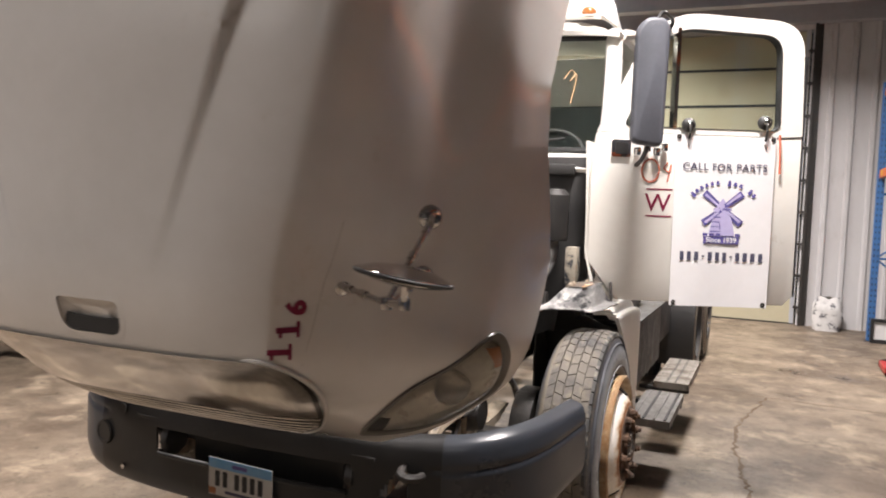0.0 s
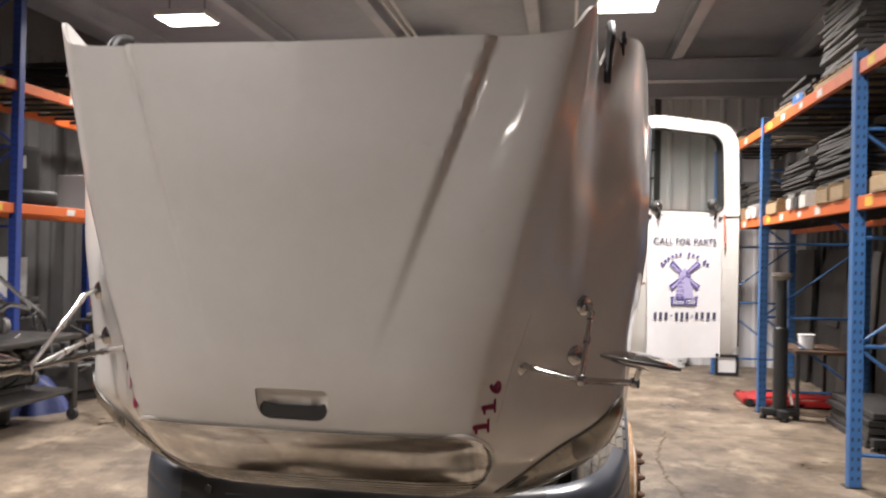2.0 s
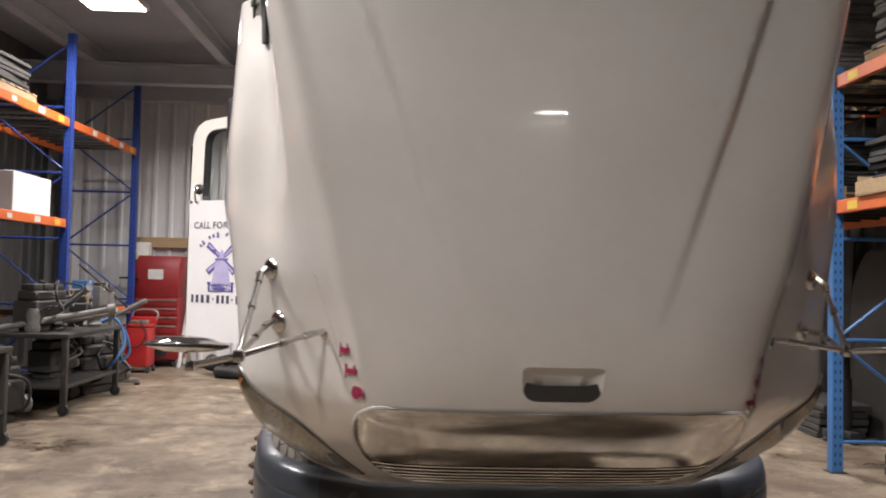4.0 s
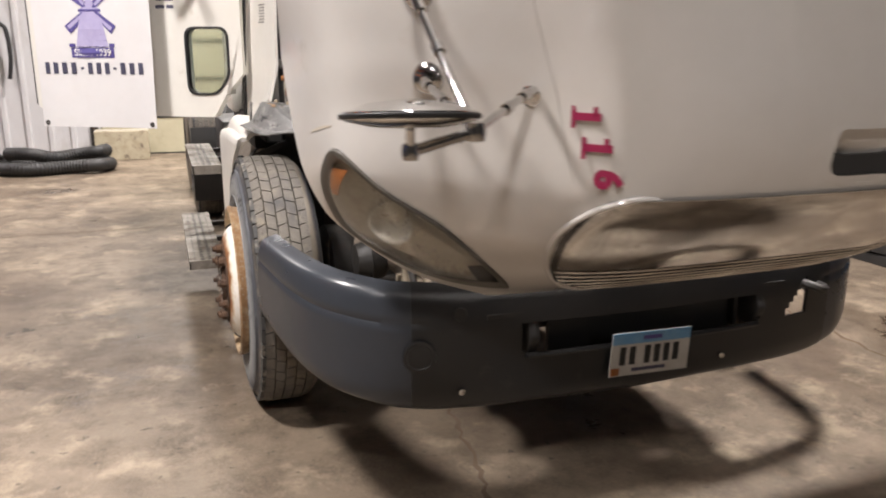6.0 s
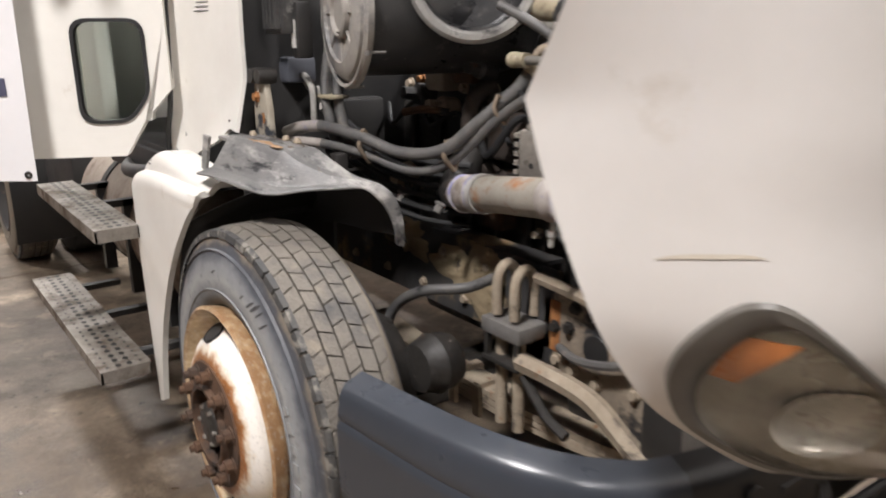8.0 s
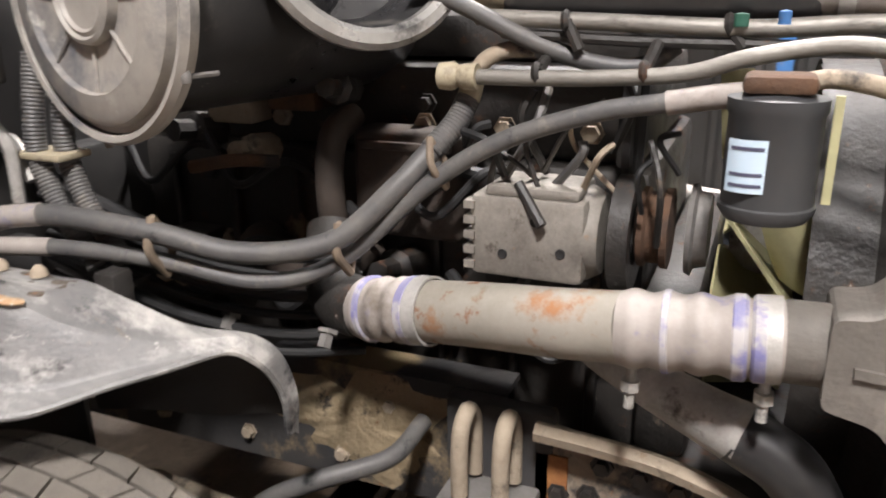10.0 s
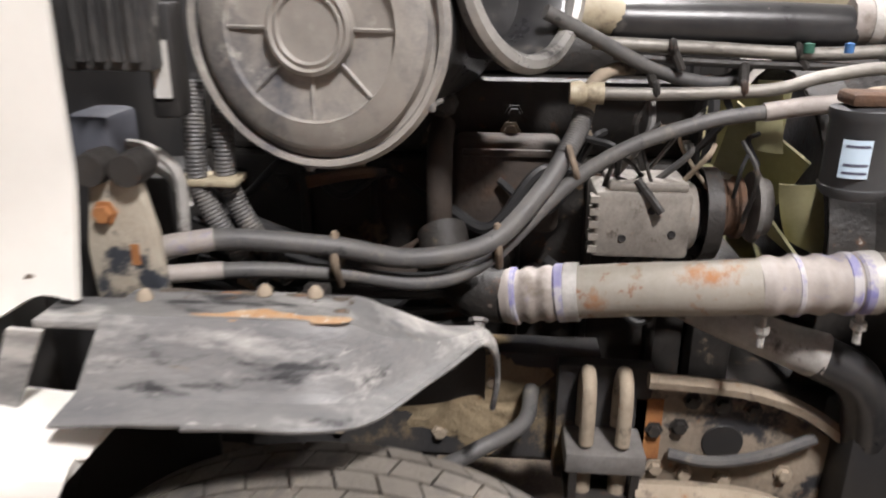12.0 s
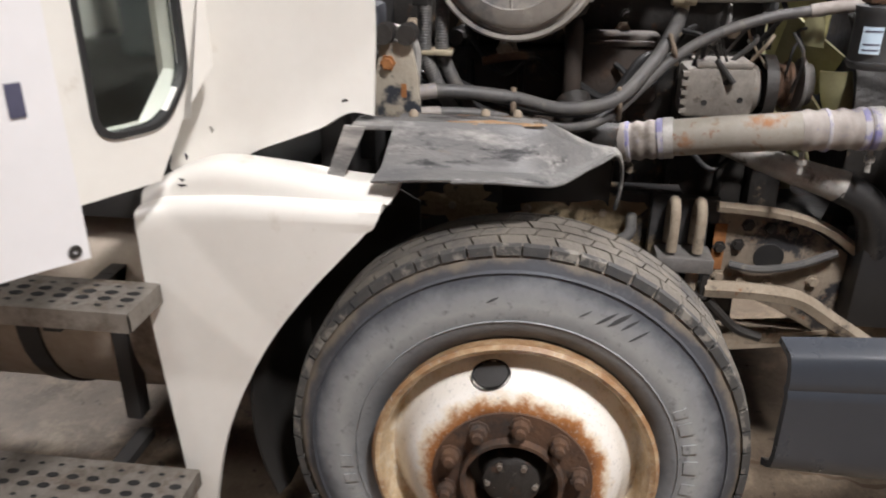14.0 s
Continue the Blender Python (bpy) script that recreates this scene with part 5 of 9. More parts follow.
    if steer:
        for k in range(2):
            a = math.pi * k + (1.80 if s < 0 else 1.34)
            p = m @ Vector((0.236 * math.cos(a), 0.236 * math.sin(a), 0.0265))
            rr = m.to_3x3() @ Vector((math.cos(a), math.sin(a), -1.35))
            tt = m.to_3x3() @ Vector((-math.sin(a), math.cos(a), 0))
            mm = axes(p, tuple(tt), tuple(rr))
            part("hand_hole", lathe([(0.034, -0.004), (0.034, 0.003), (0.031, 0.003), (0.029, -0.003), (0.0, -0.005)], mm @ Matrix.Diagonal((1.25, 1.0, 1, 1)), 24), M_BLACK, w, "black hand hole")
    if dual:
        part("inner_tyre", lathe([(0.30, -0.36), (0.33, -0.34), (0.42, -0.335), (0.478, -0.35), (0.508, -0.365), (0.510, -0.60), (0.478, -0.62), (0.33, -0.62), (0.30, -0.6)], m, 48), M_RUBBER, w, "black inner tyre")
    return w


for sd in (-1, 1):
    wheel(sd, 0.012, 1.19)
    for yy in (4.15, 5.45):
        wheel(sd, yy, 1.22, True, False)

# chassis
for sd in (-1, 1):
    x = sd * 0.47
    o = [(0, 0), (0.085, 0), (0.085, 0.012), (0.012, 0.012), (0.012, 0.238), (0.085, 0.238), (0.085, 0.25), (0, 0.25)]
    rail = part("frame_rail", prism([(-sd * a, b) for a, b in o], axes((x, -0.42, 0.675), (1, 0, 0), (0, 0, 1)) @ pose(0, 0, 0, 0, 0, 0), -6.6), M_FRAME, truck, "mud-caked black frame rail", smooth=False)
    for k in range(14):
        yy = -0.2 + k * 0.11
        part("rail_bolt", bolt((x + sd * 0.001, yy, 0.86 - 0.13 * (k % 2)), (sd, 0, 0)), M_TAN, rail)
for yy in (0.4, 1.8, 3.4, 4.8, 6.0):
    part("crossmember", box(-0.45, 0.45, yy - 0.08, yy + 0.08, 0.72, 0.88, 0.01, 1), M_IRON, truck)
# dark box added to hide the pale surface showing past the block
part("timing_cover", box(-0.37, 0.37, -0.715, -0.622, 0.80, 1.11, 0.02), M_IRON, truck, "dark filler box added on the engine front")
part("front_crossmember", join(box(-0.46, 0.46, -0.98, -0.62, 0.60, 0.80, 0.02), box(-0.44, 0.44, -0.62, -0.50, 0.50, 0.72, 0.02)), M_IRON, truck, "dark front crossmember")
for yy in (4.15, 5.45):
    part("drive_axle", join(tube([(-0.6, yy, 0.51), (-0.25, yy, 0.51), (0, yy, 0.51), (0.25, yy, 0.51), (0.6, yy, 0.51)], lambda t: 0.09 + 0.13 * math.exp(-((t - 0.5) / 0.13) ** 2), 16)), M_IRON, truck)
part("front_axle", join(box(-0.8, 0.8, -0.05, 0.05, 0.37, 0.43, 0.012), box(-0.8, 0.8, -0.035, 0.035, 0.43, 0.46), box(-0.8, 0.8, -0.05, 0.05, 0.46, 0.49, 0.01)), M_IRON, truck, "muddy front axle beam")
M_MUD = surf("dried_yellow_mud", (0.36, 0.285, 0.18), (0.25, 0.19, 0.115), 14, 0.9, 1.0, bump=0.6, bscale=50, stains=(((0.035, 0.03, 0.026), 11, 0.56, 0.64, 0.8), ((0.18, 0.075, 0.028), 25, 0.64, 0.72, 0.9)))


def mud_cake(s, y0, y1, z0, z1, seed):
    """Caked mud on the outer face of a frame rail: thick in the middle, ragged towards its edge."""
    def lump(u, v):
        a = 2 * math.pi * u
        edge = 1 + 0.22 * math.sin(3 * a + seed) + 0.12 * math.sin(7 * a + 2 * seed) + 0.08 * math.sin(13 * a)
        r = v * edge
        high = 0.012 * (1 - v ** 2) + 0.0025 * v * math.sin(11 * a + 9 * v + seed) * (1 - v)
        return Vector((s * (0.473 + max(-0.006, high - 0.003)), (y0 + y1) / 2 + (y1 - y0) / 2 * r * math.cos(a), (z0 + z1) / 2 + (z1 - z0) / 2 * r * math.sin(a)))
    return sheet(lump, 48, 8)


for sd in (-1, 1):
    part("mud_cake", mud_cake(sd, -0.31, 0.05, 0.71, 0.915, 1.0), M_MUD, truck, "dried yellow mud on the frame rail")
    part("mud_cake", mud_cake(sd, 0.10, 0.34, 0.80, 0.925, 2.3), M_MUD, truck, "dried yellow mud on the frame rail")


# ---- cab, doors and sides ----
M_PEEP = glass("smeared_green_pane", (0.62, 0.68, 0.64), 0.09)
M_INKPALE = surf("pale_violet_ink", (0.42, 0.38, 0.62), (0.5, 0.46, 0.68), 30, 0.5)
M_GRIT = surf("dark_rusty_grit", (0.07, 0.058, 0.05), (0.14, 0.115, 0.09), 16, 0.85, 1.0, bump=0.8, bscale=60, stains=(((0.34, 0.14, 0.05), 13, 0.56, 0.66, 0.9), ((0.40, 0.36, 0.31), 22, 0.62, 0.70, 0.9)))
M_STEELD = surf("worn_dark_steel", (0.24, 0.23, 0.22), (0.14, 0.13, 0.12), 12, 0.5, 0.7, metal=0.3, bump=0.2)
M_RUSTY = surf("bright_rust", (0.40, 0.18, 0.06), (0.22, 0.085, 0.032), 22, 0.85, 0.95, bump=0.3)
M_RUSTSTREAK = surf("streaked_rust", (0.36, 0.17, 0.06), (0.44, 0.33, 0.22), 26, 0.85, 0.95, bump=0.3, stains=(((0.16, 0.085, 0.045), 17, 0.54, 0.62, 0.8), ((0.50, 0.47, 0.42), 30, 0.58, 0.64, 0.8)))
def side_box(s, x0, x1, y0, y1, z0, z1, bevel=0.0):
    return box(s * x0, s * x1, y0, y1, z0, z1, bevel)


def fender_quarter(s):
    """The white panel behind the front wheel with its black liner and cover."""
    def panel(u, v):
        y = 0.29 + 0.51 * u
        low = spline([.29, .37, .46, .55, .63, .69, .735, .75, .80], [1.045, .985, .90, .785, .64, .495, .33, .265, .245], y)
        ridge = spline([0.29, 0.60, 0.74, 0.80], [1.072, 1.082, 1.075, 1.05], y)
        top = spline([0.29, 0.40, 0.55, 0.66, 0.74, 0.80], [1.100, 1.112, 1.135, 1.145, 1.120, 1.080], y)
        if v < 0.6:
            x, z = 1.147, low + (ridge - 0.015 - low) * v / 0.6
        else:
            k = (v - 0.6) / 0.4
            x = spline([0, .10, .28, .50, .62, 1.0], [1.147, 1.141, 1.112, 1.103, 1.088, 1.02], k)
            z = spline([0, .10, .28, .50, .62, 1.0], [ridge - 0.015, ridge - 0.002, ridge + 0.004, top - 0.012, top, top - 0.004], k)
        x += 0.028 * u ** 1.3
        y += 0.035 * u ** 3 * min(1.0, (z - 0.31) / 0.5)
        y += 0.055 * (1 - u) ** 5 * max(0.0, min(1.0, (1.10 - z) / 0.06))
        x -= 0.012 * (1 - u) ** 8 + 0.02 * max(0.0, u - 0.9) ** 1.5 * 10
        return Vector((s * x, y, z))

    f = part("rear_fender", sheet(panel, 40, 60, 0.02), M_WHITE, truck, "white fender panel behind the front wheel")
    part("panel_bolt", bolt((s * 1.13, 0.74, 1.118), (0, 0, 1), 0.014), M_IRON, f)

    def liner(u, v):
        a = radians(-22 + 100 * u)
        r = 0.615 + (0.02 if v > 0.93 else 0.0)
        far = 0.43 - 0.20 * max(0.0, min(1.0, (u - 0.65) / 0.15))
        return Vector((s * (0.66 + (far + 0.04) * v), 0.01 + r * math.cos(a), 0.53 + r * math.sin(a)))

    part("wheel_liner", sheet(liner, 40, 12, 0.008), M_LINER, truck, "dusty black wheel-arch liner")
    part("liner_wall", prism([(0.01 + 0.63 * math.cos(radians(-20 + 7 * k)), 0.53 + 0.63 * math.sin(radians(-20 + 7 * k))) for k in range(11)] + [(0.3, 0.95), (0.3, 0.62), (0.45, 0.4)], axes((s * 0.70, 0, 0), (0, 1, 0), (0, 0, 1)), s * 0.01), M_LINER, truck, "black inner wall of the wheel arch")

    # moulded cover over the liner; its front end narrows, turns inwards and runs down as a thin lip
    ks = list(range(9))
    ys = [-0.200, -0.207, -0.200, -0.175, -0.120, -0.050, 0.000, 0.060, 0.300]
    inner_x = [0.770, 0.775, 0.790, 0.820, 0.862, 0.890, 0.905, 0.905, 0.905]
    inner_z = [0.975, 1.035, 1.100, 1.140, 1.158, 1.178, 1.190, 1.190, 1.190]
    edge_x = [0.790, 0.805, 0.840, 0.890, 0.985, 1.075, 1.112, 1.128, 1.130]
    edge_z = [0.985, 1.050, 1.115, 1.152, 1.152, 1.140, 1.146, 1.150, 1.150]
    crown = [0.04, 0.06, 0.10, 0.14, 0.26, 0.72, 1.0, 1.0, 1.0]
    vk = [0.0, 0.10, 0.16, 0.40, 0.44, 0.74, 0.80, 1.0]

    def cover(u, v):
        q = 8.0 * (1 - u)
        y = spline(ks, ys, q)
        across = float(np.interp(v, vk, [0, 0.09, 0.17, 0.56, 0.60, 0.76, 0.80, 1.0]))
        rise = float(np.interp(v, vk, [0, 0.048, 0.055, 0.076, 0.066, 0.008, 0.000, 0.0]))
        xi, zi, xe, ze = (spline(ks, c, q) for c in (inner_x, inner_z, edge_x, edge_z))
        x = xi + (xe - xi) * across
        z = zi + (ze - zi) * across + rise * spline(ks, crown, q)
        y += 0.040 * max(0.0, y - 0.2) / 0.115 * max(0.0, v - 0.4) / 0.6
        rear = max(0.0, y - 0.24) / 0.09
        z -= 0.010 * rear * max(0.0, v - 0.7) / 0.3
        z += 0.003 * max(0.0, v - 0.8) / 0.2 * math.sin(y * 19)
        x += 0.0018 * math.sin(y * 37 + 1) * math.sin(v * 9)
        return Vector((s * x, y, z))

    c = part("arch_cover", sheet(cover, 88, 60, 0.005), M_FLAP, truck, "dusty grey moulded cover over the wheel arch")
    part("cover_bead", tube([cover(0.06 + 0.94 * k / 40, 1.0) for k in range(41)], 0.0045, 6, straight=True), M_FLAP, c, "worn rolled edge of the cover")
    # black sheet added for the dark space seen under the lip
    part("cover_throat", sheet(lambda u, v: Vector((s * (spline(ks, inner_x, 7 - 5 * u) - 0.012 - 0.03 * v), spline(ks, ys, 7 - 5 * u) + 0.015, spline(ks, inner_z, 7 - 5 * u) - 0.012 - (0.17 - 0.06 * u) * v)), 20, 5, 0.004), M_LINER, c, "black sheet added for the shade under the cover")
    part("cover_rail", side_box(s, 0.955, 1.035, 0.285, 0.395, 1.226, 1.238, 0.003), M_FLAP, c)
    part("cover_dirt", sheet(lambda u, v: Vector((s * (0.932 + 0.088 * v + 0.006 * math.sin(u * 21)), -0.005 + 0.30 * u + 0.006 * math.sin(v * 17), 1.2420 + 0.004 * v + 0.0012 * math.sin(u * 31) * math.sin(v * 13))), 24, 12, 0.002), M_GRIT, c, "dark grit and rust lying on the cover")
    part("rust_strip", sheet(lambda u, v: Vector((s * (1.020 + 0.017 * math.sin(math.pi * u) ** 0.5 * (0.7 + 0.3 * math.sin(u * 11 + 1) + 0.12 * math.sin(u * 37)) * (2 * v - 1) + 0.004 * math.sin(u * 9)), -0.02 + 0.21 * u, 1.2490 - 0.001 * v)), 48, 4, 0.0015), M_RUSTSTREAK, c, "bright rust on the cover")
    for yy in (0.045, 0.115, 0.27):
        part("cover_stud", lathe([(0, 0), (0.011, 0.0), (0.010, 0.008), (0.005, 0.014), (0, 0.015)], pose(s * (0.945 + 0.03 * (yy > 0.2)), yy, 1.246), 10), M_TAN, c, "dusty plastic stud")
    part("wheel_damper", join(lathe([(0, 0), (0.03, 0), (0.032, 0.01), (0.032, 0.06), (0, 0.062)], pose(s * 0.80, 0.08, 1.08), 14), box(s * 0.78 if s > 0 else -0.82, s * 0.82 if s > 0 else -0.78, 0.06, 0.10, 1.06, 1.20, 0.006)), M_IRON, truck, "dark bracket under the cover")
    part("strap", prism([(0.355, 1.243), (0.40, 1.245), (0.448, 1.122), (0.412, 1.120)], axes((s * 1.07, 0, 0), (0, 1, 0), (0, 0, 1)), s * 0.008), M_FLAP, truck, "grey plastic strap")


for sd in (-1, 1):
    fender_quarter(sd)


def cowl_side(s):
    def f(u, v):
        y = 0.355 + 0.46 * u
        low = spline([0.355, 0.40, 0.47, 0.55, 0.63, 0.68, 0.82], [1.245, 1.25, 1.215, 1.185, 1.155, 1.12, 1.118], y)
        z = low + (1.98 - low) * v
        fold = (1.40 - 0.80 * (y - 0.36)) - z
        flare = 0.24 * max(0.0, fold) * max(0.0, 1 - u * 0.8)
        x = 0.945 + 0.20 * (y - 0.355) + flare - 0.05 * max(0.0, (z - 1.5)) ** 1.5 - 0.030 * math.sin(u * 3.1) * v ** 0.6
        return Vector((s * x, y, z))

    c = part("cowl_panel", sheet(f, 30, 34, 0.012), M_WHITE, truck, "white cowl side panel in front of the door")
    for y, z in ((0.42, 1.272), (0.72, 1.209), (0.78, 1.15)):
        low = spline([0.355, 0.40, 0.47, 0.55, 0.63, 0.68, 0.82], [1.245, 1.25, 1.215, 1.185, 1.155, 1.12, 1.118], y)
        o = f((y - 0.355) / 0.46, (z - low) / (1.98 - low))
        part("bolt_seat", lathe([(0.024, 0.004), (0.022, 0.0065), (0.016, 0.0015), (0, 0.001)], axes(o, (0, s, 0), (0, 0, 1)), 20), M_STEELD, c, "worn dished bolt seat")
        part("cowl_bolt", bolt((o.x + s * 0.002, y, z), (s, 0, 0), 0.009, 0.010), M_CHROME, c, "bright bolt")
    part("door_seal", tube([(s * 1.055, 0.815, 1.14), (s * 1.055, 0.80, 1.22), (s * 1.06, 0.725, 1.34), (s * 1.05, 0.715, 1.6), (s * 1.03, 0.73, 1.96)], 0.009, 8), M_TRIM, c, "dark door seal")
    for k in range(7):
        z = 1.60 + 0.013 * k
        a = f((0.545 - 0.355) / 0.46, (z - 1.19) / 0.79)
        b = f((0.625 - 0.006 * (k % 3) - 0.355) / 0.46, (z - 1.15) / 0.83)
        part("vin_bar", tube([(a.x + s * 0.0125, a.y, z), (b.x + s * 0.0125, b.y, z)], 0.0022, 6, straight=True), M_FLAP, c, "small grey printed bar")


for sd in (-1, 1):
    cowl_side(sd)

cab = part("cab_floor", box(-1.0, 1.0, 0.52, 2.15, 1.04, 1.12, 0.01), M_BLACK, truck, "black cab floor")
part("firewall", box(-0.93, 0.93, 0.44, 0.50, 0.95, 1.90, 0.01), M_BLACK, truck, "black firewall")
part("sill", box(-1.02, -0.9, 0.80, 1.8, 0.98, 1.10, 0.01), M_BLACK, truck, "black door sill")
part("sill", box(0.9, 1.02, 0.80, 1.8, 0.98, 1.10, 0.01), M_BLACK, truck, "black door sill")
part("cowl_top", sheet(lambda u, v: Vector(((2 * u - 1) * 0.97, 0.36 + 0.26 * v + 0.08 * (2 * u - 1) ** 2 * (1 - v), 1.86 + 0.09 * v - 0.03 * (2 * u - 1) ** 2)), 24, 6, 0.02), M_WHITE, truck, "white scuttle panel under the windshield")
part("wiper_tray", box(-0.85, 0.85, 0.40, 0.60, 1.80, 1.86, 0.01), M_BLACK, truck)


def shield(u, v):
    x = (2 * u - 1) * (0.93 - 0.06 * v)
    return Vector((x, 0.56 + 0.37 * v + 0.10 * (2 * u - 1) ** 2, 1.95 + 0.70 * v))


wind = part("windshield", sheet(shield, 20, 8, 0.006), M_GLASS, truck, "tinted curved windshield")
wind.visible_shadow = False
edge = [shield(u / 20, 0) for u in range(21)] + [shield(1, v / 8) for v in range(1, 9)] + [shield(1 - u / 20, 1) for u in range(1, 21)] + [shield(0, 1 - v / 8) for v in range(1, 8)]
part("windshield_rubber", tube(edge, 0.016, 8, straight=True, closed=True), M_TRIM, truck, "black windshield rubber")
part("wiper", join(rod((0.35, 0.57, 1.965), (0.72, 0.66, 2.02), 0.008), rod((0.2, 0.56, 1.97), (0.35, 0.57, 1.965), 0.012)), M_TRIM, truck)
for sd in (-1, 1):
    part("a_pillar", tube([(sd * 0.985, 0.60, 1.88), (sd * 0.965, 0.70, 2.1), (sd * 0.935, 0.88, 2.4), (sd * 0.90, 1.05, 2.68)], 0.05, 10), M_WHITE, truck, "white windshield pillar")
    part("b_pillar", box(sd * 0.97, sd * 1.04, 1.74, 2.15, 1.10, 2.72, 0.02), M_WHITE, truck, "white rear cab side")
    part("door_header", tube([(sd * 0.94, 1.02, 2.66), (sd * 0.97, 1.3, 2.71), (sd * 0.98, 1.8, 2.71)], 0.035, 8), M_WHITE, truck)
part("cab_back", box(-1.0, 1.0, 2.12, 2.17, 1.10, 2.75, 0.02), M_WHITE, truck, "white cab rear wall")
part("roof", sheet(lambda u, v: Vector(((2 * u - 1) * (0.98 - 0.02 * (1 - v)), 0.90 + 1.28 * v, 2.66 + 0.16 * (1 - abs(2 * u - 1) ** 4) * min(1, v * 5 + 0.2))), 24, 16, 0.03), M_WHITE, truck, "white cab roof")
part("roof_fairing", sheet(lambda u, v: Vector(((2 * u - 1) * (0.82 - 0.05 * v), 1.02 + 0.95 * v, 2.79 + 0.62 * math.sin(v * math.pi / 2) * (1 - abs(2 * u - 1) ** 6 * 0.85))), 24, 16, 0.02), M_WHITE, truck, "white roof fairing")
for x in (-0.75, -0.35, 0.0, 0.35, 0.75):
    part("marker_lamp", lathe([(0.045, 0), (0.043, 0.02), (0.03, 0.036), (0, 0.042)], pose(x, 0.99, 2.795, 12, 0, 0), 14), M_AMBER, truck, "orange roof marker lamp")
for x in (-0.5, 0.5):
    part("seat", join(box(x - 0.25, x + 0.25, 1.3, 1.8, 1.45, 1.6, 0.04), box(x - 0.24, x + 0.24, 1.76, 1.92, 1.58, 2.35, 0.05), box(x - 0.12, x + 0.12, 1.42, 1.7, 1.12, 1.46)), M_SEAT, truck, "grey cab seat")
part("dashboard", box(-0.92, 0.92, 0.68, 1.0, 1.55, 1.93, 0.05), M_SEAT, truck, "grey dashboard")
part("steering_wheel", join(tube([(0.5 + 0.23 * math.cos(a), 1.12 + 0.11 * math.sin(a), 1.92 + 0.2 * math.sin(a)) for a in [2 * math.pi * k / 28 for k in range(28)]], 0.014, 8, straight=True, closed=True), rod((0.5, 1.12, 1.92), (0.5, 0.9, 1.75), 0.02), rod((0.28, 1.12, 1.92), (0.72, 1.12, 1.92), 0.014)), M_BLACK, truck, "black steering wheel")
# grease-pencil mark on the windshield
part("chalk_mark", tube([shield(0.865, 0.62), shield(0.885, 0.70), shield(0.90, 0.66), shield(0.885, 0.60), shield(0.905, 0.66), shield(0.895, 0.40)], 0.0045, 6), M_CARD, truck, "pale chalk mark on the windshield")


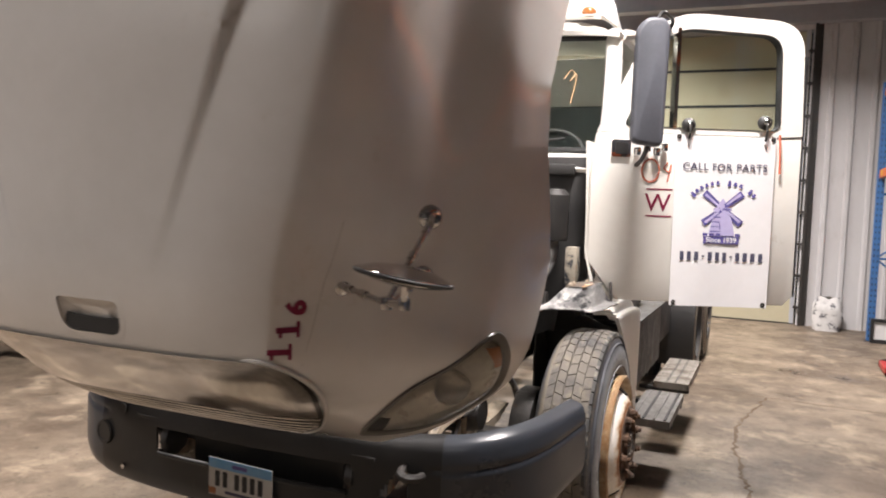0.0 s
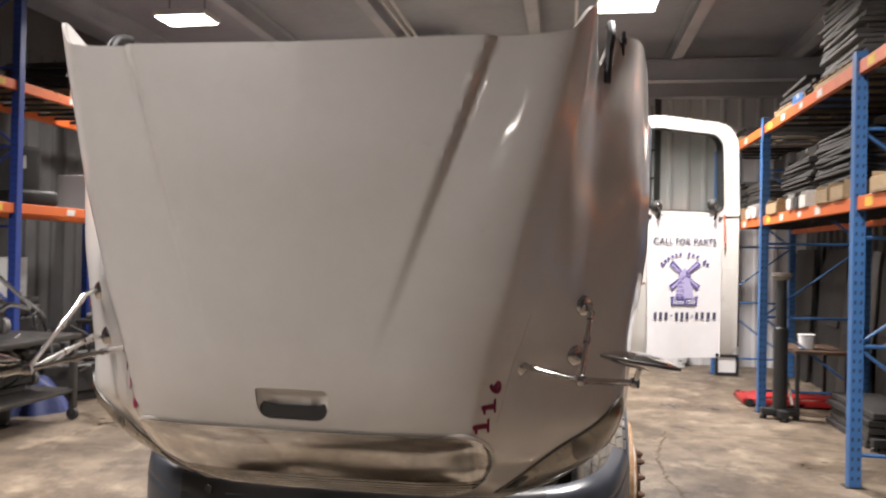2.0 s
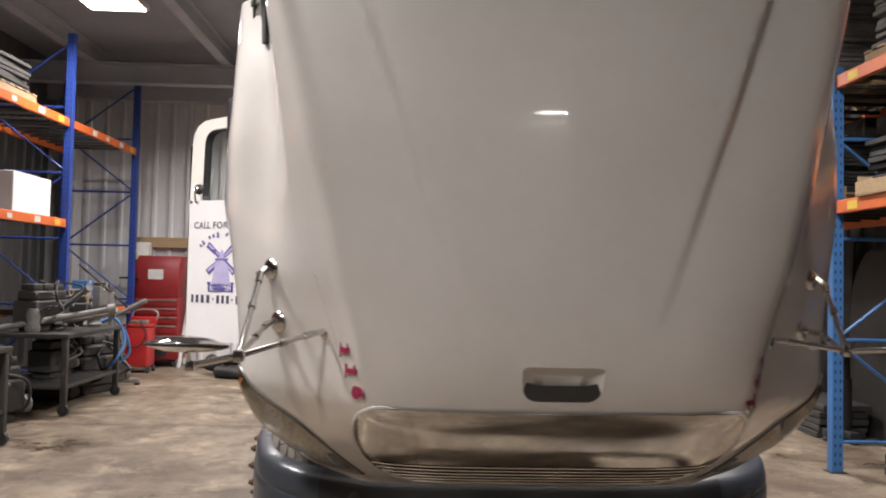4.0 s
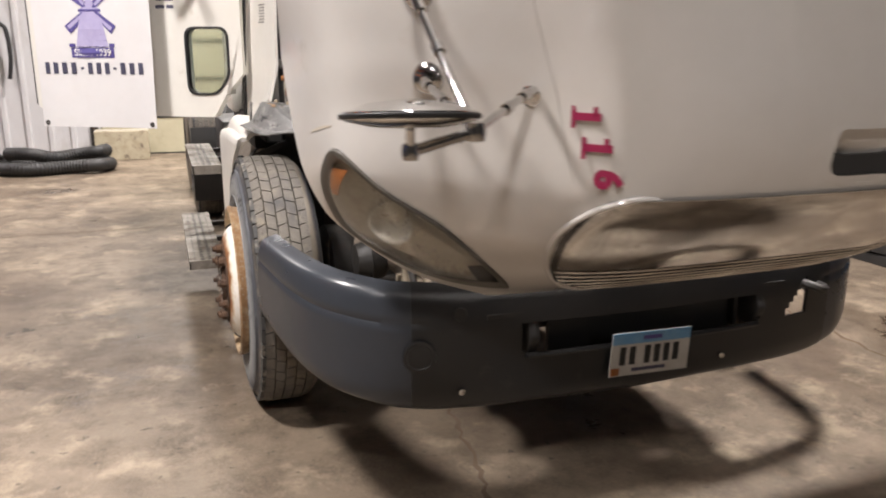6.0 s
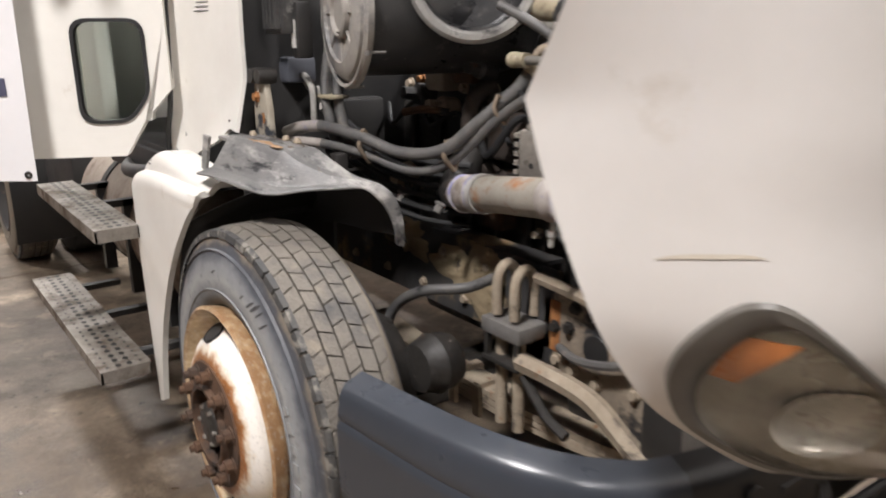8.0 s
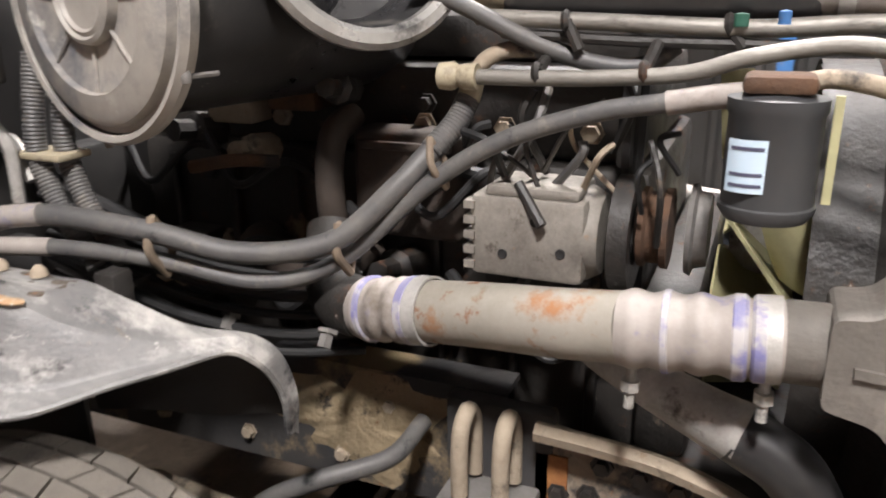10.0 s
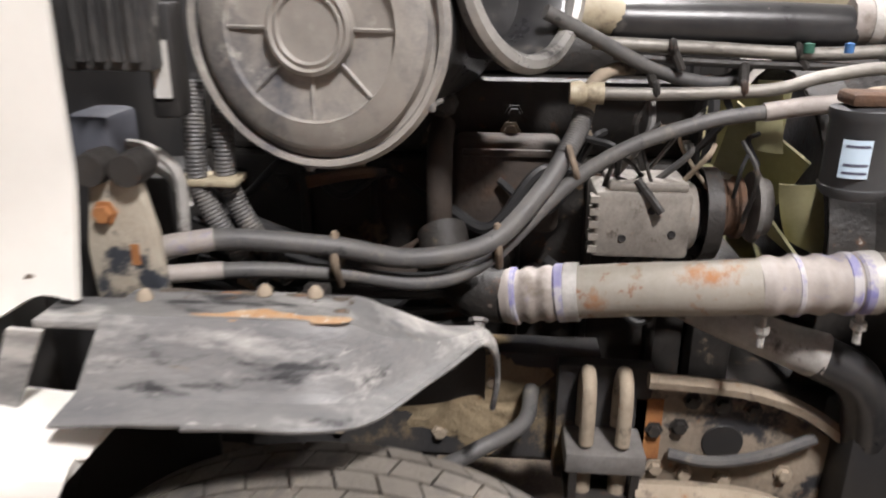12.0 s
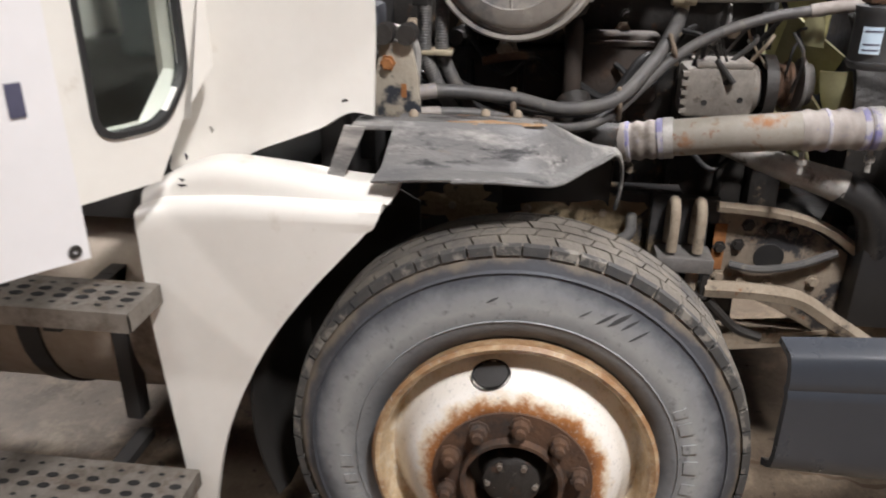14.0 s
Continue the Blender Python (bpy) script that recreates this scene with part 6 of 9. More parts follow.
# ---- open doors with banners ----
def door_side(hinge, d, k, peep):
    """An open door: hinge is the point on its plane that the banner's inner corner hangs at, d its way outwards, k the side of its outer face."""
    m = axes((hinge[0], hinge[1], 0), (d[0], d[1], 0), (0, 0, 1)) @ pose(0, 0, -k * 0.02)
    back = -k * 0.07
    o = [(-.27, 1.15), (.61, 1.15), (.66, 1.2), (.66, 2.03), (-.40, 2.03), (-.43, 1.80), (-.43, 1.36)]
    if peep:
        # lower panel in pieces round the small window
        w0, w1, z0, z1 = -.36, -.15, 1.262, 1.575
        dr = part("door", join(prism([(w1, 1.15), (.61, 1.15), (.66, 1.2), (.66, 2.03), (w1, 2.03)], m, back), prism([(-.43, z1), (w1, z1), (w1, 2.03), (-.40, 2.03), (-.43, 1.8)], m, back),
                  prism([(-.27, 1.15), (w1, 1.15), (w1, z0), (-.34, z0)], m, back), prism([(-.43, 1.36), (-.34, z0), (w0, z0), (w0, z1), (-.43, z1)], m, back)), M_WHITE, truck, "white passenger door standing open", smooth=False)
        oo = rounded([(w0 - .006, z0 + .085), (w0 + .062, z0 - .006), (w1 + .006, z0 - .006), (w1 + .006, z1 + .006), (w0 - .006, z1 + .006)], [.035, .045, .055, .055, .055], 7)
        ii = rounded([(w0 + .005, z0 + .09), (w0 + .067, z0 + .005), (w1 - .005, z0 + .005), (w1 - .005, z1 - .005), (w0 + .005, z1 - .005)], [.035, .045, .05, .05, .05], 7)
        peepw = part("peep_window", ring(oo, ii, m @ pose(0, 0, k * 0.006), -k * 0.03), M_TRIM, dr, "small lower window in black rubber")
        for x, z, dx, dz in ((w0, z0, .075, .095), (w1, z0, -.026, .026), (w1, z1, -.026, -.026), (w0, z1, .026, -.026)):
            part("corner_fill", prism([(x, z), (x + dx, z), (x, z + dz)], m, back), M_WHITE, dr, smooth=False)
        pane = part("peep_glass", prism(ii, m @ pose(0, 0, -k * 0.012), -k * 0.005), M_PEEP, dr, "smeared greenish pane")
        pane.visible_shadow = False
    else:
        dr = part("door", prism(o, m, back, 0.008), M_WHITE, truck, "white driver door standing open")
    oo = rounded([(-.40, 2.03), (.66, 2.03), (.64, 2.62), (-.10, 2.66)], [.02, .02, .16, .22], 8)
    ii = rounded([(-.27, 2.06), (.545, 2.06), (.53, 2.55), (-.06, 2.58)], [.04, .05, .10, .16], 8)
    part("window_frame", ring(oo, ii, m, back), M_WHITE, dr, "white window frame")
    part("window_rubber", ring([(x, z) for x, z in ii], [(x * 0.985 + 0.003, z * 0.99 + 0.023) for x, z in ii], m @ pose(0, 0, k * 0.003), back), M_TRIM, dr)
    g = part("window_glass", prism(ii, m @ pose(0, 0, back * 0.5), -k * 0.005), M_GLASS, dr, "greenish window glass")
    g.visible_shadow = False
    part("vent_bar", prism([(-.015, 2.06), (.005, 2.06), (.005, 2.575), (-.015, 2.575)], m @ pose(0, 0, k * 0.004), back * 1.1), M_CHROME, dr, "bright vent-window bar", smooth=False)
    part("door_edge", prism([(.66, 1.2), (.668, 1.2), (.668, 2.45), (.66, 2.45)], m @ pose(0, 0, -k * 0.002), back * 0.9), M_TRIM, dr, "black edge seal", smooth=False)
    part("belt_line", prism([(.50, 2.020), (.66, 2.030), (.66, 2.036), (.50, 2.026)], m @ pose(0, 0, k * 0.001), k * 0.002), M_TRIM, dr, smooth=False)
    # latch, hinge and mirror arm
    hx = -0.33
    part("door_grip", join(prism(rounded([(hx, 1.90), (hx + .10, 1.90), (hx + .10, 1.99), (hx, 1.99)], .015), m @ pose(0, 0, k * 0.001), k * 0.012), ), M_CHROME, dr, "bright latch recess")
    part("grip_inset", prism(rounded([(hx + .02, 1.915), (hx + .085, 1.915), (hx + .085, 1.975), (hx + .02, 1.975)], .01), m @ pose(0, 0, k * 0.013), k * 0.002), M_BLACK, dr)
    P = lambda a, z, q: tuple(m @ Vector((a, z, k * q)))
    if peep:
        for za, zb in ((2.20, 2.70), (1.97, 2.17)):
            part("mirror_shell", prism(rounded([(-.02, za), (.14, za), (.14, zb), (-.02, zb)], .045), m @ pose(0, 0, k * 0.18), k * 0.07, 0.02, 3), M_BLACK, dr, "black moulded mirror housing")
        part("mirror_loop", tube([P(-.04, 2.72, .21), P(-.06, 2.5, .24), P(-.07, 2.1, .24), P(-.08, 1.90, .22), P(-.12, 1.84, .15), P(-.22, 1.78, .02)], 0.014, 8), M_TRIM, dr, "black mirror loop")
    else:
        part("mirror_shell", prism(rounded([(-.300, 1.95), (-.145, 1.93), (-.135, 2.51), (-.165, 2.55), (-.255, 2.55), (-.295, 2.49)], .04), m @ pose(0, 0, k * 0.24), k * 0.075, 0.02, 3), M_MIRRORBACK, dr, "tall blue-grey mirror housing")
    part("mirror_bracket", tube([P(-.20, 1.97, .26), P(-.21, 1.92, .25), P(-.20, 1.88, .12), P(-.20, 1.86, .02)], 0.012, 8), M_TRIM, dr, "black mirror bracket")
    part("mirror_bracket", tube([P(-.20, 2.53, .26), P(-.15, 2.60, .2), P(-.06, 2.60, .05), P(-.06, 2.56, .0)], 0.010, 8), M_TRIM, dr, "black mirror bracket")
    part("mirror_clamp", join(*[lathe([(0, -.02), (.018, -.02), (.02, 0), (.018, .02), (0, .02)], Matrix.Translation(P(a, z, .03)), 10) for a, z in ((-.20, 1.93), (-.15, 1.95), (-.10, 1.93), (-.06, 1.955))]), M_CHROME, dr, "bright mirror clamps")
    return m, dr




def banner(m, k, x0, x1, z0, z1, lab, wave):
    """A vinyl banner on an open door, clipped along its top edge."""
    w, h = x1 - x0, z1 - z0
    q = w / 0.52

    def f(u, v):
        bulge = 0.012 + 0.006 * math.sin(u * 7 + wave) * (1 - v) + 0.004 * math.sin(u * 13 + v * 5 + wave)
        sag = 0.010 * math.sin(u * math.pi) * v ** 6
        return m @ Vector((x0 + w * u + 0.012 * (1 - v) * (0.5 - u), z0 + h * v - sag, k * (0.008 + bulge)))

    base = f(0.5, 0.0)
    b = thing("banner", tuple(base), lab, "banner", "banners")
    part("cloth", sheet(f, 20, 30, 0.0016), M_BANNER, b, "white vinyl sheet")

    def by_word(bm, gap):
        """Cut lettering apart at the gaps between its words."""
        todo, runs = set(bm.verts), []
        while todo:
            stack, island = [todo.pop()], []
            while stack:
                v = stack.pop()
                island.append(v)
                for e in v.link_edges:
                    o = e.other_vert(v)
                    if o in todo:
                        todo.remove(o)
                        stack.append(o)
            runs.append((min(v.co.x for v in island), max(v.co.x for v in island), island))
        runs.sort(key=lambda r: r[0])
        words, edge = [], None
        for x_lo, x_hi, island in runs:
            if edge is None or x_lo - edge > gap:
                words.append([])
            words[-1] += island
            edge = x_hi if edge is None else max(edge, x_hi)
        out = []
        for group in words:
            piece, copy = bmesh.new(), {}
            for v in group:
                copy[v] = piece.verts.new(v.co)
            for face in {fc for v in group for fc in v.link_faces}:
                piece.faces.new([copy[v] for v in face.verts])
            out.append(piece)
        return out

    def ink(name, bm, material, label):
        for vert in bm.verts:
            u, v = (vert.co.x - x0) / w, (vert.co.y - z0) / h
            lift = vert.co.z
            p = f(min(1, max(0, u)), min(1, max(0, v)))
            vert.co = p + (m.to_3x3() @ Vector((0, 0, k))) * (0.0045 + lift)
        part(name, bm, material, b, label, smooth=False)

    flip = Matrix.Diagonal((k, 1, 1, 1))
    cx = (x0 + x1) / 2
    zt = z0 + h * 0.815
    for piece in by_word(lettering("CALL FOR PARTS", 0.054 * q, Matrix.Translation((cx, zt, 0)) @ flip, 0.0005, 1.0, 1.08, 0.0004 * q), 0.013 * q):
        ink("printed_word", piece, M_INKGREY, "dark printed word")
    # windmill mark
    zc = z0 + h * 0.545
    sc = q * 0.95

    def poly(points, material, label="violet printed windmill shape"):
        bm = bmesh.new()
        bm.faces.new([bm.verts.new((cx + a * sc, zc + c * sc, 0.0)) for a, c in points])
        bmesh.ops.subdivide_edges(bm, edges=bm.edges[:], cuts=1)
        ink("windmill_shape", bm, material, label)

    poly([(-.075, -.12), (.075, -.12), (.045, .02), (-.045, .02)], M_INKPALE, "pale violet tower")
    for r in range(5):
        z = -.10 + r * .026
        ww = .072 - (z + .12) * .21
        poly([(-ww, z), (-.004, z), (-.004, z + .006), (-ww, z + .006)], M_INKBLUE)
        poly([(.004, z), (ww, z), (ww, z + .006), (.004, z + .006)], M_INKBLUE)
    poly([(-.05, .02), (.05, .02), (0, .085)], M_INKPALE, "pale violet cap")
    poly([(-.052, .02), (.052, .02), (.05, .03), (-.05, .03)], M_INKBLUE)
    poly([(-.014, -.085), (.014, -.085), (.014, -.05), (-.014, -.05)], M_INKBLUE)
    for a in (38, 142, 218, 322):
        ca, sa = math.cos(radians(a)), math.sin(radians(a))
        pts = [(.012, -.012), (.135, -.020), (.135, .020), (.012, .012)]
        poly([(x * ca - y * sa, .03 + x * sa + y * ca) for x, y in pts], M_INKBLUE, "violet sail")
        pts = [(.03, -.003), (.125, -.004), (.125, .012), (.03, .008)]
        bm = bmesh.new()
        bm.faces.new([bm.verts.new((cx + (x * ca - y * sa) * sc, zc + (.03 + x * sa + y * ca) * sc, 0.0006)) for x, y in pts])
        ink("windmill_shape", bm, M_INKPALE, "pale violet sail cloth")
    poly([(-.10, -.165), (.10, -.165), (.10, -.125), (-.10, -.125)], M_INKBLUE, "solid violet name band")
    words = lettering("Since 1939", 0.040 * sc, Matrix.Translation((cx, zc - 0.145 * sc, 0.003)) @ flip, 0.0003, 1.0, 1.0, 0.0008 * q)
    for piece in by_word(words, 0.008 * q):
        ink("printed_word", piece, M_BANNER, "white printed word")
    for i in range(6):
        a = -.105 + i * .037
        poly([(a, -.122), (a + .026, -.122), (a + .026, -.108), (a, -.108)], M_INKBLUE)
    # arched name as plain strokes
    for i in range(13):
        if i in (6, 10):
            continue
        a = radians(148 - i * 9.6)
        c = (math.cos(a) * .20, math.sin(a) * .15 + .025)
        t = (-math.sin(a) * .20, math.cos(a) * .15)
        n = math.hypot(*t)
        t = (t[0] / n, t[1] / n)
        hgt = .020 if i in (0, 7, 11) else .013
        poly([(c[0] - t[0] * .010 + t[1] * -hgt, c[1] - t[1] * .010 - t[0] * -hgt), (c[0] + t[0] * .010 + t[1] * -hgt, c[1] + t[1] * .010 - t[0] * -hgt),
              (c[0] + t[0] * .006 + t[1] * hgt * .6, c[1] + t[1] * .006 - t[0] * hgt * .6), (c[0] - t[0] * .006 + t[1] * hgt * .6, c[1] - t[1] * .006 - t[0] * hgt * .6)], M_INKBLUE, "violet arched stroke")
    # number as plain bars
    zp = z0 + h * 0.295
    x = cx - 0.215 * q
    for i in range(12):
        ww = 0.021 if i not in (3, 7) else 0.014
        hh = 0.022 if i not in (3, 7) else 0.004
        bm = bmesh.new()
        bm.faces.new([bm.verts.new((x + a * q, zp + c * q, 0.0)) for a, c in ((0, -hh), (ww, -hh), (ww, hh), (0, hh))])
        ink("number_bar", bm, M_INKGREY, "dark printed bar")
        x += (ww + 0.018) * q
    for u, v in ((0.03, 0.985), (0.97, 0.985), (0.04, 0.02), (0.96, 0.02)):
        p = f(u, v)
        n = m.to_3x3() @ Vector((0, 0, k))
        part("eyelet", lathe([(0.012, 0.0), (0.011, 0.003), (0.005, 0.003), (0.004, 0.0)], along(p + n * 0.003, p + n * 0.01), 14), M_IRON, b, "dark eyelet")
    for u, dz in ((0.12, 0.05), (0.88, 0.075)):
        p = f(u, 1.0)
        n = m.to_3x3() @ Vector((0, 0, k))
        cc = p + Vector((0, 0, dz))
        cup = thing("suction_clip", tuple(cc), "black suction clip holding the banner on the door window", "clip", "suction clips")
        part("cup", lathe([(0.036, -0.016), (0.038, -0.008), (0.033, 0.008), (0.02, 0.022), (0.0, 0.026)], along(cc, cc + n), 18), M_BLACK, cup)
        part("hook", tube([cc + n * 0.02, cc + n * 0.03 + Vector((0, 0, -0.03)), cc + n * 0.022 + Vector((0, 0, -dz - 0.005)), cc + n * 0.012 + Vector((0, 0, -dz - 0.02))], 0.006, 6), M_BLACK, cup)
        part("clip_ring", lathe([(0.014, 0.0), (0.018, 0.003), (0.014, 0.006)], along(cc + n * 0.024, cc + n), 14), M_CHROME, cup)


ml, door_l = door_side((1.352, 0.506), (0.921, 0.390), 1, False)
mr, door_r = door_side((-1.462, 0.855), (-0.89, 0.455), -1, True)
mr_banner = axes((-1.462, 0.775, 0), (-0.857, 0.515, 0), (0, 0, 1))
banner(ml, 1, 0.0, 0.52, 1.135, 2.03, "white vinyl banner with a violet windmill hung on the driver door", 0.4)
banner(mr_banner, -1, 0.0, 0.63, 1.10, 2.06, "white vinyl banner with a violet windmill hung on the passenger door", 1.9)
part("door_letter", lettering("W", 0.13, ml @ pose(-0.075, 1.665, 0.002), 0.001), M_MAGENTA, door_l, "dark red painted letter", smooth=False)
part("letter_rule", prism([(-.135, 1.595), (0, 1.595), (0, 1.603), (-.135, 1.603)], ml, 0.002), M_MAGENTA, door_l, smooth=False)
part("letter_rule", prism([(-.135, 1.735), (0, 1.735), (0, 1.743), (-.135, 1.743)], ml, 0.002), M_MAGENTA, door_l, smooth=False)
part("chalk_ring", tube([tuple(ml @ Vector((-.12 + 0.045 * math.cos(a), 1.835 + 0.06 * math.sin(a), 0.002))) for a in [2 * math.pi * k / 20 for k in range(20)]], 0.005, 6, straight=True, closed=True), M_REDCHALK, door_l, "red grease-pencil mark")
part("chalk_ring", tube([tuple(ml @ Vector(q)) for q in ((-.03, 1.88, .002), (-.05, 1.85, .002), (-.02, 1.83, .002), (-.015, 1.87, .002), (-.03, 1.78, .002))], 0.004, 6), M_REDCHALK, door_l, "red grease-pencil mark")
part("red_tie", tube([tuple(ml @ Vector(q)) for q in ((.535, 2.04, .02), (.54, 1.95, .022), (.545, 1.84, .02))], 0.006, 6), M_REDCHALK, door_l, "red cord on the door")
for i, (a, w) in enumerate(((-.10, .05), (-.045, .03), (-.10, .035), (-.055, .045))):
    z = 1.70 if i < 2 else 1.665
    part("name_bar", prism([(a, z), (a + w, z), (a + w, z + .016), (a, z + .016)], mr @ pose(0, 0, -0.001), -0.001), M_INKGREY, door_r, "small dark printed bar", smooth=False)


# ---- tanks and steps ----
def step(s, x0, x1, y0, y1, z, ribbed_top=False):
    mt = M_STEELD if ribbed_top else M_STEEL
    st = part("step", side_box(s, x0, x1, y0, y1, z - 0.006, z), mt, truck, "dark ribbed step" if ribbed_top else "worn perforated steel step", smooth=False)
    for xa, xb, ya, yb in ((x1 - 0.008, x1, y0, y1), (x0, x0 + 0.006, y0, y1), (x0, x1, y0, y0 + 0.006), (x0, x1, y1 - 0.006, y1)):
        part("step_edge", side_box(s, xa, xb, ya, yb, z - 0.045, z - 0.006), mt, st, smooth=False)
    if ribbed_top:
        for k in range(4):
            xx = x0 + 0.03 + k * (x1 - x0 - 0.06) / 3
            part("step_rib", side_box(s, xx - 0.008, xx + 0.008, y0 + 0.01, y1 - 0.01, z, z + 0.008, 0.003), M_BLACK if k % 2 else mt, st)
        return st
    nx, ny = 4, int((y1 - y0) / 0.05)
    bm = bmesh.new()
    for i in range(nx):
        for j in range(ny):
            xx = x0 + 0.03 + i * (x1 - x0 - 0.06) / (nx - 1)
            yy = y0 + 0.03 + j * (y1 - y0 - 0.06) / (ny - 1)
            add(bm, lathe([(0.0125 if i in (1, 2) else 0.0065, 0.0015), (0, 0.0012)], Matrix.Translation((s * xx, yy, z)) @ Matrix.Diagonal((0.8, 1.25, 1, 1)), 10))
    tagged(part("step_hole", bm, M_BLACK, st, "dark punched holes", smooth=False), kind="stuff")
    return st


for sd in (-1, 1):
    tm = axes((sd * 0.76, 0.88, 0.70), (0, 0, 1), (sd, 0, 0))
    dirn = (tm.to_3x3() @ Vector((0, 0, 1))).y
    prof = [(0, -0.03), (0.2, -0.022), (0.285, 0.0), (0.30, 0.02), (0.30, 1.5), (0.285, 1.53), (0, 1.55)]
    if dirn < 0:
        prof = [(r, -h) for r, h in prof]
    if sd > 0:
        prof = [(r * 0.8, h) for r, h in prof]
    tank = part("fuel_tank", lathe(prof, tm, 40), M_TANK, truck, "dirty round aluminium tank")
    for yy in (1.25, 2.0) if sd < 0 else ():
        part("tank_strap", lathe([(0.301, -0.03), (0.308, -0.03), (0.308, 0.03), (0.301, 0.03)], axes((sd * 0.76, yy, 0.70), (0, 0, 1), (sd, 0, 0)), 40), M_BLACK, tank, "black tank strap")
    if sd < 0:
        step(sd, 1.19, 1.335, 0.80, 1.82, 0.905)
        step(sd, 1.215, 1.385, 0.76, 2.05, 0.42)
    else:
        step(sd, 1.12, 1.36, 0.85, 1.60, 0.42, True)
        step(sd, 1.12, 1.36, 1.90, 2.85, 0.42)
    for yy in (1.0, 1.5, 1.95):
        part("step_bracket", join(side_box(sd, 1.02, 1.07, yy - 0.02, yy + 0.02, 0.44, 0.86), side_box(sd, 1.02, 1.36, yy - 0.02, yy + 0.02, 0.35, 0.376), side_box(sd, 0.95, 1.30 if sd < 0 else 1.08, yy - 0.02, yy + 0.02, 0.83, 0.859)), M_BLACK, truck, "black step bracket", smooth=False)
    part("mud_guard", sheet(lambda u, v, sd=sd: Vector((sd * (0.62 + 0.62 * v), 4.15 + 0.62 * math.cos(radians(150 + 60 * u)), 0.53 + 0.62 * math.sin(radians(150 + 60 * u)))), 8, 4, 0.01), M_BLACK, truck, "black mud guard")
    if sd > 0:
        part("battery_box", join(side_box(sd, 0.62, 1.10, 0.90, 2.3, 0.50, 0.93, 0.02), side_box(sd, 0.60, 1.13, 0.88, 2.32, 0.93, 0.95, 0.006)), M_IRON, truck, "dark dusty battery box")
    part("chassis_box", side_box(sd, 0.5, 1.05, 2.55, 3.35, 0.55, 0.98, 0.02), M_BLACK, truck, "black chassis box")
part("fifth_wheel", join(box(-0.45, 0.45, 4.4, 5.2, 0.98, 1.05, 0.03), box(-0.4, 0.4, 4.55, 5.05, 0.92, 0.98)), M_IRON, truck, "greasy fifth-wheel plate")
part("air_lines", join(tube([(0.85, 1.0, 1.06), (0.95, 1.3, 1.02), (1.0, 1.5, 0.95), (0.98, 1.6, 0.7)], 0.012, 8)), M_RED, truck, "red air line")
part("side_hose", tube([(-0.95, 0.9, 1.04), (-1.0, 1.1, 1.02), (-1.05, 1.4, 1.0), (-0.9, 1.7, 1.02)], 0.03, 10), M_HOSE, truck, "dusty hose over the tank")


# ---- engine bay ----
M_GREEN = surf("green_plastic", (0.03, 0.11, 0.075), (0.02, 0.08, 0.055), 9, 0.45)
M_COOLER = surf("dusty_grey_casting", (0.17, 0.155, 0.137), (0.11, 0.10, 0.088), 6, 0.5, 0.75, bump=0.2, bscale=90, stains=(((0.28, 0.255, 0.225), 5, 0.58, 0.74, 0.85), ((0.05, 0.046, 0.042), 9, 0.6, 0.7, 0.6)))
M_BRACKET = surf("chalky_corroded_steel", (0.42, 0.38, 0.31), (0.30, 0.26, 0.20), 10, 0.75, 0.9, bump=0.25, bscale=90,
                 stains=(((0.03, 0.035, 0.045), 11, 0.52, 0.60, 0.7), ((0.32, 0.13, 0.04), 16, 0.64, 0.72, 0.9)))
M_LIP = surf("worn_bright_lip", (0.46, 0.45, 0.43), (0.30, 0.29, 0.27), 9, 0.2, 0.4, metal=0.4, stains=(((0.05, 0.05, 0.052), 9, 0.58, 0.7, 0.4),))
# air cleaner with its ribbed lid
ac = Vector((-0.775, 0.075, 1.585))
ac_axis = Vector((1.0, -0.22, 0.0)).normalized()
am = axes(ac, tuple(Vector((0.22, 1.0, 0.0))), (0, 0, 1))
if (am.to_3x3() @ Vector((0, 0, 1))).dot(ac_axis) > 0:
    am = am @ Matrix.Diagonal((-1, 1, -1, 1))
cleaner = part("air_cleaner", lathe([(0.0, -0.58), (0.13, -0.57), (0.165, -0.54), (0.172, -0.50), (0.172, -0.03), (0.185, -0.025), (0.19, -0.005)], am, 48), M_FILTERBODY, truck, "large round air cleaner with a black body")
lid = part("filter_lid", lathe([(0.192, -0.03), (0.203, -0.024), (0.206, -0.008), (0.200, 0.002), (0.192, 0.0), (0.189, -0.010), (0.180, -0.010), (0.176, 0.004), (0.166, 0.010), (0.138, 0.012), (0.1335, 0.0135), (0.131, 0.004), (0.105, 0.0), (0.068, -0.002), (0.066, 0.012), (0.060, 0.015), (0.056, 0.010), (0.050, 0.013), (0.046, 0.008), (0.02, 0.006), (0, 0.010)], am, 64), M_GREYLID, cleaner, "dusty grey lid with raised rings")
for k in range(8):
    a = 2 * math.pi * k / 8 + (math.pi / 2)
    p0, p1 = am @ Vector((0.066 * math.cos(a), 0.066 * math.sin(a), 0.001)), am @ Vector((0.131 * math.cos(a), 0.131 * math.sin(a), 0.004))
    part("lid_rib", tube([p0, p1], 0.0032, 6, straight=True), M_GREYLID, lid)
for a in (200, 265, 330):
    p = am @ Vector((0.204 * math.cos(radians(a)), 0.204 * math.sin(radians(a)), -0.012))
    part("lid_latch", join(lathe([(0, -0.008), (0.006, -0.008), (0.008, 0), (0.006, 0.008), (0, 0.008)], Matrix.Translation(p), 10), rod(p, p + am.to_3x3() @ Vector((0.0, 0.0, -0.05)), 0.004, 6)), M_STEELD, cleaner, "small wire latch")
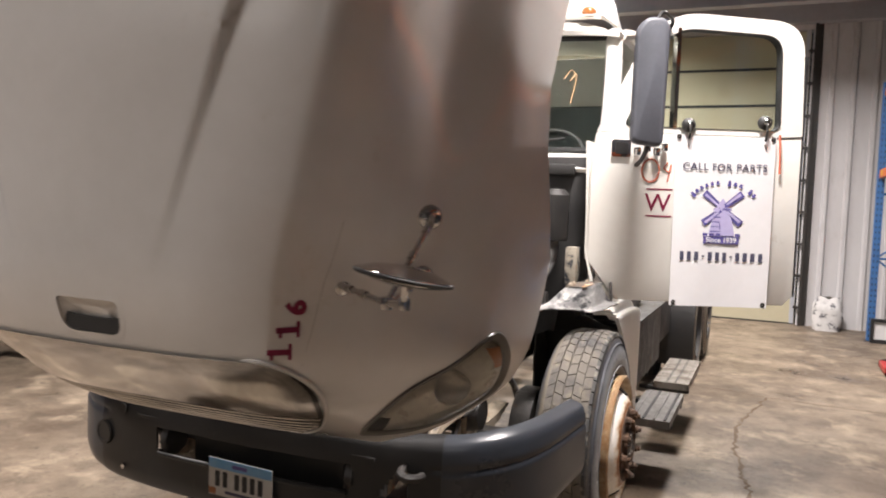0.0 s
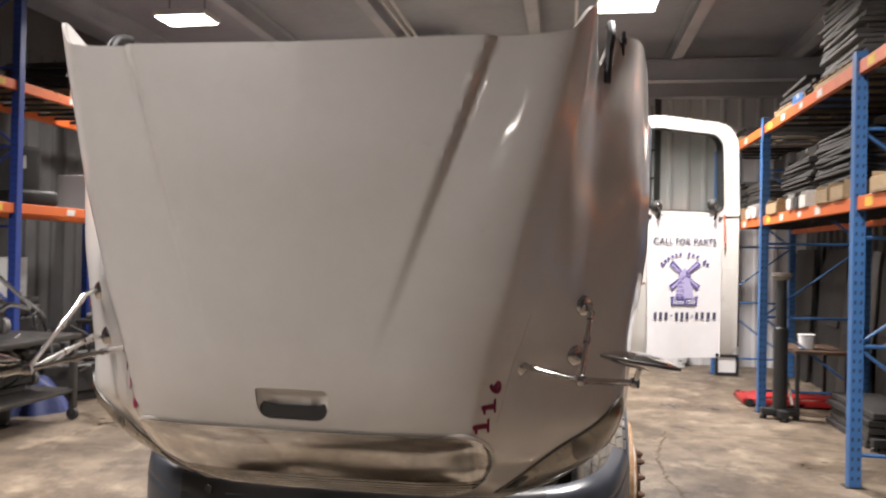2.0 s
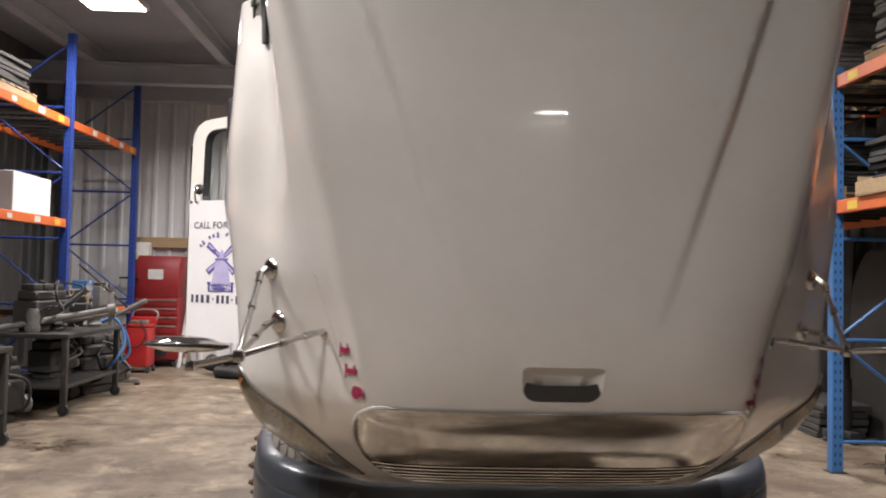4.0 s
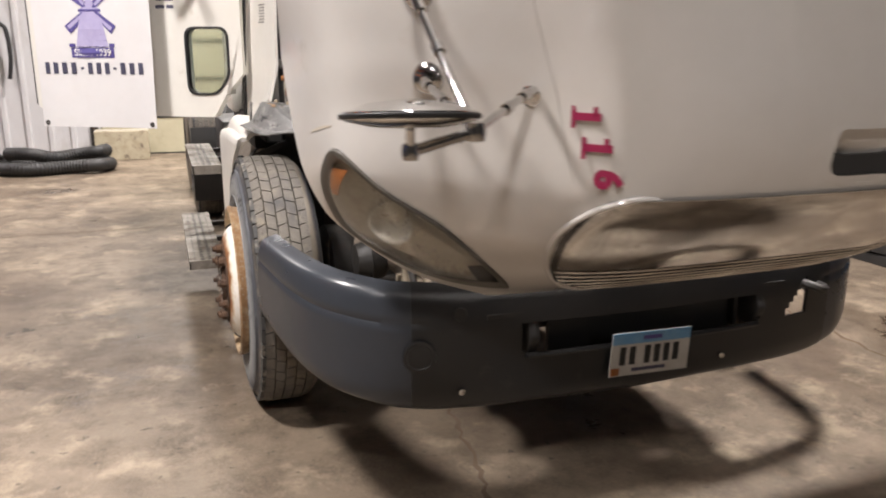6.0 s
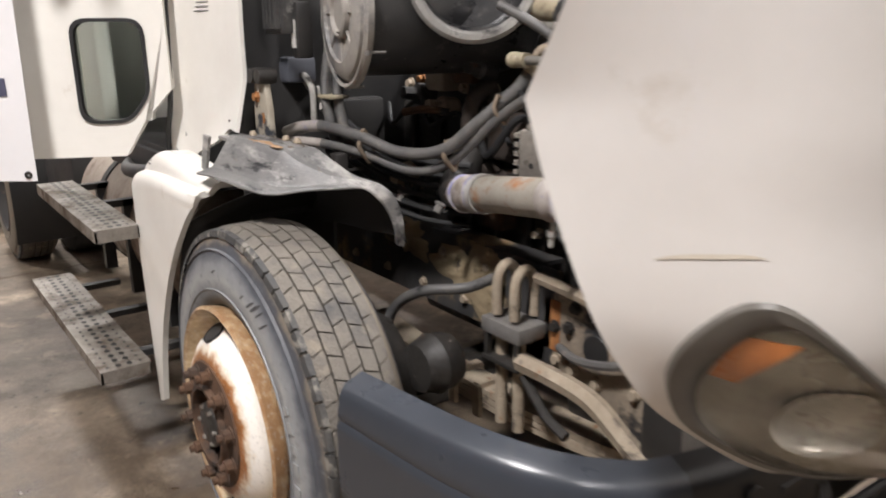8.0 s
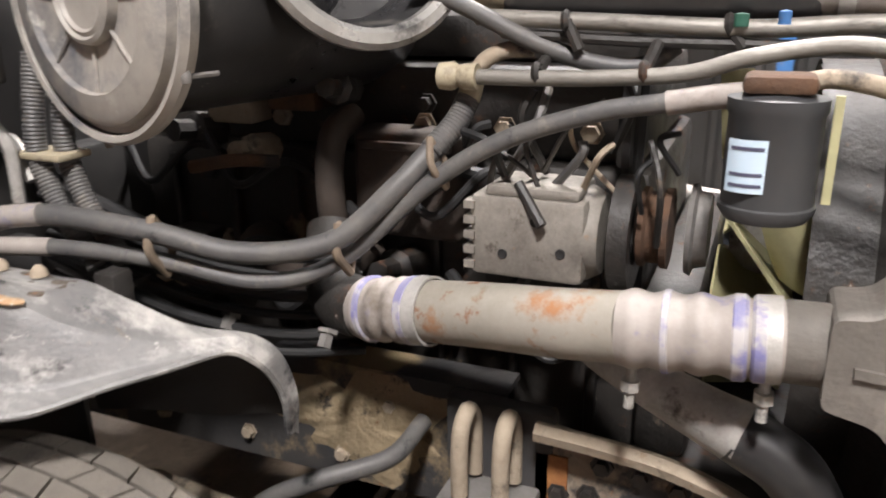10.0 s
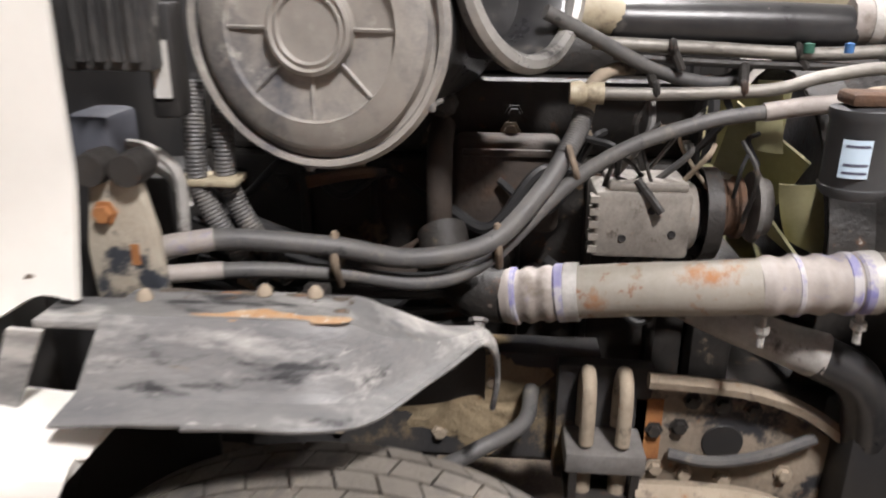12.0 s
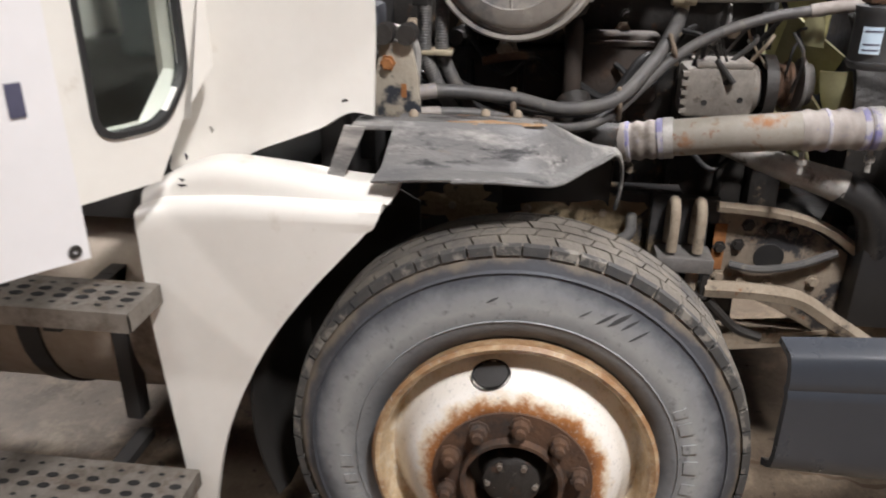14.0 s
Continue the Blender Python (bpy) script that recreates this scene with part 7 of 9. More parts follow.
ring_c = Vector((-0.55, -0.225, 1.672))
rm = along(ring_c, ring_c + Vector((-0.55, -0.72, 0.16)))
part("inlet_duct", lathe([(0.12, -0.30), (0.135, -0.12), (0.150, -0.03), (0.155, -0.008), (0.148, -0.006), (0.140, -0.012), (0.115, -0.09), (0.0, -0.1)], rm, 40), M_FILTERBODY, cleaner, "flared black inlet")
part("inlet_lip", lathe([(0.152, -0.016), (0.166, -0.012), (0.174, 0.0), (0.174, 0.010), (0.166, 0.020), (0.152, 0.022), (0.143, 0.014), (0.141, 0.0)], rm, 48, True), M_LIP, cleaner, "worn bright inlet lip")
part("inlet_neck", tube([ring_c + Vector((0.1, 0.13, -0.02)), ring_c + Vector((0.13, 0.2, -0.05)), (-0.3, 0.05, 1.58)], 0.125, 20), M_FILTERBODY, cleaner, "black inlet neck")

M_MANIFOLD = surf("scaled_brown_casting", (0.036, 0.029, 0.025), (0.062, 0.047, 0.037), 11, 0.6, 0.85, bump=0.3, bscale=70, stains=(((0.075, 0.048, 0.033), 9, 0.58, 0.72, 0.8),))
# block, head and dark masses behind the pipes
engine = part("engine_block", box(-0.33, 0.33, -0.62, 0.52, 0.72, 1.30, 0.02), M_IRON, truck, "dirty iron diesel engine")
part("cylinder_head", box(-0.30, 0.30, -0.60, 0.50, 1.30, 1.46, 0.02), M_IRON, engine)
part("oil_pan", box(-0.25, 0.25, -0.55, 0.45, 0.50, 0.72, 0.03), M_IRON, engine)
part("rocker_cover", join(box(-0.24, 0.24, -0.58, 0.48, 1.46, 1.55, 0.03), box(-0.16, 0.16, -0.52, 0.42, 1.55, 1.59, 0.02)), M_IRON, engine, "dark rocker cover")
for k in range(7):
    part("head_bolt", bolt((-0.335, -0.52 + 0.15 * k, 1.36), (-1, 0, 0), 0.014, 0.02), M_TAN, engine)
    part("block_rib", box(-0.352, -0.33, -0.55 + 0.15 * k, -0.53 + 0.15 * k, 0.8, 1.27, 0.006), M_IRON, engine)
part("exhaust_manifold", join(box(-0.41, -0.33, -0.322, -0.106, 1.163, 1.359, 0.02, 3), box(-0.42, -0.41, -0.302, -0.126, 1.324, 1.339, 0.004)), M_MANIFOLD, engine, "dark brown cast exhaust manifold")
part("manifold_runner", tube([(-0.36, -0.084, 1.372), (-0.43, -0.084, 1.342), (-0.45, -0.084, 1.256), (-0.43, -0.087, 1.159), (-0.37, -0.107, 1.109)], 0.026, 14), M_MANIFOLD, engine, "dark brown cast pipe")
part("turbo_shell", tube([(-0.36, 0.15, 1.10), (-0.40, 0.04, 1.06), (-0.42, -0.06, 1.10), (-0.40, -0.12, 1.16)], 0.055, 14), M_MANIFOLD, engine, "rust-dark turbo shell")
part("copper_pipe", tube([(-0.52, 0.159, 1.29), (-0.5, 0.078, 1.304), (-0.44, 0.027999999999999997, 1.294)], 0.012, 8), M_RUST, engine, "rusty pipe stub")
part("oil_filter", lathe([(0, 0), (0.05, 0.0), (0.055, 0.01), (0.055, 0.2), (0.045, 0.215), (0, 0.215)], pose(-0.43, 0.12, 0.9, 0, 8, 0), 24), M_IRON, engine)
for k, (y, z, r) in enumerate(((0.22, 1.33, 0.035), (0.1, 1.3, 0.03), (-0.08, 1.42, 0.03), (-0.2, 1.1, 0.04), (0.3, 1.05, 0.05), (0.12, 1.02, 0.04), (-0.28, 1.05, 0.035))):
    part("engine_fitting", join(lathe([(0, 0), (r, 0), (r, 0.06), (r * 0.6, 0.07), (r * 0.6, 0.11), (0, 0.115)], along((-0.36, y, z), (-1.0, y - 0.1 * (k % 3 - 1), z + 0.08)), 8)), M_TAN if k % 3 == 1 else M_IRON, engine)
for k in range(9):
    rng = random.Random(k)
    a = Vector((-0.42, 0.4 - 0.1 * k, 1.0 + rng.uniform(0, 0.35)))
    b = a + Vector((rng.uniform(-0.05, 0.05), -0.25, rng.uniform(-0.12, 0.12)))
    part("wiring", tube([a, a.lerp(b, 0.35) + Vector((-0.05, 0, -0.05)), a.lerp(b, 0.7) + Vector((-0.03, 0, 0.03)), b], 0.008 + 0.004 * (k % 2), 8), M_TRIM, engine, "black wiring loom")

M_LINE = surf("dirty_metal_line", (0.30, 0.285, 0.255), (0.15, 0.14, 0.125), 11, 0.4, 0.65, metal=0.35, bump=0.15, bscale=120, stains=(((0.06, 0.05, 0.042), 9, 0.56, 0.68, 0.8), ((0.20, 0.10, 0.05), 15, 0.66, 0.74, 0.8)), stretch=(2, 0.6, 2))
M_HORN_CLIP = surf("dusty_brown_clip", (0.24, 0.185, 0.13), (0.14, 0.11, 0.085), 20, 0.7, 0.9)
# coolant hoses along the right of the engine
part("coolant_hose", tube([(-0.80, 0.37, 1.235), (-0.765, 0.25, 1.258), (-0.73, 0.07, 1.24), (-0.685, -0.06, 1.207), (-0.63, -0.19, 1.222), (-0.575, -0.275, 1.30), (-0.53, -0.315, 1.352)], 0.0175, 14), M_HOSE, truck, "thick dusty rubber hose")
part("coolant_hose", tube([(-0.80, 0.38, 1.20), (-0.76, 0.22, 1.205), (-0.715, 0.07, 1.188), (-0.665, -0.08, 1.155), (-0.61, -0.19, 1.185), (-0.555, -0.32, 1.305), (-0.535, -0.43, 1.375), (-0.525, -0.56, 1.42), (-0.52, -0.66, 1.438)], 0.0138, 12), M_HOSE, truck, "dusty rubber hose")
part("hose_end", tube([(-0.815, 0.39, 1.23), (-0.79, 0.33, 1.250), (-0.765, 0.25, 1.259)], 0.0185, 12), M_SILICONE, truck, "pale taped hose end")
part("hose_end", tube([(-0.815, 0.40, 1.205), (-0.79, 0.32, 1.206), (-0.765, 0.24, 1.206)], 0.015, 12), M_SILICONE, truck, "pale taped hose end")
part("ribbed_sleeve", ribbed([(-0.53, -0.315, 1.352), (-0.49, -0.34, 1.39), (-0.467, -0.352, 1.425)], 0.0185, 0.0012, 0.003), M_HOSE, truck, "ribbed plastic sleeve")
part("sleeve_collar", tube([(-0.467, -0.352, 1.422), (-0.458, -0.356, 1.45)], 0.0185, 12, straight=True), M_CREAM, truck, "yellowed collar")
part("elbow_pipe", tube([(-0.458, -0.356, 1.445), (-0.452, -0.37, 1.478), (-0.44, -0.40, 1.495), (-0.42, -0.44, 1.498)], 0.013, 10), M_TAN, truck, "rusty elbow pipe")
for a, b, d in (((-0.725, 0.065, 1.262), (-0.71, 0.06, 1.165), 0.0075), ((-0.62, -0.20, 1.25), (-0.60, -0.205, 1.165), 0.0075), ((-0.545, -0.32, 1.375), (-0.54, -0.345, 1.30), 0.006)):
    mid = (Vector(a) + Vector(b)) / 2
    part("hose_clip", join(tube([a, mid + Vector((-0.024, 0, 0.0)), b], d, 8), tube([a, mid + Vector((0.024, 0, 0)), b], d * 0.8, 8)), M_HORN_CLIP, truck, "dusty hose clip")
part("metal_hose", tube([(-0.52, -0.655, 1.437), (-0.52, -0.72, 1.448), (-0.525, -0.78, 1.455)], 0.0165, 10), M_SILICONE, truck, "pale crimped hose end")
part("refrigerant_pipe", tube([(-0.525, -0.78, 1.455), (-0.53, -0.85, 1.475), (-0.545, -0.95, 1.455), (-0.56, -1.05, 1.42), (-0.58, -1.2, 1.38)], 0.012, 10), M_TAN, truck, "tarnished metal pipe")
part("heater_hose", tube([(-0.50, -0.27, 1.60), (-0.47, -0.36, 1.555), (-0.45, -0.46, 1.505), (-0.44, -0.55, 1.478), (-0.43, -0.61, 1.478), (-0.41, -0.65, 1.505)], 0.0135, 12), M_HOSE, truck, "black heater hose")
part("long_pipe", tube([(-0.45, -0.36, 1.545), (-0.45, -0.55, 1.538), (-0.45, -0.75, 1.530), (-0.45, -0.92, 1.535), (-0.47, -1.05, 1.50), (-0.5, -1.2, 1.44)], 0.0125, 10), M_LINE, truck, "long dull aluminium pipe")
part("long_pipe", tube([(-0.45, -0.40, 1.522), (-0.45, -0.6, 1.512), (-0.45, -0.8, 1.508), (-0.46, -1.0, 1.50)], 0.008, 8), M_IRON, truck, "dark thin pipe")
part("pipe_line", tube([(-0.50, -0.36, 1.462), (-0.50, -0.46, 1.462), (-0.50, -0.58, 1.466), (-0.50, -0.68, 1.475), (-0.50, -0.76, 1.498), (-0.50, -0.88, 1.512), (-0.53, -1.0, 1.48), (-0.58, -1.2, 1.41)], 0.0115, 10), M_LINE, truck, "dull metal line with a crimp")
part("pipe_fitting", lathe([(0, -0.03), (0.02, -0.03), (0.022, -0.01), (0.016, 0.0), (0.02, 0.01), (0.02, 0.03), (0, 0.03)], along((-0.50, -0.35, 1.462), (-0.50, -1, 1.462)), 10), M_CREAM, truck, "yellowed pipe fitting")
part("intake_pipe", tube([(-0.40, -0.395, 1.582), (-0.40, -0.43, 1.578), (-0.40, -0.55, 1.576), (-0.40, -0.70, 1.574), (-0.40, -0.80, 1.572), (-0.40, -0.83, 1.574)], lambda t: 0.034 + 0.009 * math.sin(math.pi * min(1.0, max(0.0, t))) ** 0.4, 18), M_FILTERBODY, truck, "glossy black intake pipe")
part("intake_boot", tube([(-0.41, -0.30, 1.60), (-0.405, -0.36, 1.592), (-0.40, -0.41, 1.585)], 0.039, 16), M_CREAM, truck, "yellowed boot")
part("intake_boot", tube([(-0.40, -0.82, 1.582), (-0.405, -0.90, 1.58), (-0.42, -1.0, 1.57)], 0.041, 16), M_SILICONE, truck, "pale silicone boot")
part("boot_clamp", lathe([(0.04, -0.01), (0.044, -0.01), (0.044, 0.01), (0.04, 0.01)], along((-0.40, -0.86, 1.581), (-0.405, -1, 1.58)), 24), M_ALU, truck, "bright clamp")
part("coolant_tank", join(box(-0.33, -0.08, -0.86, -0.55, 1.60, 1.70, 0.025), lathe([(0, 0), (0.03, 0), (0.03, 0.03), (0, 0.035)], pose(-0.2, -0.62, 1.70), 14)), M_CREAM, truck, "yellowed plastic coolant tank")
part("green_cap", lathe([(0, 0), (0.010, 0), (0.010, 0.016), (0, 0.018)], pose(-0.46, -0.735, 1.533), 10), M_GREEN, truck, "green plastic connector")
part("blue_cap", lathe([(0, 0), (0.008, 0), (0.008, 0.016), (0, 0.018)], pose(-0.50, -0.787, 1.537), 10), M_BLUE, truck, "blue service cap")

# charge-air pipe with silicone bellows
part("charge_pipe", tube([(-0.605, -0.335, 1.122), (-0.63, -0.45, 1.142), (-0.655, -0.55, 1.158), (-0.665, -0.64, 1.170)], 0.0475, 28), M_PIPE, truck, "painted charge-air pipe with rust patches")


def bellows(a, b, r, n):
    a, b = Vector(a), Vector(b)
    pts, k = [], 0
    prof = []
    length = (b - a).length
    steps = n * 6
    for i in range(steps + 1):
        t = i / steps
        prof.append((r + 0.0050 * (0.5 - 0.5 * math.cos(2 * math.pi * n * t)), length * t))
    return lathe([(0.0, 0.0)] + prof + [(0.0, length)], along(a, b), 28)


part("silicone_bellows", bellows((-0.585, -0.215, 1.10), (-0.607, -0.345, 1.124), 0.0475, 4), M_SILICONE, truck, "faded silicone bellows with blue marks")
part("silicone_bellows", bellows((-0.664, -0.635, 1.169), (-0.66, -0.835, 1.182), 0.0475, 5), M_SILICONE, truck, "faded silicone bellows with blue marks")
for p, q in (((-0.606, -0.338, 1.123), (-0.61, -0.36, 1.126)), ((-0.660, -0.815, 1.181), (-0.66, -0.84, 1.183))):
    part("bellows_clamp", lathe([(0.050, -0.012), (0.0535, -0.012), (0.0535, 0.012), (0.050, 0.012)], along(p, q), 30), M_ALU, truck, "bright band clamp")
for p in ((-0.66, -0.815, 1.127), (-0.665, -0.655, 1.115)):
    part("clamp_screw", join(rod(p, (p[0] - 0.005, p[1], p[2] - 0.055), 0.007, 8), lathe([(0, 0), (0.013, 0), (0.013, 0.014), (0, 0.014)], Matrix.Translation((p[0] - 0.002, p[1], p[2] - 0.03)), 6)), M_ALU, truck, "bright clamp screw")
part("turbo_outlet", tube([(-0.585, -0.22, 1.10), (-0.56, -0.16, 1.10), (-0.50, -0.11, 1.13), (-0.45, -0.09, 1.18)], 0.05, 18), M_IRON, truck, "dark cast elbow")

# cooler end tank and radiator
o = rounded([(-.872, 1.236), (-.915, 1.240), (-1.02, 1.345), (-1.045, 1.395), (-1.09, 1.395), (-1.122, 1.23), (-1.122, .60), (-1.075, .60), (-1.06, .96), (-.93, 1.112), (-.872, 1.125)], .012, 3)
ct = part("cooler_tank", prism(o, axes((-0.60, 0, 0), (0, 1, 0), (0, 0, 1)), -0.11), M_COOLER, truck, "grey cast end tank of the charge cooler", smooth=False)
part("tank_rib", prism([(-.90, 1.172), (-1.115, 1.160), (-1.115, 1.168), (-.90, 1.184)], axes((-0.709, 0, 0), (0, 1, 0), (0, 0, 1)), -0.007), M_COOLER, ct, smooth=False)
part("tank_rib", prism([(-1.01, 1.085), (-1.04, 1.055), (-1.115, 1.055), (-1.115, 1.063), (-1.035, 1.063), (-1.015, 1.092)], axes((-0.709, 0, 0), (0, 1, 0), (0, 0, 1)), -0.007), M_COOLER, ct, smooth=False)
part("tank_rib", prism([(-1.0, 1.315), (-1.03, 1.29), (-1.10, 1.285), (-1.10, 1.293), (-1.03, 1.298), (-1.0, 1.323)], axes((-0.709, 0, 0), (0, 1, 0), (0, 0, 1)), -0.007), M_COOLER, ct, smooth=False)
part("tank_mouth", lathe([(0.048, 0), (0.05, 0.005), (0.05, 0.06), (0.0, 0.06)], along((-0.66, -0.825, 1.182), (-0.655, -0.9, 1.182)), 26), M_COOLER, ct)
part("radiator", join(box(-0.58, 0.58, -1.10, -1.02, 0.58, 1.46, 0.01), box(-0.6, 0.6, -1.12, -1.0, 1.46, 1.54, 0.015)), M_IRON, truck, "dark radiator pack")
part("fan_shroud", lathe([(0.40, 0.0), (0.40, 0.09), (0.46, 0.14), (0.47, 0.14), (0.41, 0.09), (0.41, 0.0)], along((0, -0.86, 1.05), (0, -1.05, 1.05)), 40), M_IRON, truck, "black fan shroud")
fan = part("fan_hub", lathe([(0, 0), (0.10, 0), (0.11, 0.03), (0.09, 0.08), (0, 0.09)], along((0, -0.74, 1.12), (0, -1, 1.12)), 24), M_ALU, truck, "dull fan hub")
for k in range(9):
    a = 2 * math.pi * k / 9 + 0.2

    def blade(u, v, a=a):
        r = 0.09 + 0.21 * u
        w = 0.165 * (0.7 + 0.3 * u)
        t = (v - 0.5) * w
        return Vector((r * math.cos(a) - t * math.sin(a), -0.79 - (v - 0.5) * 0.13, 1.12 + r * math.sin(a) + t * math.cos(a)))

    part("fan_blade", sheet(blade, 6, 4, 0.006), M_YELLOW, fan, "yellowed plastic fan blade")


def broad_blade(a, b, half, twist):
    """One fan blade near the top of its turn, seen broadside, twisting along its length."""
    a, b = Vector(a), Vector(b)

    def f(u, v):
        k = (v - 0.5) * 2 * half * (0.8 + 0.2 * u)
        t = radians(twist * u)
        return a.lerp(b, u) + Vector((0.35 * k * math.sin(t) - 0.010 * (1 - (2 * v - 1) ** 2), k * math.cos(t), 0.4 * k * math.sin(t)))

    return sheet(f, 12, 8, 0.005)


part("fan_blade", broad_blade((-0.30, -0.731, 1.466), (-0.30, -0.749, 1.322), 0.026, 20), M_YELLOW, fan, "yellowed plastic fan blade")
part("fan_blade", broad_blade((-0.29, -0.826, 1.253), (-0.27, -0.865, 1.106), 0.052, 50), M_YELLOW, fan, "yellowed plastic fan blade")

M_ALTERN = surf("chalky_alternator_casting", (0.26, 0.24, 0.21), (0.13, 0.115, 0.10), 18, 0.5, 0.75, bump=0.15, bscale=90, stains=(((0.10, 0.085, 0.07), 26, 0.60, 0.68, 0.8), ((0.30, 0.17, 0.08), 20, 0.66, 0.74, 0.9)))
# alternator, belt drive and spin-on filter
alt = part("alternator", lathe([(0, 0.0), (0.058, 0.004), (0.070, 0.02), (0.072, 0.06), (0.066, 0.065), (0.068, 0.12), (0.074, 0.13), (0.074, 0.175), (0.062, 0.195), (0, 0.2)], along((-0.45, -0.375, 1.225), (-0.45, -1, 1.225)), 28), M_ALTERN, truck, "dusty cast alternator")
part("alternator_case", box(-0.525, -0.40, -0.555, -0.375, 1.160, 1.290, 0.012), M_ALTERN, alt, "chalky pale casting")
part("alternator_cap", box(-0.52, -0.41, -0.545, -0.40, 1.288, 1.305, 0.006), M_ALTERN, alt)
for k in range(5):
    part("alternator_fin", box(-0.53, -0.50, -0.385, -0.368, 1.172 + 0.024 * k, 1.184 + 0.024 * k), M_ALTERN, alt, smooth=False)
for y, z in ((-0.43, 1.20), (-0.48, 1.255), (-0.52, 1.21)):
    part("case_hole", lathe([(0.008, 0), (0.007, 0.002), (0, 0.0)], axes((-0.5255, y, z), (0, -1, 0), (0, 0, 1)), 12), M_BLACK, alt)
part("alternator_stud", rod((-0.515, -0.45, 1.31), (-0.54, -0.495, 1.255), 0.008, 8), M_IRON, alt)
part("drive_pulley", lathe([(0, 0), (0.045, 0), (0.062, 0.006), (0.062, 0.014), (0.055, 0.018), (0.055, 0.036), (0.062, 0.04), (0.062, 0.05), (0.02, 0.052), (0, 0.052)], along((-0.42, -0.615, 1.235), (-0.42, -1, 1.235)), 30), M_RUST, truck, "rust-brown belt pulley")
part("belt_guard", lathe([(0.085, 0.0), (0.09, 0.0), (0.09, 0.03), (0.085, 0.03), (0.05, 0.028), (0.05, 0.0)], along((-0.43, -0.585, 1.225), (-0.43, -1, 1.225)), 30), M_IRON, truck)
part("idler_pulley", lathe([(0, 0), (0.068, 0), (0.072, 0.008), (0.06, 0.012), (0.055, 0.03), (0, 0.03)], along((-0.41, -0.69, 1.235), (-0.41, -1, 1.235)), 30), M_STEELD, truck, "greasy idler pulley")
part("drive_belt", tube([(-0.43, -0.59, 1.33), (-0.44, -0.592, 1.40), (-0.40, -0.595, 1.47), (-0.33, -0.595, 1.44), (-0.34, -0.592, 1.25), (-0.38, -0.59, 1.14), (-0.43, -0.59, 1.15)], 0.012, 6), M_TRIM, truck, "black drive belt")
can = part("filter_canister", lathe([(0, 0), (0.048, 0.0), (0.056, 0.012), (0.056, 0.018), (0.053, 0.02), (0.053, 0.125), (0.056, 0.13), (0.056, 0.145), (0.03, 0.15), (0, 0.15)], pose(-0.60, -0.79, 1.315), 30), M_CANISTER, truck, "dark spin-on filter canister")
part("canister_label", sheet(lambda u, v: Vector((-0.60 - 0.0545 * math.cos(radians(-30 + 60 * u - 10)), -0.79 - 0.0545 * math.sin(radians(-30 + 60 * u - 30)), 1.355 + 0.062 * v)), 8, 2, 0.0), M_STICKER, can, "pale blue sticker with bars")
for k, zz in enumerate((1.362, 1.375, 1.405)):
    part("label_bar", sheet(lambda u, v, zz=zz: Vector((-0.60 - 0.0553 * math.cos(radians(-22 + 44 * u - 10)), -0.79 - 0.0553 * math.sin(radians(-22 + 44 * u - 30)), zz + 0.004 * v)), 6, 1), M_INKGREY, can, "dark bar", smooth=False)
part("filter_head", box(-0.635, -0.565, -0.83, -0.75, 1.465, 1.487, 0.008), M_RUST, truck)
part("yellow_strap", box(-0.575, -0.565, -0.862, -0.852, 1.33, 1.46), M_YELLOW, truck)

M_FINS = surf("dusty_black_fins", (0.03, 0.03, 0.032), (0.09, 0.087, 0.082), 12, 0.4, 0.6, bump=0.2, bscale=90, stains=(((0.26, 0.25, 0.23), 14, 0.60, 0.70, 0.8),))
# items on the firewall side
for x, y in ((-0.72, 0.285), (-0.70, 0.245)):
    part("ribbed_drain", ribbed([(x + 0.02, y, 1.50), (x, y, 1.40), (x - 0.005, y - 0.005, 1.33), (x - 0.01, y - 0.05, 1.24), (x - 0.01, y - 0.10, 1.17)], 0.0165, 0.0013, 0.0032), M_HOSE, truck, "grey ribbed drain hose")
part("drain_tie", box(-0.745, -0.68, 0.215, 0.315, 1.338, 1.350, 0.004), M_CREAM, truck, "yellowed plastic tie")
unit = part("control_unit", box(-0.86, -0.80, 0.275, 0.40, 1.53, 1.82, 0.008), M_FINS, truck, "finned black control unit on the firewall")
for k in range(4):
    part("cooling_fin", box(-0.875, -0.86, 0.288 + 0.025 * k, 0.297 + 0.025 * k, 1.545, 1.80), M_FINS, unit, smooth=False)
part("control_unit", box(-0.82, -0.77, 0.26, 0.30, 1.46, 1.62, 0.006), M_BLACK, truck)
part("unit_label", box(-0.824, -0.821, 0.268, 0.292, 1.49, 1.57), M_PLATE, truck, "white paper label", smooth=False)
brk = part("mount_bracket", prism(rounded([(.262, 1.20), (.362, 1.20), (.368, 1.30), (.352, 1.395), (.285, 1.395), (.268, 1.32)], .012), axes((-0.905, 0, 0), (0, 1, 0), (0, 0, 1)), -0.02, 0.003), M_BRACKET, truck, "chalky corroded steel bracket")
for y in (0.292, 0.342):
    part("bracket_bush", lathe([(0, -0.03), (0.022, -0.028), (0.024, 0), (0.022, 0.028), (0, 0.03)], axes((-0.915, y, 1.412), (0, 1, 0), (0, 0, 1)), 14), M_IRON, brk)
part("bracket_slot", box(-0.927, -0.924, 0.294, 0.306, 1.275, 1.305), M_RUSTY, brk, smooth=False)
part("bracket_bolt", bolt((-0.925, 0.335, 1.35), (-1, 0, 0), 0.012), M_RUSTY, brk)
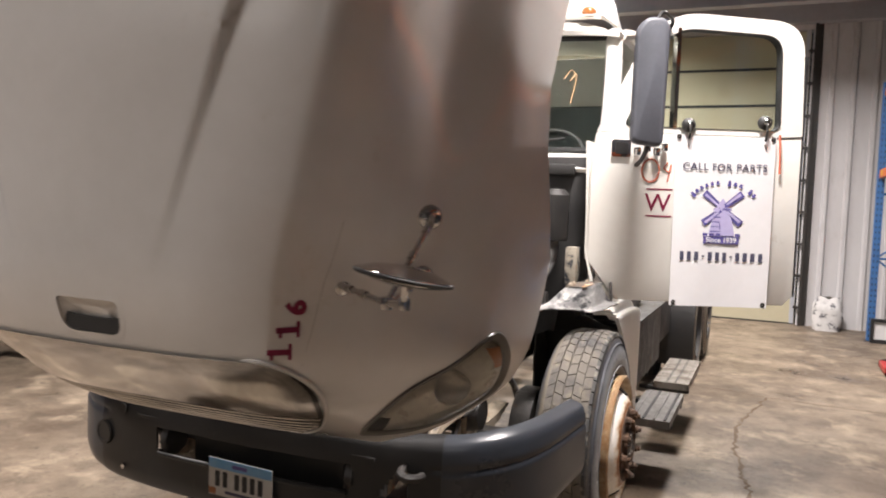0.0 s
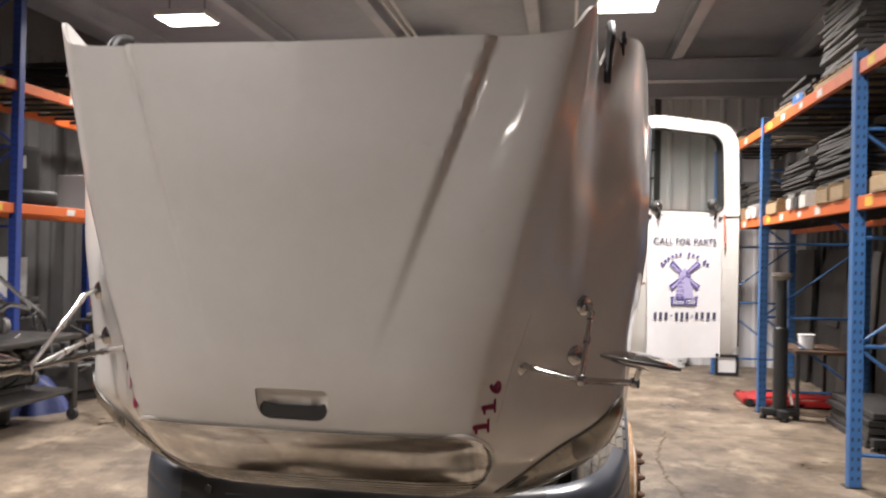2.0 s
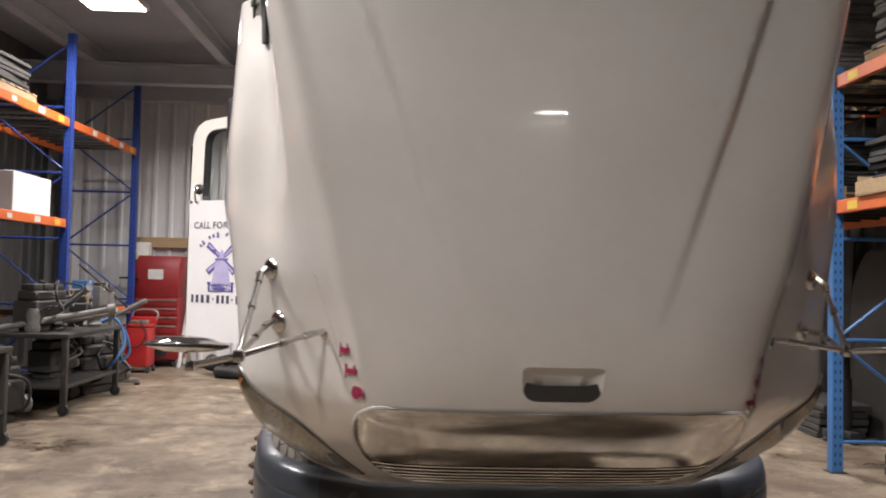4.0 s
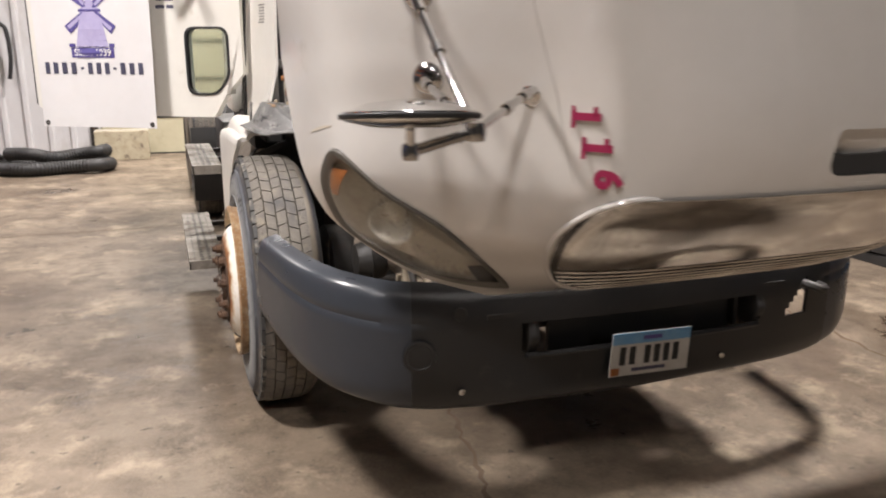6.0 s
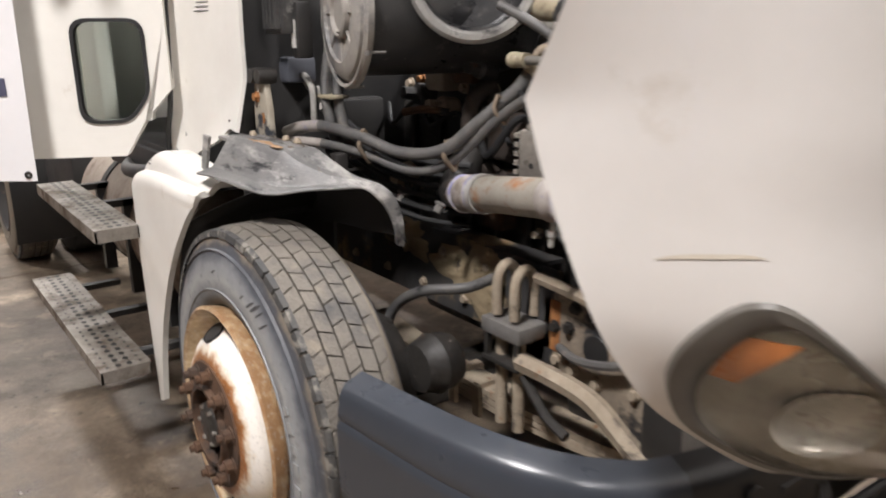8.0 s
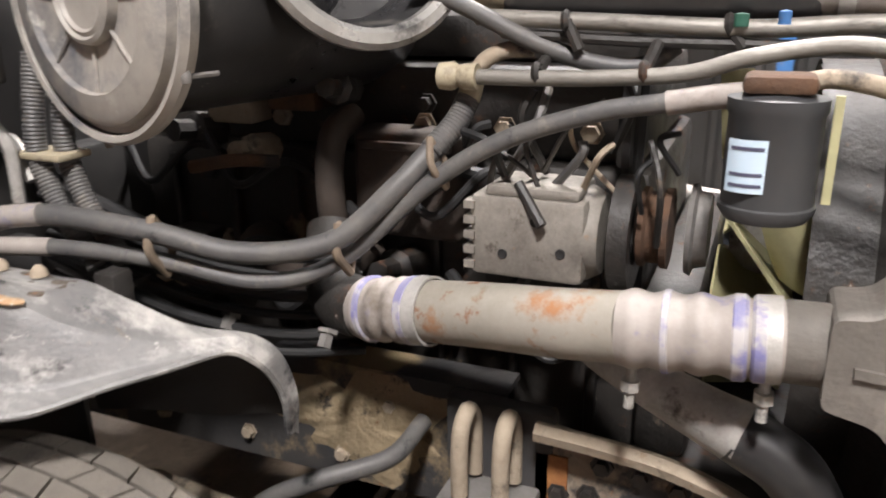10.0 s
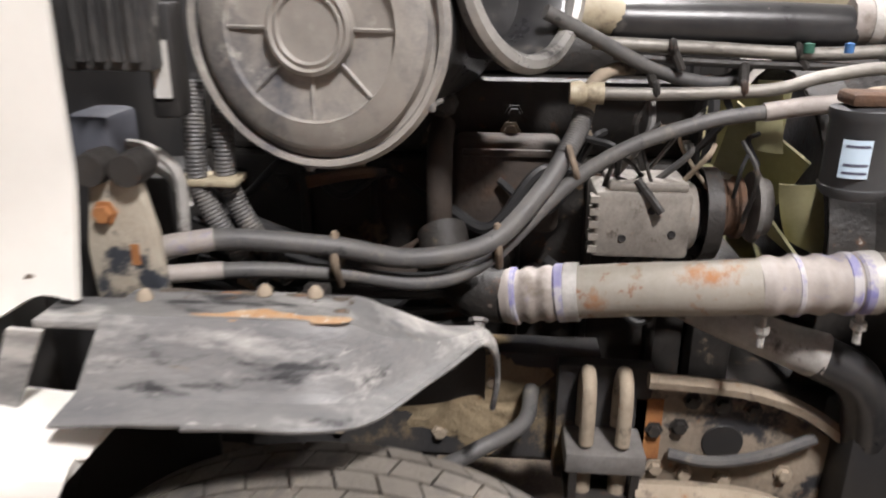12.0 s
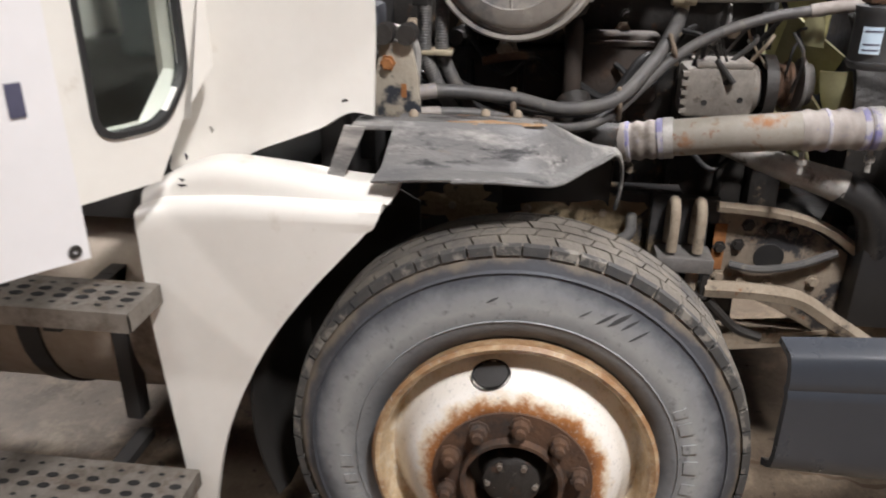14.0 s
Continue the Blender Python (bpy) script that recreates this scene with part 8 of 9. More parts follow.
part("heater_pipe", tube([(-0.70, 0.44, 1.36), (-0.74, 0.40, 1.40), (-0.76, 0.34, 1.40), (-0.76, 0.30, 1.36), (-0.76, 0.30, 1.26)], 0.010, 8), M_ALU, truck, "dull heater pipe")
part("heater_pipe", tube([(-0.66, 0.44, 1.33), (-0.70, 0.38, 1.36), (-0.72, 0.33, 1.35), (-0.73, 0.30, 1.30)], 0.010, 8), M_ALU, truck, "dull heater pipe")
part("washer_bottle", box(-0.80, -0.70, 0.38, 0.46, 1.38, 1.46, 0.012), M_MIRRORBACK, truck, "dull blue-grey reservoir")
part("wiring_block", join(box(-0.62, -0.45, 0.38, 0.45, 1.15, 1.32, 0.01), box(-0.78, -0.66, 0.40, 0.45, 1.08, 1.18, 0.008)), M_BLACK, truck)
for k in range(6):
    z = 1.02 + 0.035 * k
    part("frame_hose", tube([(-0.72, 0.30, z + 0.12), (-0.66, 0.1, z + 0.02), (-0.60, -0.05, z - 0.02), (-0.52, -0.18, z - 0.03)], 0.008 + 0.003 * (k % 2), 8), M_TRIM, truck, "black hose beside the frame")
for x in (0.62, 0.72, 0.8):
    part("bay_hose", tube([(x, 0.42, 1.7), (x - 0.03, 0.36, 1.5), (x - 0.02, 0.30, 1.35), (x - 0.08, 0.2, 1.2)], 0.022, 10), M_HOSE, truck, "black hose in the engine bay")
part("bay_canister", lathe([(0, 0), (0.07, 0), (0.075, 0.02), (0.075, 0.24), (0.05, 0.27), (0, 0.275)], pose(0.78, 0.3, 1.45), 24), M_BLACK, truck, "black canister in the engine bay")
part("bay_bracket", box(0.84, 0.90, 0.32, 0.42, 1.2, 1.42, 0.006), M_BRACKET, truck)

M_HORN = surf("mud_dried_bracket", (0.19, 0.155, 0.12), (0.31, 0.255, 0.19), 9, 0.8, 0.95, bump=0.4, bscale=55,
              stains=(((0.028, 0.028, 0.031), 7, 0.50, 0.58, 0.5), ((0.25, 0.105, 0.04), 12, 0.60, 0.68, 0.9)))
# spring hanger, U-bolts and front frame pieces
for s in (-1, 1):
    X = lambda x: s * x
    for y in (-0.385, -0.455):
        part("u_bolt", tube([(X(0.525), y, 0.80), (X(0.525), y, 0.88), (X(0.535), y, 0.918), (X(0.56), y, 0.935), (X(0.585), y, 0.918), (X(0.595), y, 0.88), (X(0.595), y, 0.80)], 0.0148, 10), M_TAN, truck, "dusty U-bolt")
        part("hanger_rod", rod((X(0.575), y, 0.76), (X(0.575), y, 0.47), 0.018, 10), M_TAN, truck)
    part("hanger_plate", side_box(s, 0.50, 0.62, -0.50, -0.345, 0.745, 0.79, 0.006), M_STEELD, truck, "worn clamp plate")
    part("hanger_cup", join(side_box(s, 0.50, 0.62, -0.495, -0.35, 0.665, 0.68, 0.004), side_box(s, 0.505, 0.52, -0.49, -0.355, 0.68, 0.745), side_box(s, 0.60, 0.615, -0.49, -0.475, 0.68, 0.745), side_box(s, 0.60, 0.615, -0.37, -0.355, 0.68, 0.745)), M_IRON, truck)
    part("shackle_back", side_box(s, 0.48, 0.52, -0.52, -0.33, 0.66, 0.93, 0.008), M_FRAME, truck)
    for k in range(3):
        part("leaf_spring", sheet(lambda u, v, k=k: Vector((X(0.43 + 0.09 * v), 0.45 - 0.06 * k - (1.38 - 0.12 * k) * u, 0.475 - 0.022 * k + 0.20 * (u - 0.45) ** 2)), 24, 2, 0.018), M_TAN, truck, "dust-coated leaf spring")
    for y in (-0.10, -0.22):
        part("spring_clamp", join(side_box(s, 0.42, 0.53, y - 0.015, y + 0.015, 0.48, 0.51), side_box(s, 0.52, 0.535, y - 0.015, y + 0.015, 0.40, 0.50), side_box(s, 0.415, 0.43, y - 0.015, y + 0.015, 0.40, 0.50)), M_TAN, truck)
    fo = [(-.46, .92), (-.58, .90), (-.72, .885), (-.86, .80), (-1.0, .70), (-1.12, .66), (-1.12, .50), (-1.0, .47), (-.86, .52), (-.72, .60), (-.58, .655), (-.46, .66)]
    fp = part("frame_horn", prism(fo, axes((X(0.50), 0, 0), (0, 1, 0), (0, 0, 1)), s * 0.016, 0.003), M_HORN, truck, "muddy front frame bracket")
    part("horn_hole", lathe([(0.042, 0), (0.04, 0.003), (0, 0.002)], axes((X(0.517), -0.67, 0.765), (0, s, 0), (0, 0, 1)), 24), M_BLACK, fp, "black hole")
    for y, z in ((-.53, .79), (-.54, .70), (-.60, .69), (-.68, .68), (-.60, .86), (-.66, .855), (-.72, .845), (-.80, .70), (-.86, .60), (-.58, .80)):
        part("horn_bolt", bolt((X(0.517), y, z), (s, 0, 0), 0.013, 0.016), M_IRON if z > 0.75 else M_TAN, fp)
    part("rust_patch", side_box(s, 0.516, 0.520, -0.545, -0.49, 0.72, 0.86, 0.001), M_RUSTY, fp, smooth=False)
    part("brace_strap", tube([(X(0.56), -0.50, 0.925), (X(0.56), -0.60, 0.92), (X(0.555), -0.70, 0.905), (X(0.55), -0.80, 0.87), (X(0.545), -0.90, 0.80), (X(0.54), -1.02, 0.69), (X(0.54), -1.10, 0.60)], 0.0165, 6), M_TAN, truck, "curved dusty brace")
    part("link_arm", join(tube([(X(0.60), -0.485, 0.695), (X(0.60), -0.62, 0.695), (X(0.60), -0.74, 0.68), (X(0.595), -0.84, 0.62), (X(0.59), -0.95, 0.55)], 0.026, 6)), M_TAN, truck, "dust-coated link arm")
    part("link_hook", tube([(X(0.60), -0.50, 0.66), (X(0.60), -0.56, 0.60), (X(0.60), -0.60, 0.57), (X(0.60), -0.66, 0.55)], 0.014, 8), M_IRON, truck)
    part("brake_line", tube([(X(0.535), -0.56, 0.745), (X(0.55), -0.64, 0.74), (X(0.55), -0.74, 0.76), (X(0.54), -0.84, 0.80)], 0.012, 8), M_HOSE, truck, "grey brake line")
    part("lower_pipe", tube([(X(0.46), -0.50, 1.08), (X(0.53), -0.63, 1.045), (X(0.575), -0.74, 1.02), (X(0.59), -0.80, 1.005)], lambda t: 0.03 + 0.015 * t, 16), M_ALU, truck, "dusty cast pipe")
    part("lower_hose", tube([(X(0.59), -0.79, 1.007), (X(0.595), -0.86, 0.97), (X(0.58), -0.90, 0.90), (X(0.56), -0.92, 0.82)], 0.043, 16), M_FILTERBODY, truck, "black lower radiator hose")
    part("horn_box", side_box(s, 0.46, 0.60, -1.02, -0.88, 0.60, 0.86, 0.015), M_BLACK, truck, "dark box beside the radiator")
    part("air_chamber", lathe([(0, 0), (0.075, 0.01), (0.085, 0.04), (0.085, 0.07), (0.09, 0.075), (0.085, 0.08), (0.07, 0.13), (0, 0.14)], axes((X(0.62), -0.22, 0.62), (0, 0.3, 0.95), (0, 1, 0)), 22), M_IRON, truck, "dark brake chamber")
    part("wheel_hose", tube([(X(0.50), -0.28, 0.86), (X(0.60), -0.26, 0.84), (X(0.68), -0.16, 0.82), (X(0.70), -0.05, 0.75), (X(0.72), 0.0, 0.65)], 0.016, 10), M_HOSE, truck, "black air hose")
    part("steer_knuckle", join(side_box(s, 0.72, 0.84, -0.08, 0.08, 0.32, 0.72, 0.02), lathe([(0, 0), (0.19, 0), (0.2, 0.02), (0.2, 0.1), (0, 0.1)], axes((X(0.73), 0, 0.53), (0, s, 0), (0, 0, 1)), 28)), M_IRON, truck, "dark brake drum and knuckle")

# blue marks between the folds of the silicone bellows
M_BLUEMARK = surf("faded_blue_ink_mark", (0.17, 0.165, 0.36), (0.28, 0.27, 0.36), 30, 0.6, stains=(((0.42, 0.40, 0.40), 16, 0.45, 0.56, 0.7),))
for a, b, marks in (((-0.585, -0.215, 1.10), (-0.607, -0.345, 1.124), (0.18, 0.80)), ((-0.664, -0.635, 1.169), (-0.66, -0.835, 1.182), (0.30, 0.72, 0.84))):
    for k in marks:
        p = Vector(a).lerp(Vector(b), k)
        w = 0.006 if k < 0.7 else 0.010
        part("blue_mark", lathe([(0.0495, -w), (0.0535, -w * 0.6), (0.0535, w * 0.6), (0.0495, w)], along(p, p + Vector(b) - Vector(a)), 28), M_BLUEMARK, truck, "faded blue ring on the bellows")

# small lines, clips and fittings among the pipes
rng = random.Random(41)
for k in range(16):
    y = -0.34 - 0.022 * k + rng.uniform(-0.01, 0.01)
    z = 1.46 - rng.uniform(0, 0.12)
    x = -0.45 - rng.uniform(0, 0.06)
    end = Vector((x + rng.uniform(-0.02, 0.06), y + rng.uniform(-0.09, 0.09), z - rng.uniform(0.05, 0.16)))
    bend = Vector((x, y, z)).lerp(end, 0.5) + Vector((-rng.uniform(0.0, 0.04), rng.uniform(-0.03, 0.03), 0.02))
    part("small_line", tube([(x, y, z), bend, end], rng.choice((0.004, 0.005, 0.007)), 6), rng.choice((M_TRIM, M_HOSE, M_TAN, M_IRON)), engine, "thin line beside the alternator")
for k in range(22):
    y, z = rng.uniform(-0.6, 0.4), rng.uniform(0.95, 1.42)
    part("block_bolt", bolt((-0.335 - rng.uniform(0, 0.012), y, z), (-1, 0, 0), rng.choice((0.009, 0.012, 0.015)), rng.uniform(0.012, 0.03)), rng.choice((M_TAN, M_ALU, M_RUSTY, M_IRON)), engine)
for y, z, ry in ((0.30, 1.10, 0.02), (0.16, 1.38, 0.03), (-0.02, 1.06, 0.025), (-0.12, 0.98, 0.03), (0.02, 1.40, 0.02)):
    part("engine_bracket", box(-0.40, -0.33, y - 0.05, y + 0.05, z - ry, z + ry, 0.006), rng.choice((M_IRON, M_RUST, M_TAN)), engine)
for p, q in (((-0.46, -0.50, 1.54), (-0.46, -0.52, 1.50)), ((-0.50, -0.62, 1.475), (-0.46, -0.63, 1.51)), ((-0.50, -0.47, 1.47), (-0.44, -0.47, 1.49)), ((-0.45, -0.72, 1.535), (-0.45, -0.74, 1.505))):
    part("pipe_clip", join(rod(p, q, 0.009, 8), lathe([(0.013, -0.006), (0.017, 0.0), (0.013, 0.006)], along(p, Vector(p) + Vector((0, -1, 0.05))), 12)), M_IRON, engine, "dark pipe clip")
for y in (0.20, 0.02, -0.17):
    part("drip_bolt", bolt((-0.62, y, 1.07), (-0.6, 0, -0.8), 0.012, 0.03), M_STEELD, truck)


# ---- loose things round the hall ----
def tool_cabinet(x, y):
    t = thing("tool_cabinet", (x, y, 0), "dull red steel tool cabinet with a top chest", "tool cabinet")
    w, d = 0.36, 0.24
    part("body", box(x - w, x + w, y - d, y + d, 0.12, 1.12, 0.012), M_REDDULL, t)
    part("top_chest", prism([(-d, 1.12), (d, 1.12), (d, 1.80), (-d + 0.10, 1.80), (-d, 1.62)], axes((x - w + 0.01, y, 0), (0, 1, 0), (0, 0, 1)), 2 * w - 0.02, 0.01), M_REDDULL, t)
    for k, (z0, z1) in enumerate(((0.14, 0.52), (0.54, 0.68), (0.70, 0.82), (0.84, 0.96), (0.98, 1.10))):
        dr = part("drawer", box(x - w + 0.02, x + w - 0.02, y - d - 0.014, y - d - 0.001, z0, z1, 0.004), M_REDDULL, t)
        part("drawer_pull", box(x - w + 0.04, x + w - 0.04, y - d - 0.026, y - d - 0.014, z1 - 0.03, z1 - 0.012, 0.003), M_STEEL, dr, "worn steel pull")
    part("paper_note", box(x - 0.14, x + 0.10, y - d - 0.003, y - d - 0.001, 1.42, 1.58), M_PLATE, t, "white paper note", smooth=False)
    for dx in (-w + 0.07, w - 0.07):
        for dy in (-d + 0.06, d - 0.06):
            part("caster", join(lathe([(0, -0.018), (0.05, -0.018), (0.055, 0), (0.05, 0.018), (0, 0.018)], axes((x + dx, y + dy, 0.055), (0, 1, 0), (0, 0, 1)), 16), box(x + dx - 0.02, x + dx + 0.02, y + dy - 0.03, y + dy + 0.03, 0.09, 0.12)), M_TRIM, t, "black caster")
    part("open_bay", box(x - 0.05, x + 0.2, y - d - 0.018, y - d - 0.012, 0.18, 0.42), M_BLACK, t, "dark opening", smooth=False)


def gas_cart(x, y):
    t = thing("service_cart", (x, y, 0), "bright red upright service cart with a hose looped over it", "cart")
    part("cabinet", box(x - 0.19, x + 0.19, y - 0.17, y + 0.17, 0.09, 0.70, 0.03, 3), M_RED, t)
    part("tray", join(box(x - 0.2, x + 0.2, y - 0.18, y + 0.18, 0.70, 0.74, 0.008), box(x - 0.2, x + 0.2, y + 0.15, y + 0.18, 0.74, 0.84, 0.006)), M_RED, t)
    part("tray_parts", join(box(x - 0.12, x + 0.05, y - 0.1, y + 0.1, 0.74, 0.79, 0.01), box(x + 0.06, x + 0.15, y - 0.12, y, 0.74, 0.80, 0.01)), M_STEEL, t)
    part("hose", tube([(x - 0.1, y - 0.2, 0.78), (x - 0.16, y - 0.22, 0.6), (x - 0.08, y - 0.22, 0.42), (x + 0.08, y - 0.22, 0.42), (x + 0.17, y - 0.22, 0.6), (x + 0.08, y - 0.2, 0.8)], 0.011, 8), M_TRIM, t, "black rubber hose")
    part("handle", tube([(x - 0.17, y + 0.18, 0.7), (x - 0.17, y + 0.25, 0.92), (x + 0.17, y + 0.25, 0.92), (x + 0.17, y + 0.18, 0.7)], 0.013, 8), M_STEEL, t, "bright steel handle")
    for dx in (-0.18, 0.18):
        for dy in (-0.14, 0.14):
            part("wheel", lathe([(0, -0.016), (0.045, -0.016), (0.048, 0), (0.045, 0.016), (0, 0.016)], axes((x + dx, y + dy, 0.048), (0, 1, 0), (0, 0, 1)), 16), M_TRIM, t, "black wheel")


tool_cabinet(-4.62, 8.5)
gas_cart(-4.66, 7.68)

for (a, b, r) in (((-4.26, 8.35, 0.0), (-3.93, 8.80, 3.3), 0.035), ((-4.12, 8.40, 0.0), (-4.02, 8.80, 2.9), 0.022)):
    solo("pole", rod(a, b, r, 14), M_WALL if r > 0.03 else M_STEEL, a, "pale metal pole leaning on the wall", "pole", "leaning poles")


def hook_rail():
    t = thing("hook_rail", (-3.85, 8.80, 2.46), "dark rail on the wall hung with hooks and straps", "rail")
    part("rail", box(-4.22, -3.45, 8.75, 8.81, 2.44, 2.51, 0.006), M_IRON, t)
    for x in (-4.1, -3.95, -3.8, -3.62, -3.5):
        part("peg", rod((x, 8.75, 2.46), (x, 8.66, 2.48), 0.009, 6), M_IRON, t)
    part("hanging_strap", tube([(-3.80, 8.68, 2.46), (-3.79, 8.68, 2.2), (-3.80, 8.68, 2.06), (-3.74, 8.68, 1.94), (-3.66, 8.68, 2.02)], 0.02, 8), M_TRIM, t, "black hook on a strap")
    part("hanging_strap", tube([(-3.62, 8.68, 2.46), (-3.60, 8.68, 2.1), (-3.58, 8.68, 1.75)], 0.012, 8), M_TRIM, t, "black strap")

    return t


RAIL = hook_rail()
part("hanging_sack", turned(lathe([(0, 0.0), (0.14, 0.02), (0.19, 0.14), (0.18, 0.3), (0.10, 0.42), (0.05, 0.48), (0, 0.48)], Matrix.Diagonal((1, 0.5, 1, 1)), 20), pose(-3.62, 8.68, 1.18)), M_BAG, RAIL, "pale cloth sack")
part("sack_cord", rod((-3.62, 8.68, 1.64), (-3.62, 8.69, 2.46), 0.006, 6), M_TRIM, RAIL)
part("wall_strap", tube([(-3.48, 8.70, 2.46), (-3.44, 8.72, 2.1), (-3.40, 8.72, 1.85), (-3.32, 8.72, 1.75), (-3.30, 8.72, 1.4), (-3.34, 8.72, 1.1)], 0.028, 8), M_TRIM, RAIL, "black strap")


def exhaust_hoses():
    t = thing("exhaust_hose", (-2.75, 7.35, 0), "black corrugated exhaust hose heaped on the floor", "hose")
    r = 0.085
    part("coil", ribbed([(-3.35, 7.2, r), (-3.0, 7.05, r), (-2.6, 7.15, r), (-2.25, 7.1, r + 0.02), (-2.12, 7.35, r), (-2.3, 7.6, r), (-2.75, 7.62, r), (-3.15, 7.6, r), (-3.38, 7.45, r)], r - 0.008, 0.008, 0.02, 14), M_BLACK, t)
    part("coil", ribbed([(-3.28, 7.42, r * 2.8), (-3.0, 7.25, r * 2.9), (-2.75, 7.32, r * 2.2), (-2.5, 7.42, r * 2.4), (-2.25, 7.3, r * 2.9), (-2.15, 7.45, r * 2.9)], r - 0.012, 0.008, 0.02, 14), M_BLACK, t)
    part("nozzle", lathe([(0.08, 0), (0.11, 0.05), (0.13, 0.2), (0.125, 0.2), (0.1, 0.05), (0.07, 0)], along((-3.38, 7.45, 0.14), (-3.6, 7.6, 0.2)), 20), M_TRIM, t)


exhaust_hoses()
solo("timber", box(-3.95, -3.3, 8.25, 8.37, 0.0, 0.09, 0.006), M_DARKPART, (-3.6, 8.3, 0), "dark timber lying along the wall", "timber", smooth=False)
carton(-2.0, 8.5, 0.0, 0.7, 0.4, 0.4, 0, M_CREAM, "cream plastic crate by the door")


def paper_bag(x, y):
    def f(u, v):
        a = 2 * math.pi * u
        pinch = 1 - 0.18 * max(0, v - 0.75) / 0.25
        rx, ry = 0.19 * (0.90 + 0.1 * math.sin(v * 3)) * pinch, 0.12 * (1 - 0.65 * max(0, v - 0.7) / 0.3)
        c, s = math.cos(a), math.sin(a)
        k = (abs(c) ** 4 + abs(s) ** 4) ** -0.25
        return Vector((x + rx * k * c + 0.012 * math.sin(9 * v + 4 * a), y + ry * k * s, 0.47 * v + 0.020 * math.sin(5 * a) * v))
    bm = sheet(f, 28, 16)
    bm.verts.ensure_lookup_table()
    bmesh.ops.holes_fill(bm, edges=[e for e in bm.edges if e.is_boundary], sides=0)
    bag = solo("paper_bag", bm, M_BAG, (x, y, 0), "white printed sack standing at the wall", "sack")
    return bag


paper_bag(2.62, 8.55)


def work_light(x, y):
    t = thing("floor_sign", (x, y, 0), "small black frame with a white panel on the floor", "sign")
    part("frame", ring(rounded([(-0.17, 0.0), (0.17, 0.0), (0.17, 0.32), (-0.17, 0.32)], 0.02), rounded([(-0.13, 0.05), (0.13, 0.05), (0.13, 0.28), (-0.13, 0.28)], 0.015), axes((x, y, 0), (1, 0, 0), (0, 0, 1)), 0.05), M_TRIM, t)
    part("panel", box(x - 0.132, x + 0.132, y - 0.02, y - 0.005, 0.048, 0.282), M_BANNER, t, "white panel", smooth=False)


work_light(3.25, 7.75)


def floor_jack(x, y):
    t = thing("floor_jack", (x, y, 0), "red low-profile lifting frame lying on the floor", "jack")
    part("frame", join(box(x, x + 1.1, y, y + 0.06, 0.02, 0.09, 0.01), box(x, x + 1.1, y + 0.5, y + 0.56, 0.02, 0.09, 0.01), box(x, x + 0.08, y, y + 0.56, 0.02, 0.09, 0.01), box(x + 0.6, x + 0.7, y, y + 0.56, 0.02, 0.08, 0.01)), M_RED, t)
    part("deck", prism([(0.02, 0.06), (0.3, 0.125), (1.08, 0.125), (1.08, 0.10), (0.3, 0.10), (0.02, 0.04)], axes((x, y + 0.53, 0), (1, 0, 0), (0, 0, 1)), 0.5, 0.003), M_RED, t)
    for dx in (0.06, 1.04):
        for dy in (-0.03, 0.59):
            part("wheel", lathe([(0, -0.02), (0.045, -0.02), (0.05, 0), (0.045, 0.02), (0, 0.02)], axes((x + dx, y + dy, 0.05), (1, 0, 0), (0, 0, 1)), 16), M_TRIM, t, "black wheel")


floor_jack(2.98, 5.3)


def post_stand(x, y, h):
    t = thing("jack_stand", (x, y, 0), "black telescopic jack stand by the rack", "jack stand")
    part("base", join(box(x - 0.2, x + 0.2, y - 0.05, y + 0.05, 0.04, 0.12, 0.012), box(x - 0.05, x + 0.05, y - 0.2, y + 0.2, 0.04, 0.12, 0.012)), M_TRIM, t)
    for dx, dy in ((-0.17, 0), (0.17, 0), (0, -0.17), (0, 0.17)):
        part("foot", lathe([(0, 0), (0.04, 0), (0.04, 0.03), (0.02, 0.05), (0, 0.05)], pose(x + dx, y + dy, 0), 12), M_TRIM, t)
    part("column", lathe([(0, 0.1), (0.075, 0.1), (0.075, h * 0.62), (0.06, h * 0.63), (0.055, h * 0.95), (0, h * 0.95)], pose(x, y, 0), 20), M_TRIM, t)
    part("saddle", lathe([(0, h * 0.95), (0.06, h * 0.95), (0.11, h * 0.98), (0.11, h), (0, h)], pose(x, y, 0), 20), M_STEEL, t, "worn steel saddle")


post_stand(3.21, 4.62, 1.62)
post_stand(3.88, 3.3, 1.0)


def bench(x, y):
    t = thing("work_bench", (x, y, 0), "dark steel bench cart loaded with shafts and hoses", "bench")
    part("top", box(x - 0.45, x + 0.45, y - 0.75, y + 0.75, 0.82, 0.87, 0.008), M_IRON, t)
    part("shelf", box(x - 0.42, x + 0.42, y - 0.72, y + 0.72, 0.28, 0.32, 0.008), M_IRON, t)
    for dx in (-0.4, 0.4):
        for dy in (-0.7, 0.7):
            part("leg", box(x + dx - 0.03, x + dx + 0.03, y + dy - 0.03, y + dy + 0.03, 0.12, 0.82, 0.004), M_IRON, t)
            part("caster", lathe([(0, -0.02), (0.058, -0.02), (0.062, 0), (0.058, 0.02), (0, 0.02)], axes((x + dx, y + dy, 0.062), (1, 0, 0), (0, 0, 1)), 16), M_TRIM, t, "black caster")
            part("caster_fork", box(x + dx - 0.012, x + dx + 0.012, y + dy - 0.035, y + dy + 0.035, 0.06, 0.13), M_IRON, t)


